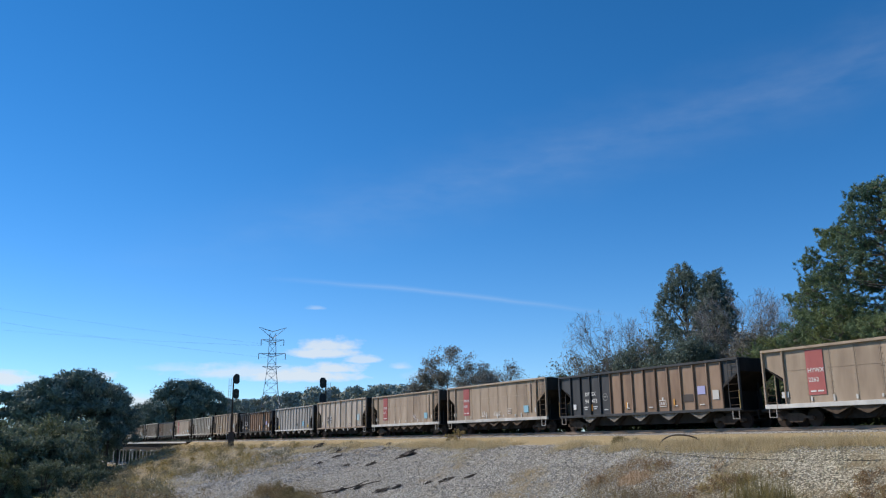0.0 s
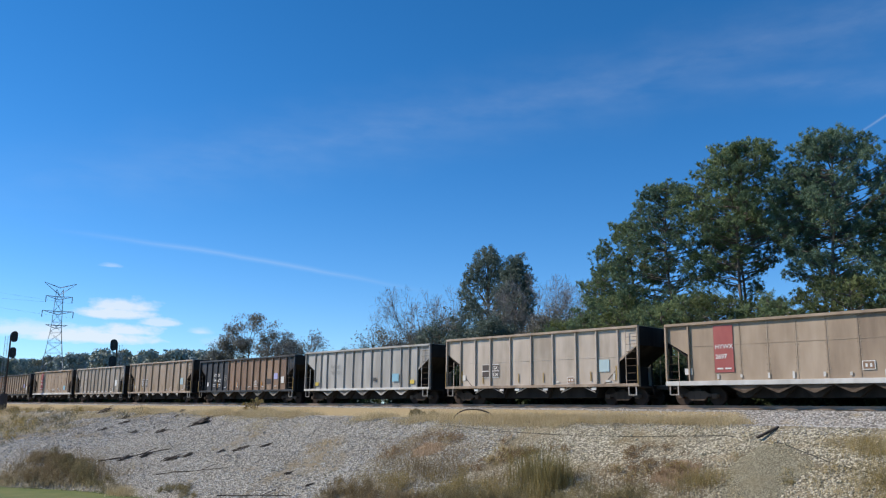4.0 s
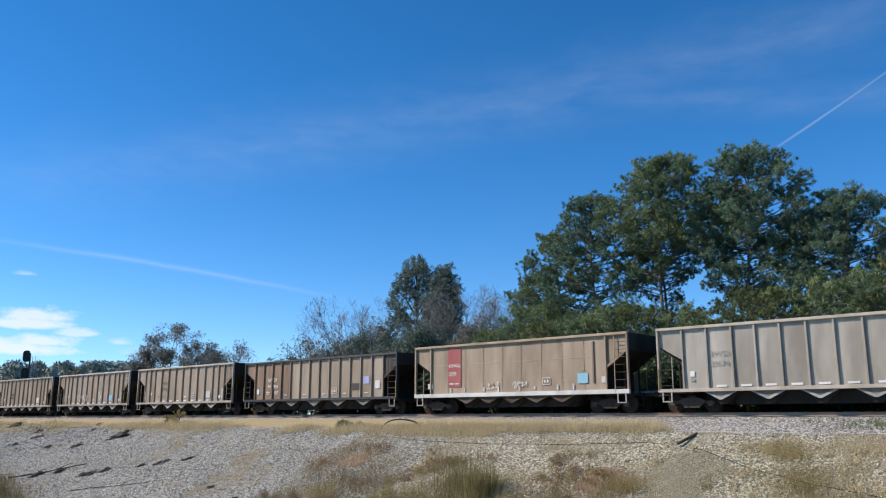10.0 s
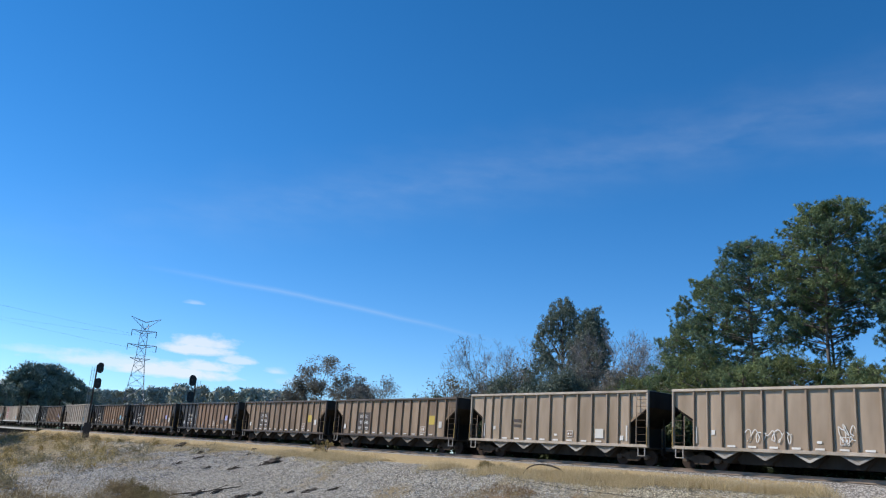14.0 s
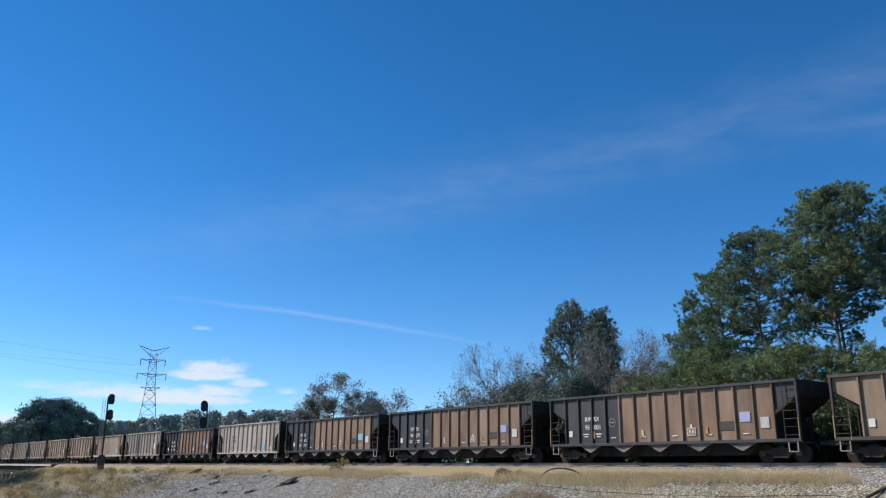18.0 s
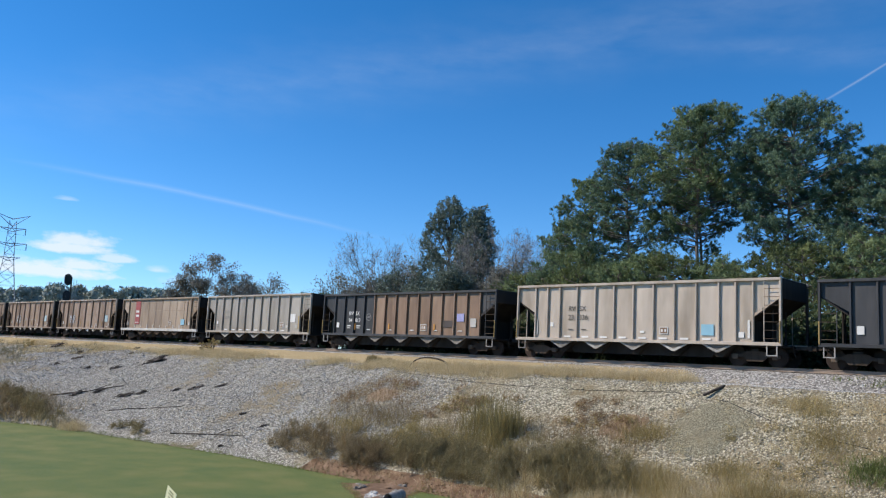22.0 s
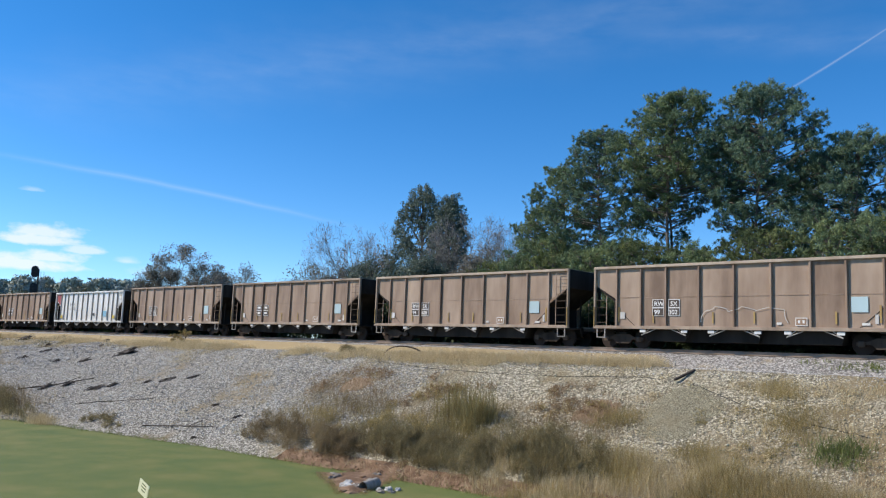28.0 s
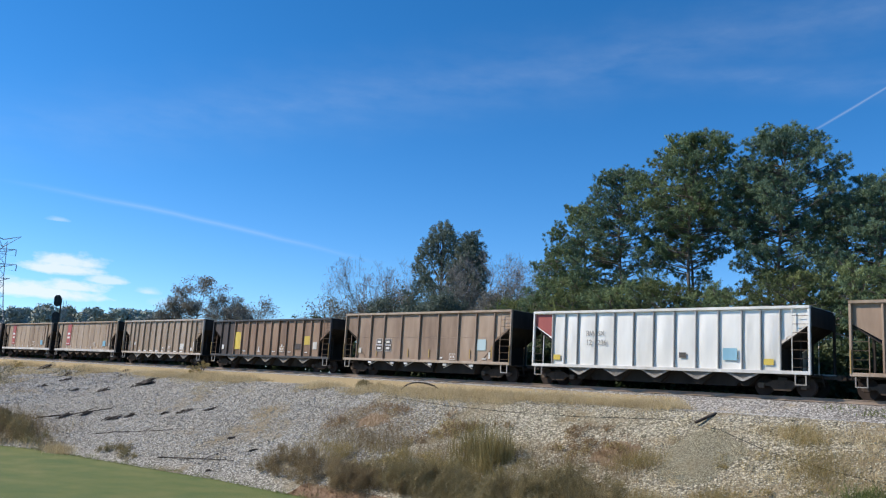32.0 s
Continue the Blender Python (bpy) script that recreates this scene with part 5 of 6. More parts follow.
# woodland leaf colours are paled and blued to paint in the haze of distance
M["far_pine"] = mat("haze_tinted_pine_needles", [(0.105, 0.15, 0.13), (0.155, 0.205, 0.165), (0.22, 0.27, 0.20)], 0.15, 0.75, island=0.5, spread=0.7)
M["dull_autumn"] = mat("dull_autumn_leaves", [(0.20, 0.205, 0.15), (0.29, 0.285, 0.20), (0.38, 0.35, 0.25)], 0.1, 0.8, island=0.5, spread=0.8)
M["hazy"] = mat("haze_tinted_leaves", [(0.22, 0.265, 0.25), (0.30, 0.345, 0.295), (0.39, 0.415, 0.33)], 0.08, 0.8, island=0.5, spread=0.8)
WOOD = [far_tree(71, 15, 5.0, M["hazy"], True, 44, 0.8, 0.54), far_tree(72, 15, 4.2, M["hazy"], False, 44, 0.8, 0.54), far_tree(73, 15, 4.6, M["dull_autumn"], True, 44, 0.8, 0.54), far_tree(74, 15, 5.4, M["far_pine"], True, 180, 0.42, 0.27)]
rnd = random.Random(9)
PLANT = []
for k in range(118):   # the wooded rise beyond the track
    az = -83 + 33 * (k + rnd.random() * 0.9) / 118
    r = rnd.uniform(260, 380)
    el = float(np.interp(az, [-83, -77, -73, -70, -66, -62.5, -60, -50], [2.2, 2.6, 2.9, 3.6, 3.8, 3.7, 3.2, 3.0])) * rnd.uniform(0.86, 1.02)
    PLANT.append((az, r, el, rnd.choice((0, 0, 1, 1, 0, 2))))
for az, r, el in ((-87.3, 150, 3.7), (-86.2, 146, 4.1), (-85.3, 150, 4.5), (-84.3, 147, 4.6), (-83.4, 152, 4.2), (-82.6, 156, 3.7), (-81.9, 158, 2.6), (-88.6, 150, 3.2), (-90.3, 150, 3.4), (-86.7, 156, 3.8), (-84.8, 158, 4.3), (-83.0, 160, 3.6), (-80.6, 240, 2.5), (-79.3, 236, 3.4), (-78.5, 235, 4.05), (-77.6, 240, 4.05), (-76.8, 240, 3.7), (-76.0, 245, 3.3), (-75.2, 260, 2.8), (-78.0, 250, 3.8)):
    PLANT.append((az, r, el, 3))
used = set()
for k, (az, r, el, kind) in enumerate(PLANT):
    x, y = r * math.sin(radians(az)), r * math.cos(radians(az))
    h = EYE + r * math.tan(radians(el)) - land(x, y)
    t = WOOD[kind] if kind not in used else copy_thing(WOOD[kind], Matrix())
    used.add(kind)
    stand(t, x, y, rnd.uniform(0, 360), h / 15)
# bushes by the creek
M["creek_leaf"] = mat("creek_bush_leaves", [(0.09, 0.12, 0.08), (0.15, 0.19, 0.12), (0.23, 0.26, 0.17)], 0.3, 0.75, island=0.6, spread=0.8, thin=0.25)
M["olive_leaf"] = mat("dull_olive_leaves", [(0.08, 0.10, 0.05), (0.14, 0.16, 0.08), (0.21, 0.22, 0.12)], 0.3, 0.75, island=0.6, spread=0.8, thin=0.25)
def dome_bush(seed, material, label):
    """A bush leafy down to the ground: stems and a lumpy dome of leaf clumps."""
    rng = np.random.default_rng(seed)
    bush = tagged(new("creek_bush"), label, "bush", "bushes by the creek")
    n = 84
    d = unit(rng.normal(size=(n, 3)))
    d[:, 2] = np.abs(d[:, 2])
    c = d * (0.62 + 0.36 * rng.random((n, 1)) ** 0.5) * np.array([3.1, 3.1, 5.6]) * (1 + 0.2 * np.sin(d[:, :1] * 5 + seed) * np.cos(d[:, 1:2] * 4))
    bm = bmesh.new()
    for p in c[::5]:
        bough(bm, [Vector((p[0] * 0.1, p[1] * 0.1, -0.3)), Vector((p[0] * 0.5, p[1] * 0.5, p[2] * 0.6)), Vector(p)], 0.07, 0.02, 4)
    part("branchwork", bm, M["bark"], bush)
    v, f_ = leaves(rng, c, rng.uniform(0.5, 1.0, n), 80, 0.25, 0.17, 0.8, 0.0, True)
    fast("crown", v, f_, M[material], bush)
    return bush


shrubs = [dome_bush(81, "creek_leaf", "dark leafy bush on the bank of the creek"), dome_bush(82, "olive_leaf", "dull olive bush on the bank of the creek")]
used = set()
for k, (az, r, el, kind) in enumerate(((-89.4, 100, 1.6, 0), (-87.6, 98, 1.2, 0), (-86.4, 101, 1.5, 1), (-85.2, 99, 1.1, 0), (-84.3, 104, 0.5, 1), (-91, 100, 2.2, 0), (-88.4, 90, -0.4, 1), (-86.0, 90, -0.6, 0), (-84.2, 92, -1.0, 0), (-83.3, 98, -1.2, 1), (-82.6, 104, -1.5, 1), (-87.2, 112, 2.0, 0), (-85.2, 114, 2.2, 0), (-84.4, 118, 1.4, 0), (-81.9, 128, -1.7, 1), (-81.0, 132, -1.6, 1), (-80.2, 138, -1.5, 1), (-79.4, 146, -1.2, 1), (-82.2, 118, -2.0, 1), (-81.4, 112, -2.2, 1), (-90.2, 95, 0.6, 0), (-82.9, 92, -1.4, 0), (-82.2, 96, -1.8, 1), (-81.4, 102, -1.9, 0), (-80.6, 112, -1.9, 1), (-83.4, 88, -1.8, 1), *[(-83.0 + 0.42 * k, 45.5 / math.cos(radians(-83.0 + 0.42 * k)), 0.7, 0) for k in range(15)])):
    x, y = r * math.sin(radians(az)), r * math.cos(radians(az))
    h = EYE + r * math.tan(radians(el)) - land(x, y)
    t = shrubs[kind] if kind not in used else copy_thing(shrubs[kind], Matrix())
    used.add(kind)
    stand(t, x, y, k * 67.0, h / 6.0)

# ---- pylon, wires, signals, bridge ----
pylon = tagged(new("power_pylon"), "grey steel lattice power pylon above the trees", "pylon")
PX, PY, PH = -250.0, 79.0, 36.5
pylon.matrix_basis = pose(PX, PY, land(PX, PY), 0, 0, -106)


def pylon_half(z):
    return float(np.interp(z, [0, 12, 24, 33, 36], [4.5, 2.7, 1.3, 1.0, 0.8]))


for sx in (-1, 1):
    for sy in (-1, 1):
        bm = bmesh.new()
        zs = [0, 8, 16, 24, 30, 34.6]
        for a, b in zip(zs, zs[1:]):
            tube(bm, (sx * pylon_half(a), sy * pylon_half(a), a), (sx * pylon_half(b), sy * pylon_half(b), b), 0.075, n=4)
        part("leg", bm, M["steel"], pylon)
zs = [3, 8, 12, 16, 19, 22, 25, 28, 31, 34.5]
for a, b in zip(zs, zs[1:]):
    for face in range(4):
        bm = bmesh.new()
        ha, hb = pylon_half(a), pylon_half(b)
        ca = [(-ha, -ha), (ha, -ha), (ha, ha), (-ha, ha)]
        cb = [(-hb, -hb), (hb, -hb), (hb, hb), (-hb, hb)]
        n = (face + 1) % 4
        tube(bm, (*ca[face], a), (*cb[n], b), 0.045, n=3)
        tube(bm, (*ca[n], a), (*cb[face], b), 0.045, n=3)
        tube(bm, (*ca[face], a), (*ca[n], a), 0.04, n=3)
        part("bracing", bm, M["steel"], pylon)
for z, half, tipz in ((35.1, 4.3, 36.5), (32.4, 3.5, 32.6), (28.1, 4.1, 28.3), (24.0, 2.9, 24.2)):
    for s in (-1, 1):
        bm = bmesh.new()
        for y in (-0.7, 0.7):
            tube(bm, (0, y, z), (s * half, 0, tipz), 0.06, n=4)
            tube(bm, (0, y, z - (2.2 if z > 35 else 0.9)), (s * half, 0, tipz), 0.05, n=4)
        part("crossarm", bm, M["steel"], pylon)
        if z in (32.4, 28.1):
            part("insulator", tube(bmesh.new(), (s * half, 0, tipz), (s * half, 0, tipz - 1.9), 0.13, n=6), M["steel"], pylon)


def wire(p, q, sag, r):
    bm = bmesh.new()
    pts = []
    for i in range(25):
        u = i / 24
        v = Vector(p).lerp(Vector(q), u)
        v.z -= 4 * sag * u * (1 - u)
        pts.append(v)
    bough(bm, pts, r, r, 4)
    return tagged(obj("power_line", bm, M["black"]), "thin dark overhead power line hanging from a pylon", "power line", "power lines")


base_z = land(PX, PY)
for dx, dy, z, z2 in ((0.9, 3.4, 30.7, 59.9), (-0.9, -3.4, 30.7, 49.2), (1.1, 3.9, 26.4, 55.5)):
    wire((PX + dx, PY + dy, base_z + z), (-325 + dx, -57 + dy, z2), 2.0, 0.014)


def signal(x, y, top, label, side=1):
    s = tagged(new("railway_signal"), label, "railway signal", "railway signals")
    z0 = land(x, y)
    s.matrix_basis = pose(x, y, z0, 0, 0, 74)
    h = top - z0
    part("mast", tube(bmesh.new(), (0, 0, -0.3), (0, 0, h - 0.4), 0.13, 0.10, 10), M["grime_lit"], s)
    part("equipment_case", box(bmesh.new(), -0.42, 0.42, -0.35, 0.35, 0, 2.0, 0.04), M["umber"], s)
    for k in range(2):
        z = h - 0.75 - k * 2.1
        bm = bmesh.new()
        out = [(0.42 * math.cos(a), 0.42 * math.sin(a) + (0.30 if math.sin(a) > 0 else -0.30)) for a in np.linspace(0, 2 * math.pi, 20, endpoint=False)]
        head = part("signal_head", prism(bm, out, -0.06, 0.06), M["black"], s)
        head.location = (0.42 * side, -0.15, z)
        for j in range(3):
            hood = part("hood", tube(bmesh.new(), (0, -0.05, 0), (0, -0.35, 0), 0.13, 0.13, 10), M["black"], head)
            hood.location = (0, 0, (j - 1) * 0.5)
    for sx in (-0.62 * side, -0.30 * side):
        part("ladder_rail", tube(bmesh.new(), (sx, 0.1, 0), (sx, 0.1, h - 0.7), 0.03, n=5), M["steel"], s)
    for k in range(int((h - 0.9) / 0.45)):
        part("ladder_rung", tube(bmesh.new(), (-0.62 * side, 0.1, 0.4 + k * 0.45), (-0.30 * side, 0.1, 0.4 + k * 0.45), 0.02, n=4), M["steel"], s)
    part("platform", box(bmesh.new(), -0.7, 0.6, -0.2, 0.4, h - 3.7, h - 3.64), M["steel"], s)
    return s


signal(-117.5, 31.6, 14.5, "two-headed railway signal with ladder beside the track")
signal(-104.5, 40.6, 13.3, "two-headed railway signal with ladder behind the train", -1)

bridge = tagged(new("railway_bridge"), "dark steel girder railway bridge on pale concrete bents", "bridge", kind="structure")
for y in (-1.9, 1.9):
    part("girder", box(bmesh.new(), -300, -156, TRACK_Y + y - 0.2, TRACK_Y + y + 0.2, 3.5, 4.75), M["near_black"], bridge)
part("deck", box(bmesh.new(), -300, -156, TRACK_Y - 2.6, TRACK_Y + 2.6, 4.75, 5.05), M["tie"], bridge)
part("deck_edge", box(bmesh.new(), -300, -156, TRACK_Y - 2.75, TRACK_Y - 2.62, 4.85, 5.12), M["concrete"], bridge)
for x in (-164, -176, -188, -201, -215, -230, -247):
    part("bent_cap", box(bmesh.new(), x - 0.5, x + 0.5, TRACK_Y - 3, TRACK_Y + 3, 3.15, 3.5, 0.03), M["concrete"], bridge)
    for y in (-2.4, -0.8, 0.8, 2.4):
        part("pile", tube(bmesh.new(), (x, TRACK_Y + y, -1.5), (x, TRACK_Y + y, 3.15), 0.13, 0.13, 8), M["concrete"], bridge)


# bushes close behind the track
hedge = leafy(95, 4.5, "leaf", 40, 0.7, 0.2, 4, 0.6, "trackside_bush", "loose green bush growing close behind the track", "bushes behind the track", 1.2, 0.08)
for k in range(18):
    t = copy_thing(hedge, Matrix()) if k else hedge
    stand(t, -48 + k * 3.4 + 1.2 * math.sin(k * 5.1), 44.2 + 0.8 * math.sin(k * 2.3), k * 83.0, 0.9 + 0.2 * math.sin(k * 3.7))

# dark undergrowth along the far side of the track
rng_u = np.random.default_rng(77)
n = 11400
ux = np.concatenate([rng_u.uniform(-165, 14, 5200), rng_u.uniform(-165, -55, 3000), rng_u.uniform(-48, 16, n - 8200)])
uy = rng_u.uniform(39.4, 41.2, n)
uz = np.array([land(a, b) for a, b in zip(ux, uy)]) + rng_u.uniform(-0.05, 1.0, n) * np.where(uy < 40.3, 3.3, 2.5)
v, f_ = leaves(rng_u, np.c_[ux, uy, uz], rng_u.uniform(0.35, 0.8, n), 14, 0.30, 0.2, 0.8)
tagged(fast("undergrowth", v, f_, M["leaf"]), "dark tangled undergrowth behind the track", "undergrowth", kind="stuff")

# ---- loose stone, grass and weeds on the bank ----
rng = np.random.default_rng(5)


def stones(n, x0, x1, t0, t1, small, large, label, material="stone"):
    """Crushed stones lying on the bank between the toe (0) and the crest (1)."""
    x = rng.uniform(x0, x1, n)
    k = rng.uniform(t0, t1, n)
    y = np.array([toe(a) + (CREST_Y - toe(a)) * b for a, b in zip(x, k)])
    z = np.array([land(a, b) for a, b in zip(x, y)])
    s = (small + (large - small) * rng.random(n) ** 2.2)[:, None, None]
    base = np.array([(1, 0, 0), (-1, 0, 0), (0, 1, 0), (0, -1, 0), (0, 0, 1), (0, 0, -1)], dtype=float)
    a = rng.random(n) * 6.28
    rot = np.stack([np.stack([np.cos(a), -np.sin(a), 0 * a], 1), np.stack([np.sin(a), np.cos(a), 0 * a], 1), np.stack([0 * a, 0 * a, 1 + 0 * a], 1)], 1)
    v = base[None] * rng.uniform(0.6, 1.25, (n, 6, 1)) * np.array([1.0, 0.8, 0.62]) + rng.normal(size=(n, 6, 3)) * 0.16
    v = np.einsum("nij,nkj->nki", rot, v) * s + np.stack([x, y, z + 0.25 * s[:, 0, 0]], 1)[:, None, :]
    tri = np.array([(0, 2, 4), (2, 1, 4), (1, 3, 4), (3, 0, 4), (2, 0, 5), (1, 2, 5), (3, 1, 5), (0, 3, 5)])
    f_ = (tri[None] + 6 * np.arange(n)[:, None, None]).reshape(-1, 3)
    return tagged(fast("crushed_stones", v.reshape(-1, 3), f_, M[material]), label, "stones", kind="stuff")


M["grey_stone"] = mat("bluish_grey_stone", [(0.18, 0.175, 0.17), (0.35, 0.345, 0.335), (0.60, 0.59, 0.57)], 0.5, 0.9, bump=0.01, fine=30, island=0.8)
M["pale_stone"] = mat("pale_ballast_stone", [(0.25, 0.24, 0.22), (0.44, 0.425, 0.40), (0.66, 0.645, 0.61)], 0.5, 0.9, bump=0.01, fine=30, island=0.8)
stones(32000, -78, -27, 0.08, 0.99, 0.026, 0.066, "loose crushed bluish grey stones covering the railway bank", "grey_stone")
stones(6500, -90, -60, 0.3, 0.99, 0.04, 0.10, "crushed grey stones on the far part of the bank", "grey_stone")
stones(32000, -34, 6, 0.12, 0.99, 0.018, 0.05, "loose crushed grey-brown stones covering the railway bank")
stones(1800, -40, 6, 0.15, 0.99, 0.04, 0.085, "larger crushed stones lying about the bank")
stones(13000, -26, 8, 0.93, 1.36, 0.02, 0.048, "pale crushed ballast stones beside the track", "pale_stone")


def blades(name, n, place, h0, h1, spread, width, material, label, category, per=7, lean=0.35):
    """Tufts of blades; place gives x, y for each tuft."""
    v, out = [], []
    xy = np.array([place() for _ in range(n)])
    z = np.array([land(a, b) for a, b in xy])
    root = np.repeat(np.c_[xy, z - 0.03], per, axis=0)
    m = len(root)
    root[:, :2] += rng.normal(size=(m, 2)) * spread
    h = np.repeat(rng.uniform(h0, h1, n), per) * rng.uniform(0.55, 1.1, m)
    a = rng.random(m) * 6.28
    side = np.c_[np.cos(a), np.sin(a), 0 * a] * width / 2
    bend = np.c_[rng.normal(size=(m, 2)) * lean, np.ones(m)]
    bend = unit(bend) * h[:, None]
    tip = root + bend + np.c_[rng.normal(size=(m, 2)) * 0.14, -0.06 * np.ones(m)] * h[:, None]
    verts = np.stack([root + side, tip, root - side], axis=1).reshape(-1, 3)
    faces = np.arange(len(verts)).reshape(-1, 3)
    return tagged(fast(name, verts, faces, M[material]), label, category, kind="stuff")


def on(x0, x1, y0, y1):
    return lambda: (rng.uniform(x0, x1), rng.uniform(y0, y1))


def round_(x, y, rx, ry):
    return lambda: (x + float(np.clip(rng.normal(), -2, 2)) * rx * 0.55, y + float(np.clip(rng.normal(), -2, 2)) * ry * 0.55)


def ragged(x, y, rx, ry, least=0.0, scale=0.9):
    """Spots round a middle, left out where the growth is thin."""
    spot = round_(x, y, rx, ry)

    def f_():
        for _ in range(12):
            a, b = spot()
            if noise.noise((a * scale, b * scale * 1.6, 4)) > least:
                break
        return a, b
    return f_


def brushwood(n, place, r0, r1, per, material, label, high=0.5, long=0.16, broad=0.022, lift=0.5):
    """Low tangled brush: fine twigs and dead leaves in soft heaps."""
    xy = np.array([place() for _ in range(n)])
    z = np.array([land(a, b) for a, b in xy]) + rng.uniform(0.05, high, n)
    v, f_ = leaves(rng, np.c_[xy, z], rng.uniform(r0, r1, n), per, long, broad, 0.9, lift)
    return tagged(fast("brushwood", v, f_, M[material]), label, "brush", kind="stuff")


def patchy(x0, x1, y0, y1, scale, least):
    def f_():
        for _ in range(30):
            x, y = rng.uniform(x0, x1), rng.uniform(y0, y1)
            if noise.noise((x * scale, y * scale * 2, 9)) > least:
                return x, y
        return x, y
    return f_


M["rank"] = mat("rank_olive_growth", [(0.13, 0.118, 0.07), (0.215, 0.198, 0.12), (0.33, 0.30, 0.195)], 0.2, 0.85, island=0.6, spread=0.8, thin=0.3)
# the strip of dry grass along the crest
blades("dry_grass", 7500, patchy(-160, -17, 30.9, 33.9, 0.22, 0.06), 0.2, 0.5, 0.22, 0.017, "straw", "golden dry grass along the top of the bank", "grass", 9, 0.3)
blades("dry_grass", 2200, on(-27, -16.5, 31.3, 32.9), 0.25, 0.6, 0.2, 0.013, "straw", "tall golden dry grass beside the ballast", "grass", 11, 0.3)
blades("dry_grass", 900, patchy(-14, 5, 29.6, 31.6, 0.5, 0.12), 0.12, 0.3, 0.2, 0.012, "straw", "thin dry grass on the stony bank", "grass", 9, 0.4)
blades("dry_grass", 2000, patchy(-90, -28, 28.4, 31.5, 0.25, 0.10), 0.12, 0.32, 0.2, 0.016, "straw", "dry grass creeping down the stone bank", "grass", 7, 0.4)
blades("dry_grass", 4000, patchy(-160, -72, 12, 31.2, 0.12, -0.1), 0.25, 0.6, 0.4, 0.03, "straw", "dry grass on the far end of the bank", "grass", 8, 0.35)
blades("olive_grass", 2600, patchy(-18.5, 3, 22.4, 25.8, 0.35, -0.1), 0.4, 1.15, 0.22, 0.011, "weed", "tall olive grass at the foot of the bank", "grass", 14, 0.25)
blades("dry_grass", 2600, patchy(-19, 3, 22.4, 25.6, 0.5, 0.0), 0.3, 0.95, 0.22, 0.011, "straw", "golden dry grass at the foot of the bank", "grass", 14, 0.3)
blades("dry_grass", 3200, patchy(-75, -17, 30.7, 32.2, 0.25, 0.05), 0.3, 0.65, 0.22, 0.014, "straw", "tall golden dry grass on the edge of the crest", "grass", 9, 0.3)
# brush at the foot of the bank
M["thicket"] = mat("dark_brown_brush", [(0.155, 0.128, 0.062), (0.27, 0.222, 0.11), (0.41, 0.345, 0.185)], 0.4, 0.85, island=0.7, spread=0.8, thin=0.3)
blades("olive_weeds", 95, ragged(-22.6, 26.5, 1.4, 0.8, -0.05), 0.7, 2.3, 0.14, 0.022, "spike", "tall spiky olive weeds on the stone bank", "weeds", 11, 0.09)
blades("brown_stalks", 150, ragged(-29.4, 26.2, 2.2, 1.2, -0.05), 0.6, 1.5, 0.25, 0.009, "brush", "tall thin brown stalks on the stone bank", "brush", 6, 0.16)
brushwood(220, ragged(-28.4, 23.4, 4.0, 0.65, -0.1), 0.2, 0.42, 110, "brush", "low tangled brown brush at the foot of the bank", 0.6, 0.32, 0.012, 1.1)
brushwood(240, ragged(-22.6, 23.9, 3.6, 0.55, -0.2), 0.22, 0.5, 140, "thicket", "low tangled brown brush at the foot of the bank", 0.75, 0.34, 0.012, 1.1)
brushwood(150, ragged(-17.6, 24.6, 2.2, 0.9, -0.2), 0.22, 0.48, 140, "thicket", "low tangled brown brush at the foot of the bank", 0.9, 0.34, 0.012, 1.1)
brushwood(70, ragged(-25.0, 24.9, 4.2, 0.9, 0.05), 0.2, 0.45, 90, "weed", "thin olive brush on the stone bank")
brushwood(26, round_(-44.2, 21.1, 2.0, 0.5), 0.14, 0.3, 70, "thicket", "small dark brush at the edge of the lawn", 0.3, 0.3, 0.014, 0.9)
brushwood(16, ragged(-37.0, 32.4, 1.4, 0.4), 0.2, 0.4, 150, "thicket", "low brown brush on the top of the bank", 0.3, 0.16, 0.025)
brushwood(110, patchy(-33.5, -16, 26.6, 29.6, 0.4, 0.12), 0.18, 0.45, 60, "russet", "thin russet weeds spread over the stones", 0.2)
brushwood(110, patchy(-31, -8, 24.5, 29.0, 0.4, 0.12), 0.18, 0.4, 60, "weed", "thin olive weeds spread over the stones", 0.2)
brushwood(120, patchy(-16, 4, 25.0, 30.5, 0.5, 0.05), 0.2, 0.5, 55, "straw", "thin dry grass spread over the stones", 0.15)
brushwood(250, patchy(-160, -70, 9, 30.5, 0.09, -0.05), 0.5, 1.3, 80, "rank", "olive and brown weeds covering the far end of the bank", 0.4, 0.34, 0.05, 0.9)
brushwood(160, patchy(-150, -72, 10.5, 31, 0.13, 0.05), 0.4, 0.9, 85, "weed", "brown dead weeds covering the far end of the bank", 0.35, 0.32, 0.09)
brushwood(170, on(-150, -66, 6.5, 14), 0.6, 1.4, 110, "rank", "rank olive weeds at the edge of the lawn", 0.7, 0.34, 0.1)
blades("brown_stalks", 700, patchy(-33, -15.5, 23.2, 27.0, 0.35, -0.12), 0.4, 1.1, 0.3, 0.009, "brush", "thin brown dead stalks standing in the brush", "brush", 9, 0.2)
blades("straw_foot", 300, on(-34, -14, 22.7, 23.6), 0.1, 0.35, 0.2, 0.01, "straw", "short dry grass along the clay edge", "grass", 10, 0.45)
brushwood(80, ragged(-57.2, 18.5, 4.2, 1.0), 0.3, 0.65, 120, "brush", "low tangled brown brush beside the lawn", 0.6)
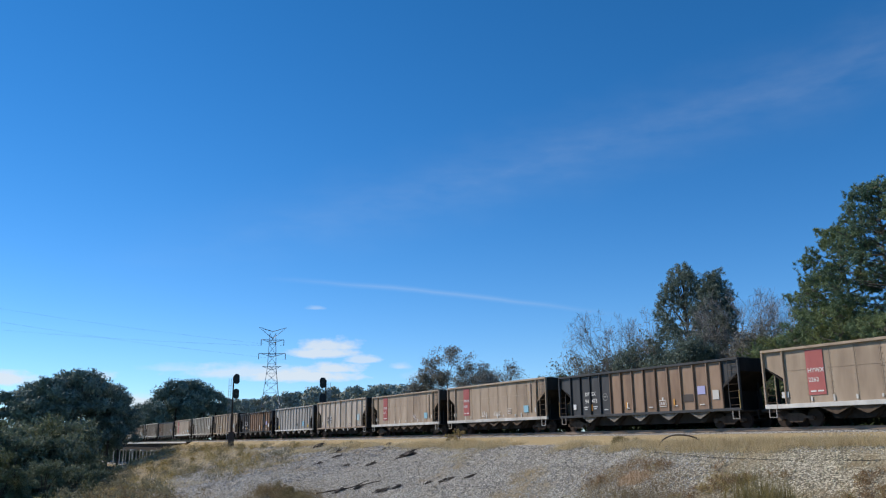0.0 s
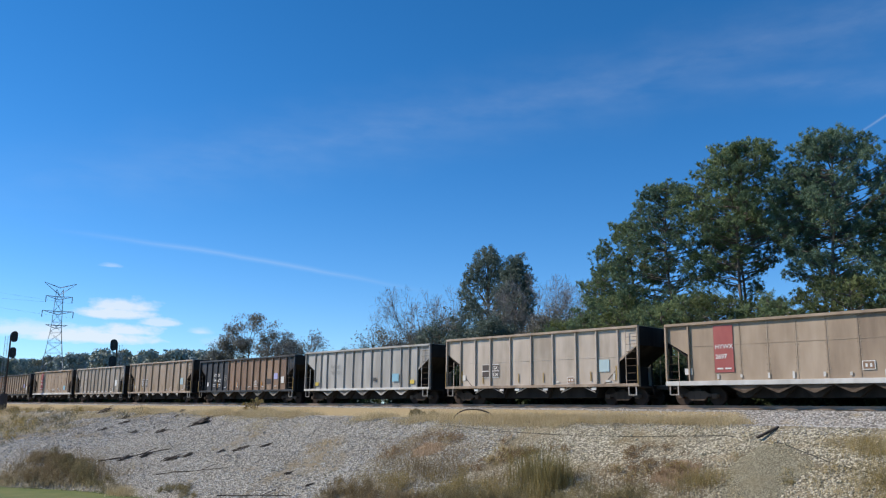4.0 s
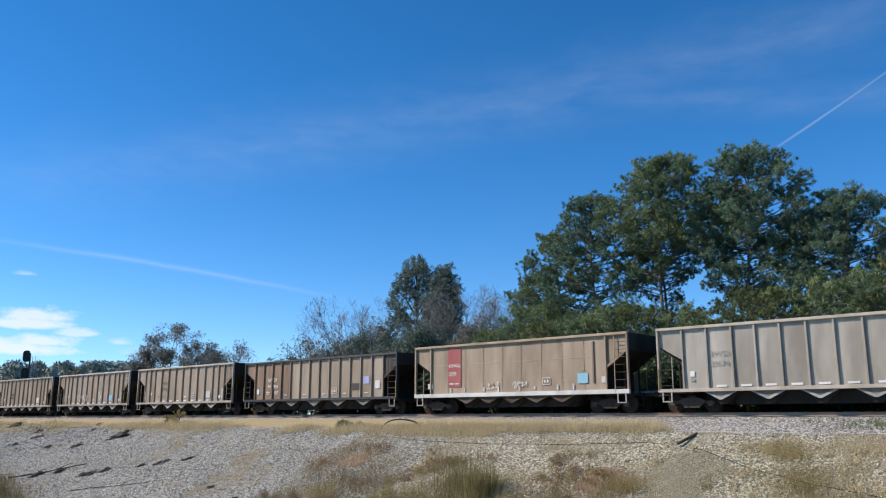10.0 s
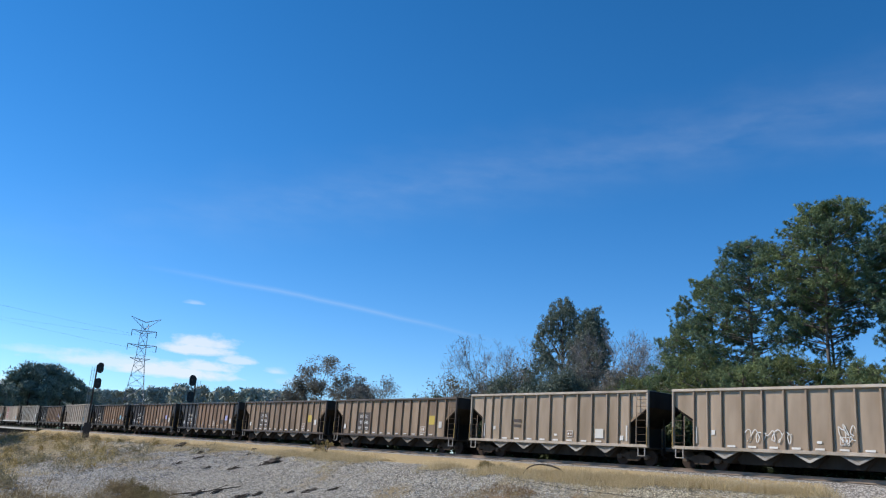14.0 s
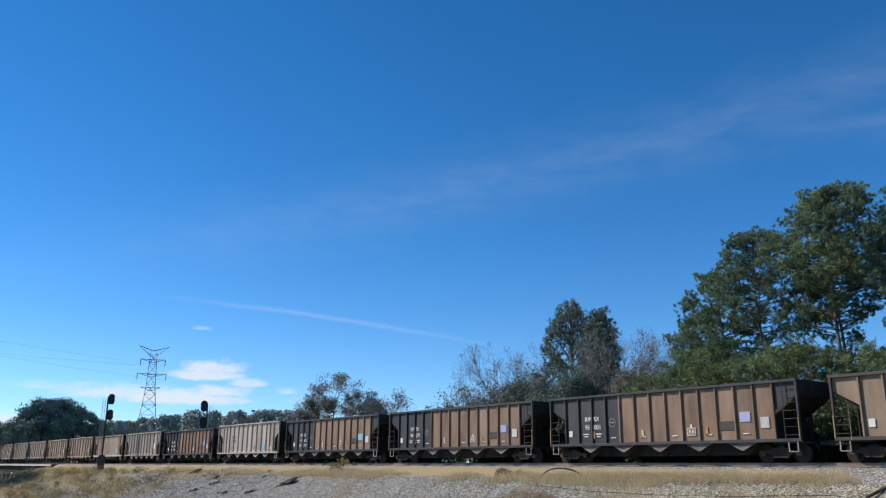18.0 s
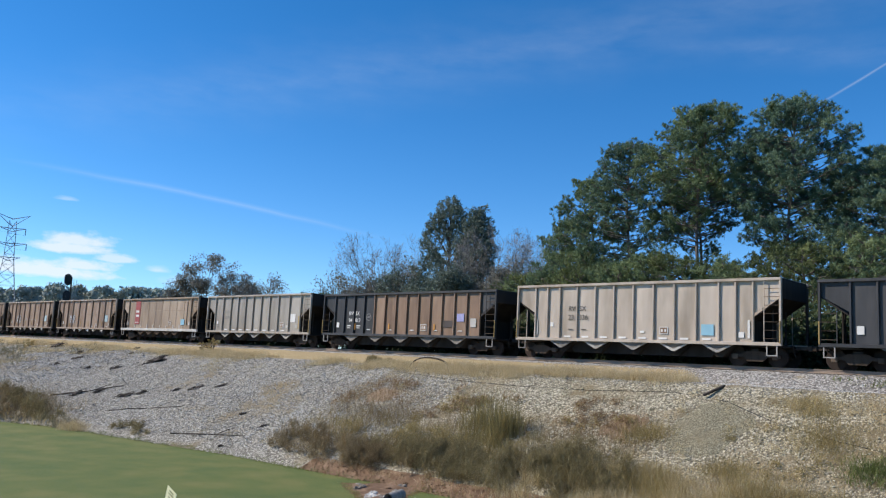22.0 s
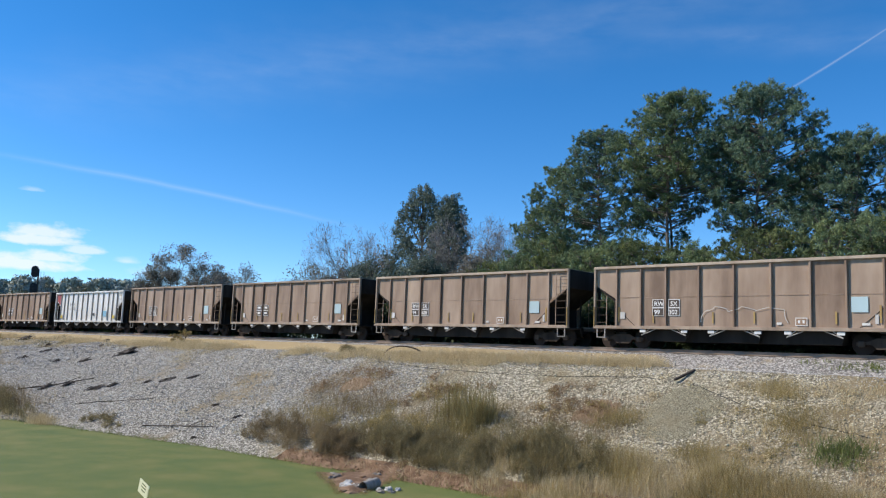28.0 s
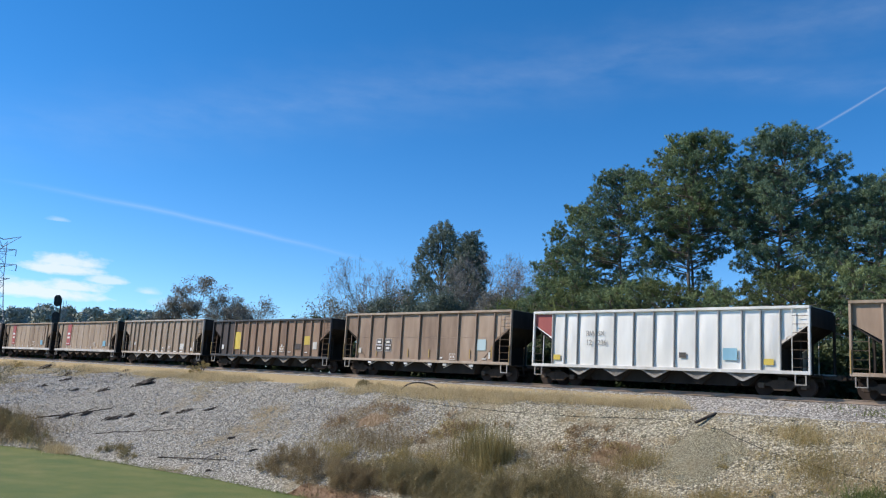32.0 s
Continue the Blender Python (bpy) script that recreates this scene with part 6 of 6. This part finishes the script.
brushwood(110, ragged(-53.8, 19.2, 4.2, 0.6, -0.2), 0.22, 0.42, 120, "thicket", "dense dark brown brush beside the lawn", 0.8, 0.36, 0.014, 1.1)
blades("brown_stalks", 150, ragged(-54.0, 19.9, 4.2, 0.9, -0.3), 0.7, 1.6, 0.22, 0.014, "brush", "tall brown stalks standing beside the lawn", "brush", 6, 0.13)
blades("brown_stalks", 260, ragged(-57, 18.8, 4.5, 1.2), 0.4, 1.1, 0.3, 0.015, "brush", "thin brown dead stalks standing in the brush", "brush", 9, 0.22)
def along(x0, x1, out):
    return lambda: (lambda x: (x, toe(x) + abs(rng.normal()) * out))(rng.uniform(x0, x1))


brushwood(170, along(-82, -52, 1.6), 0.35, 0.75, 130, "brush", "low tangled brown brush along the edge of the lawn", 0.6, 0.2, 0.035)
blades("dry_grass", 420, along(-84, -50, 1.3), 0.5, 1.1, 0.3, 0.02, "straw", "tall dry grass along the edge of the lawn", "grass", 9, 0.25)
blades("dry_grass", 130, round_(-48.0, 19.5, 1.3, 0.4), 0.4, 0.8, 0.25, 0.02, "straw", "dry grass at the edge of the lawn", "grass", 10, 0.3)
blades("olive_weeds", 130, ragged(-22.2, 25.9, 1.9, 1.2, 0.08), 0.4, 1.5, 0.3, 0.016, "spike", "tall olive weeds growing out of the stone bank", "weeds", 13, 0.13)
blades("olive_weeds", 110, ragged(-29.5, 25.2, 2.8, 1.2, 0.05), 0.4, 0.95, 0.3, 0.010, "weed", "tall olive weeds growing out of the stone bank", "weeds", 16, 0.18)
blades("olive_weeds", 90, ragged(-25.0, 25.0, 1.8, 1.0, 0.05), 0.4, 0.9, 0.3, 0.010, "weed", "olive weeds growing out of the stone bank", "weeds", 16, 0.2)
blades("russet_weeds", 420, round_(-31.0, 28.3, 3.6, 1.2), 0.15, 0.4, 0.3, 0.011, "russet", "thin russet weeds among the stones", "weeds", 12, 0.45)
blades("russet_weeds", 300, round_(-17.8, 27.6, 2.2, 1.5), 0.15, 0.4, 0.3, 0.011, "russet", "thin russet weeds among the stones", "weeds", 12, 0.45)
blades("olive_weeds", 130, round_(-16.0, 27.6, 0.9, 0.6), 0.25, 0.55, 0.25, 0.010, "weed", "low olive weeds among the stones", "weeds", 18, 0.3)
blades("olive_weeds", 110, round_(-12.3, 26.4, 0.7, 0.5), 0.25, 0.45, 0.25, 0.010, "weed", "low olive weeds among the stones", "weeds", 18, 0.3)
blades("olive_weeds", 220, round_(-9.8, 28.6, 1.2, 0.9), 0.25, 0.55, 0.25, 0.010, "weed", "low olive weeds among the stones", "weeds", 14, 0.35)
blades("green_weeds", 160, round_(-8.1, 27.4, 0.8, 0.6), 0.2, 0.45, 0.22, 0.022, "green", "bright green weeds among the stones", "weeds", 12, 0.5)
blades("olive_weeds", 160, round_(-11.0, 30.3, 0.9, 0.6), 0.2, 0.4, 0.25, 0.010, "weed", "low olive weeds among the stones", "weeds", 18, 0.3)
blades("green_weeds", 90, round_(-8.0, 34.0, 3.0, 0.4), 0.1, 0.3, 0.16, 0.04, "green", "green weeds growing between the ballast", "weeds", 8, 0.5)
blades("russet_weeds", 200, round_(-6.0, 26.5, 2.0, 1.5), 0.2, 0.45, 0.3, 0.011, "russet", "thin russet weeds among the stones", "weeds", 12, 0.4)
crest_bush = leafy(91, 1.1, "weed", 26, 0.16, 0.09, 3, 0.7, "crest_bush", "small olive bush at the top of the bank", "", 1.4, 0.02)
stand(crest_bush, -55.0, 32.2)
# ragged edge of the lawn
blades("lawn_edge", 2600, lambda: (lambda x: (x, toe(x) + rng.normal() * 0.15))(rng.uniform(-66, -14)), 0.05, 0.16, 0.06, 0.02, "green", "ragged uncut edge of the mown grass", "grass", 6, 0.5)


def clod(name, x, y, size, seed, material, label, category, stretch=(1, 1, 1), turn=0.0):
    """A lump of earth, rock or debris."""
    bm = bmesh.new()
    bmesh.ops.create_icosphere(bm, subdivisions=3, radius=1)
    for v in bm.verts:
        k = 1 + 0.55 * noise.noise(v.co * 1.6 + Vector((seed * 3.1, 0, 0))) + 0.25 * noise.noise(v.co * 4 + Vector((seed, 0, 0)))
        v.co = Vector((v.co.x * stretch[0], v.co.y * stretch[1], v.co.z * stretch[2])) * k * size
    ob = tagged(obj(name, bm, material), label, category)
    ob.matrix_basis = pose(x, y, land(x, y) + size * stretch[2] * 0.35, 0, 0, turn)
    return ob


M["fine_gravel"] = gravel("fine_olive_gravel", [(0.25, 0.215, 0.13), (0.40, 0.355, 0.23), (0.56, 0.51, 0.355)], 30.0, (0.30, 0.25, 0.15), 0.56)
M["bare_earth"] = mat("bare_brown_earth", [(0.14, 0.092, 0.055), (0.23, 0.16, 0.10), (0.34, 0.255, 0.17)], 1.4, 0.95, bump=0.05, fine=14)


def spill(name, x, y, rx, ry, rise, material, label, category, seed):
    """A low heap spread over the slope, with a ragged rim that sinks into the stones."""
    verts, faces, n, m = [], [], 28, 8
    for i in range(n):
        a = 2 * math.pi * i / n
        rim = 1 + 0.3 * noise.noise((math.cos(a) * 1.8, math.sin(a) * 1.8, seed))
        for j in range(m):
            r = (j + 0.05) / (m - 1) * rim
            px, py = x + rx * r * math.cos(a), y + ry * r * math.sin(a)
            verts.append((px, py, land(px, py) + rise * (1 - (j / (m - 1)) ** 2) - 0.03 + 0.03 * noise.noise((px * 3, py * 3, seed))))
    for i in range(n):
        for j in range(m - 1):
            a, b = i * m + j, (i + 1) % n * m + j
            faces.append((a, a + 1, b + 1, b))
    return tagged(raw(name, verts, faces, material, smooth=True), label, category)


spill("gravel_fan", -13.9, 28.5, 1.5, 1.9, 0.13, M["fine_gravel"], "smooth fan of fine olive gravel washed down the bank", "gravel", 2)
spill("earth_patch", -17.2, 28.0, 1.1, 1.0, 0.10, M["bare_earth"], "bare reddish brown earth between the stones", "earth", 5)
spill("earth_patch", -31.3, 28.2, 1.4, 0.9, 0.09, M["bare_earth"], "bare reddish brown earth between the stones", "earth", 8)
M["rotten"] = mat("dark_rotten_wood", [(0.035, 0.028, 0.022), (0.10, 0.08, 0.065)], 2.0, 0.95, bump=0.02, fine=20)


def debris(x, y, size, seed, turn):
    """A drift of broken sticks and dark earth caught on the slope."""
    r = random.Random(seed)
    heap = tagged(new("debris_heap"), "dark drift of broken sticks and earth on the bank", "debris")
    bm = bmesh.new()
    bmesh.ops.create_icosphere(bm, subdivisions=3, radius=1)
    for v in bm.verts:
        k = 1 + 0.8 * noise.noise(v.co * 1.7 + Vector((seed * 3.1, 0, 0))) + 0.45 * noise.noise(v.co * 4.5 + Vector((seed, 0, 0)))
        v.co = Vector((v.co.x * 1.0, v.co.y * 0.5, v.co.z * 0.2)) * k * size
    part("earth_lump", bm, M["rotten"], heap)
    for k in range(9):
        a, l = r.uniform(-1.0, 1.0), size * r.uniform(0.4, 1.25)
        p = Vector((r.uniform(-1, 1) * size, r.uniform(-0.5, 0.5) * size, r.uniform(0.02, 0.25) * size))
        d = Vector((math.cos(a), math.sin(a), r.uniform(-0.2, 0.3))) * l
        part("stick", bough(bmesh.new(), [p - d * 0.5, p + Vector((0, 0, 0.04)), p + d * 0.5], r.uniform(0.012, 0.035), 0.008, 5), M["rotten"], heap)
    heap.matrix_basis = pose(x, y, land(x, y) + size * 0.05, 22, 0, 0) @ pose(0, 0, 0, 0, 0, turn)
    return heap


for k, (x, y, s, turn) in enumerate(((-80.9, 30.6, 0.75, 35), (-69.6, 33.2, 0.35, 70), (-56.8, 28.6, 0.62, 40), (-58.4, 26.4, 0.32, 25), (-60.7, 25.4, 0.20, 30), (-75.0, 32.6, 0.2, 60), (-50.3, 23.6, 0.34, 15), (-49.6, 24.4, 0.24, 60), (-46.2, 26.1, 0.30, 35), (-44.6, 26.9, 0.24, 35), (-47.5, 25.5, 0.2, 30), (-54.2, 22.2, 0.36, 62), (-53.2, 23.2, 0.28, 62), (-65.2, 24.8, 0.28, 20), (-67.2, 27.2, 0.3, 50), (-70.5, 28.5, 0.34, 55), (-35.9, 21.9, 0.11, 10), (-38.4, 24.6, 0.14, 20), (-35.6, 24.1, 0.17, 20), (-63.4, 29.8, 0.22, 50))):
    debris(x, y, s * 1.3, k, turn + 30)


def fallen_branch(pts, r, label):
    """A dead branch that lies along the ground through the points."""
    bm = bmesh.new()
    way = [Vector(p) for p in pts]
    line = [way[0].lerp(way[-1], u) for u in np.linspace(0, 1, 9)]
    bough(bm, [Vector((p.x, p.y + 0.12 * math.sin(q * 1.9), land(p.x, p.y) + 0.05)) for q, p in enumerate(line)], r, r * 0.4, 5)
    for q in (5,):
        p = line[q]
        z = land(p.x, p.y) + 0.05
        bough(bm, [Vector((p.x, p.y + 0.12 * math.sin(q * 1.9), z)), Vector((p.x + 0.5, p.y + 0.45, z + 0.3)), Vector((p.x + 1.0, p.y + 0.6, z + 0.42))], r * 0.5, r * 0.2, 4)
    return tagged(obj("fallen_branch", bm, M["rotten"]), label, "branch")


fallen_branch([(-48.6, 21.9, 0), (-43.6, 24.0, 0)], 0.03, "thin dead branch lying on the grey stones")
fallen_branch([(-40.4, 21.6, 0), (-35.6, 23.0, 0)], 0.04, "thin dead branch at the foot of the stone bank")
fallen_branch([(-55.5, 21.0, 0), (-52.4, 24.4, 0)], 0.06, "dark dead branch leaning up the stone bank")
old_tie = tagged(obj("old_tie", box(bmesh.new(), -0.6, 0.6, -0.05, 0.05, -0.045, 0.045, 0.012), M["rotten"]), "piece of a discarded dark wooden tie on the stones", "railway tie")
old_tie.matrix_basis = pose(-14.8, 30.75, land(-14.8, 30.75) + 0.10, 20, 0, 0) @ pose(0, 0, 0, 0, 0, 74)
arch = bmesh.new()
bough(arch, [Vector((1.15 * math.cos(a), 0.1 * math.sin(3 * a), 0.5 * math.sin(a))) for a in np.linspace(-0.1, math.pi + 0.1, 12)], 0.05, 0.03, 6)
arch = tagged(obj("bent_branch", arch, M["rotten"]), "bent dead branch arching over the dry grass", "branch")
arch.matrix_basis = pose(-31.6, 31.7, land(-31.6, 31.7), 0, 0, 20)
cable_pts = [(-33.0, 30.6), (-28.0, 30.2), (-24, 30.0), (-20.5, 30.3), (-16.5, 30.6), (-14.0, 30.2), (-11.8, 29.2), (-9.6, 28.6), (-7.5, 28.2)]
bm = bmesh.new()
bough(bm, [Vector((x, y, land(x, y) + 0.02)) for x, y in cable_pts], 0.012, 0.012, 5)
tagged(obj("old_cable", bm, M["black"]), "loose black cable lying along the stone bank", "cable")

# ---- the green: flag, drain, path ----
sign = tagged(new("lawn_sign"), "small pale yellow lawn sign on a thin stake in the grass", "sign")
FX, FY = -17.9, 9.75
sign.matrix_basis = pose(FX, FY, land(FX, FY), 0, 0, 4)
M["polegrey"] = mat("weathered_stake", [(0.12, 0.14, 0.06), (0.18, 0.20, 0.09)], 3.0, 0.8)
M["signface"] = mat("pale_yellow_board", [(0.74, 0.72, 0.46), (0.84, 0.82, 0.58)], 3.0, 0.7, fine=30)
part("stake", tube(bmesh.new(), (0, 0, -0.1), (0, 0, 1.4), 0.005, 0.005, 8), M["polegrey"], sign)
board = part("board", box(bmesh.new(), -0.21, 0.21, -0.008, 0.008, -0.17, 0.17, 0.004), M["signface"], sign)
board.matrix_basis = pose(0, -0.02, 1.55, 6, 22, 0)
for k, (w, z) in enumerate(((0.19, 0.10), (0.22, 0.03), (0.16, -0.05))):
    bar = part("print_bar", box(bmesh.new(), -w / 2, w / 2, -0.002, 0.002, -0.014, 0.014), M["polegrey"], board)
    bar.location = (0.0, -0.0105, z)

CX, CY = -21.5, 19.9
pipe = tagged(new("drain_pipe"), "grey concrete drain pipe, open-ended, at the lawn edge", "pipe")
bm = bmesh.new()
for r, flip in ((0.185, False), (0.15, True)):
    ring = [[bm.verts.new((r * math.cos(a), y, r * math.sin(a))) for a in np.linspace(0, 2 * math.pi, 16, endpoint=False)] for y in (0, 0.9)]
    for i in range(16):
        j = (i + 1) % 16
        q = (ring[0][i], ring[0][j], ring[1][j], ring[1][i])
        bm.faces.new(q[::-1] if flip else q)
M["pipe_concrete"] = mat("weathered_pipe_concrete", [(0.20, 0.19, 0.17), (0.32, 0.305, 0.28), (0.44, 0.42, 0.39)], 4.0, 0.9, bump=0.02, fine=25)
part("pipe_wall", bm, M["pipe_concrete"], pipe)
# black disc set inside the pipe to paint in the dark of its mouth
part("pipe_end", tube(bmesh.new(), (0, 0.6, 0), (0, 0.62, 0), 0.17, 0.17, 16), M["near_black"], pipe)
pipe.matrix_basis = pose(CX, CY, land(CX, CY) + 0.10, 3, 0, 16)
M["drain_rock"] = mat("dull_broken_rock", [(0.12, 0.10, 0.08), (0.24, 0.21, 0.175), (0.40, 0.36, 0.31)], 5.0, 0.95, bump=0.03, fine=18)
M["pale_rock"] = mat("pale_broken_rock", [(0.34, 0.33, 0.31), (0.52, 0.51, 0.48), (0.68, 0.67, 0.64)], 5.0, 0.95, bump=0.03, fine=18)
for k, (dx, dy, s) in enumerate(((-0.75, -0.05, 0.16), (-1.0, 0.2, 0.14), (-1.25, 0.42, 0.17), (-0.95, -0.15, 0.1), (-1.5, 0.7, 0.13), (-0.7, 0.3, 0.13), (-1.2, 0.1, 0.1), (0.5, 0.75, 0.14), (0.75, 0.95, 0.12), (0.3, 0.5, 0.1))):
    clod("drain_stone", CX + dx, CY + dy, s, k + 50, M["pale_rock"], "pale broken stone beside the drain pipe", "stone", (1.25, 0.9, 0.6), k * 40)
for k, (dx, dy, s) in enumerate(((-0.62, 0.1, 0.15), (-0.9, 0.35, 0.12), (-0.45, -0.2, 0.09), (0.65, 0.2, 0.16), (0.95, 0.45, 0.11), (-1.2, 0.55, 0.1), (0.35, -0.25, 0.07), (-0.75, 0.5, 0.1))):
    clod("drain_stone", CX + dx, CY + dy, s, k + 20, M["drain_rock"], "dull broken stone beside the drain pipe", "stone", (1.25, 0.9, 0.55), k * 50)

# clay washed down from the bank to the drain
verts, faces = [], []
for i in range(25):
    u = i / 24
    mx, my, half = -24.2 + 3.0 * u, 22.3 - 3.3 * u, 1.35 * (1 - u) ** 1.3 + 0.42 * math.sqrt(max(0.0, 1 - u ** 6))
    for j in range(9):
        s = j / 4 - 1
        k = half * (1 + 0.45 * noise.noise((i * 0.55, j // 8 * 3.0, 6))) * s
        x, y = mx + 0.73 * k, my + 0.68 * k
        verts.append((x, y, land(x, y) + 0.03 * (1 - abs(s)) + 0.006 + 0.22 * (1 - abs(s)) * abs(noise.noise((x * 2.1, y * 2.1, 1)))))
for i in range(24):
    for j in range(8):
        a = i * 9 + j
        faces.append((a, a + 1, a + 10, a + 9))
tagged(raw("clay_wash", verts, faces, M["clay"], smooth=True), "bare reddish clay washed out round the drain pipe", "ground", kind="structure")
rng = np.random.default_rng(15)
blades("wash_edge", 700, lambda: (lambda u, s: (-24.2 + 3.0 * u + 0.73 * s * (1.35 * (1 - u) ** 1.3 + 0.42), 22.3 - 3.3 * u + 0.68 * s * (1.35 * (1 - u) ** 1.3 + 0.42)))(rng.random(), rng.choice((-1, 1)) * rng.uniform(0.85, 1.1)), 0.05, 0.2, 0.08, 0.012, "weed", "ragged grass along the washed-out clay", "grass", 7, 0.5)
for k in range(16):
    u, s = rng.random(), rng.uniform(-0.8, 0.8)
    half = 1.35 * (1 - u) ** 1.3 + 0.42
    clod("clay_lump", -24.2 + 3.0 * u + 0.73 * s * half, 22.3 - 3.3 * u + 0.68 * s * half, rng.uniform(0.06, 0.15), k + 80, M["clay"] if k % 3 else M["drain_rock"], "lump of reddish clay in the washed-out ditch", "earth", (1.3, 0.9, 0.6), k * 47.0)

stones(900, -29.5, -19, 0.0, 0.08, 0.02, 0.055, "crumbled reddish clay along the edge of the lawn", "clay")

# a worn gravel path at the edge of the green
verts, faces = [], []
for i in range(31):
    x = -37 + i * 0.55
    for j in range(9):
        y = 5.8 + j * 0.46 + (0.3 * noise.noise((x * 0.7, j, 4)) if j in (0, 8) else 0)
        verts.append((x, y, land(x, y) + 0.012))
for i in range(30):
    for j in range(8):
        a = i * 9 + j
        faces.append((a, a + 9, a + 10, a + 1))
M["path"] = gravel("worn_path", [(0.15, 0.13, 0.10), (0.27, 0.24, 0.195), (0.44, 0.40, 0.34)], 15.0, (0.19, 0.145, 0.095), 0.47)
tagged(raw("gravel_path", verts, faces, M["path"], smooth=True), "worn pale gravel path beside the mown green", "path", kind="structure")


def motions():
    """Every car rolls along the track towards +x."""
    for car, s in CARS:
        walk(car, [(t, pose(gone - s, TRACK_Y, RAIL_Z)) for t, gone in ROLL])


motions()
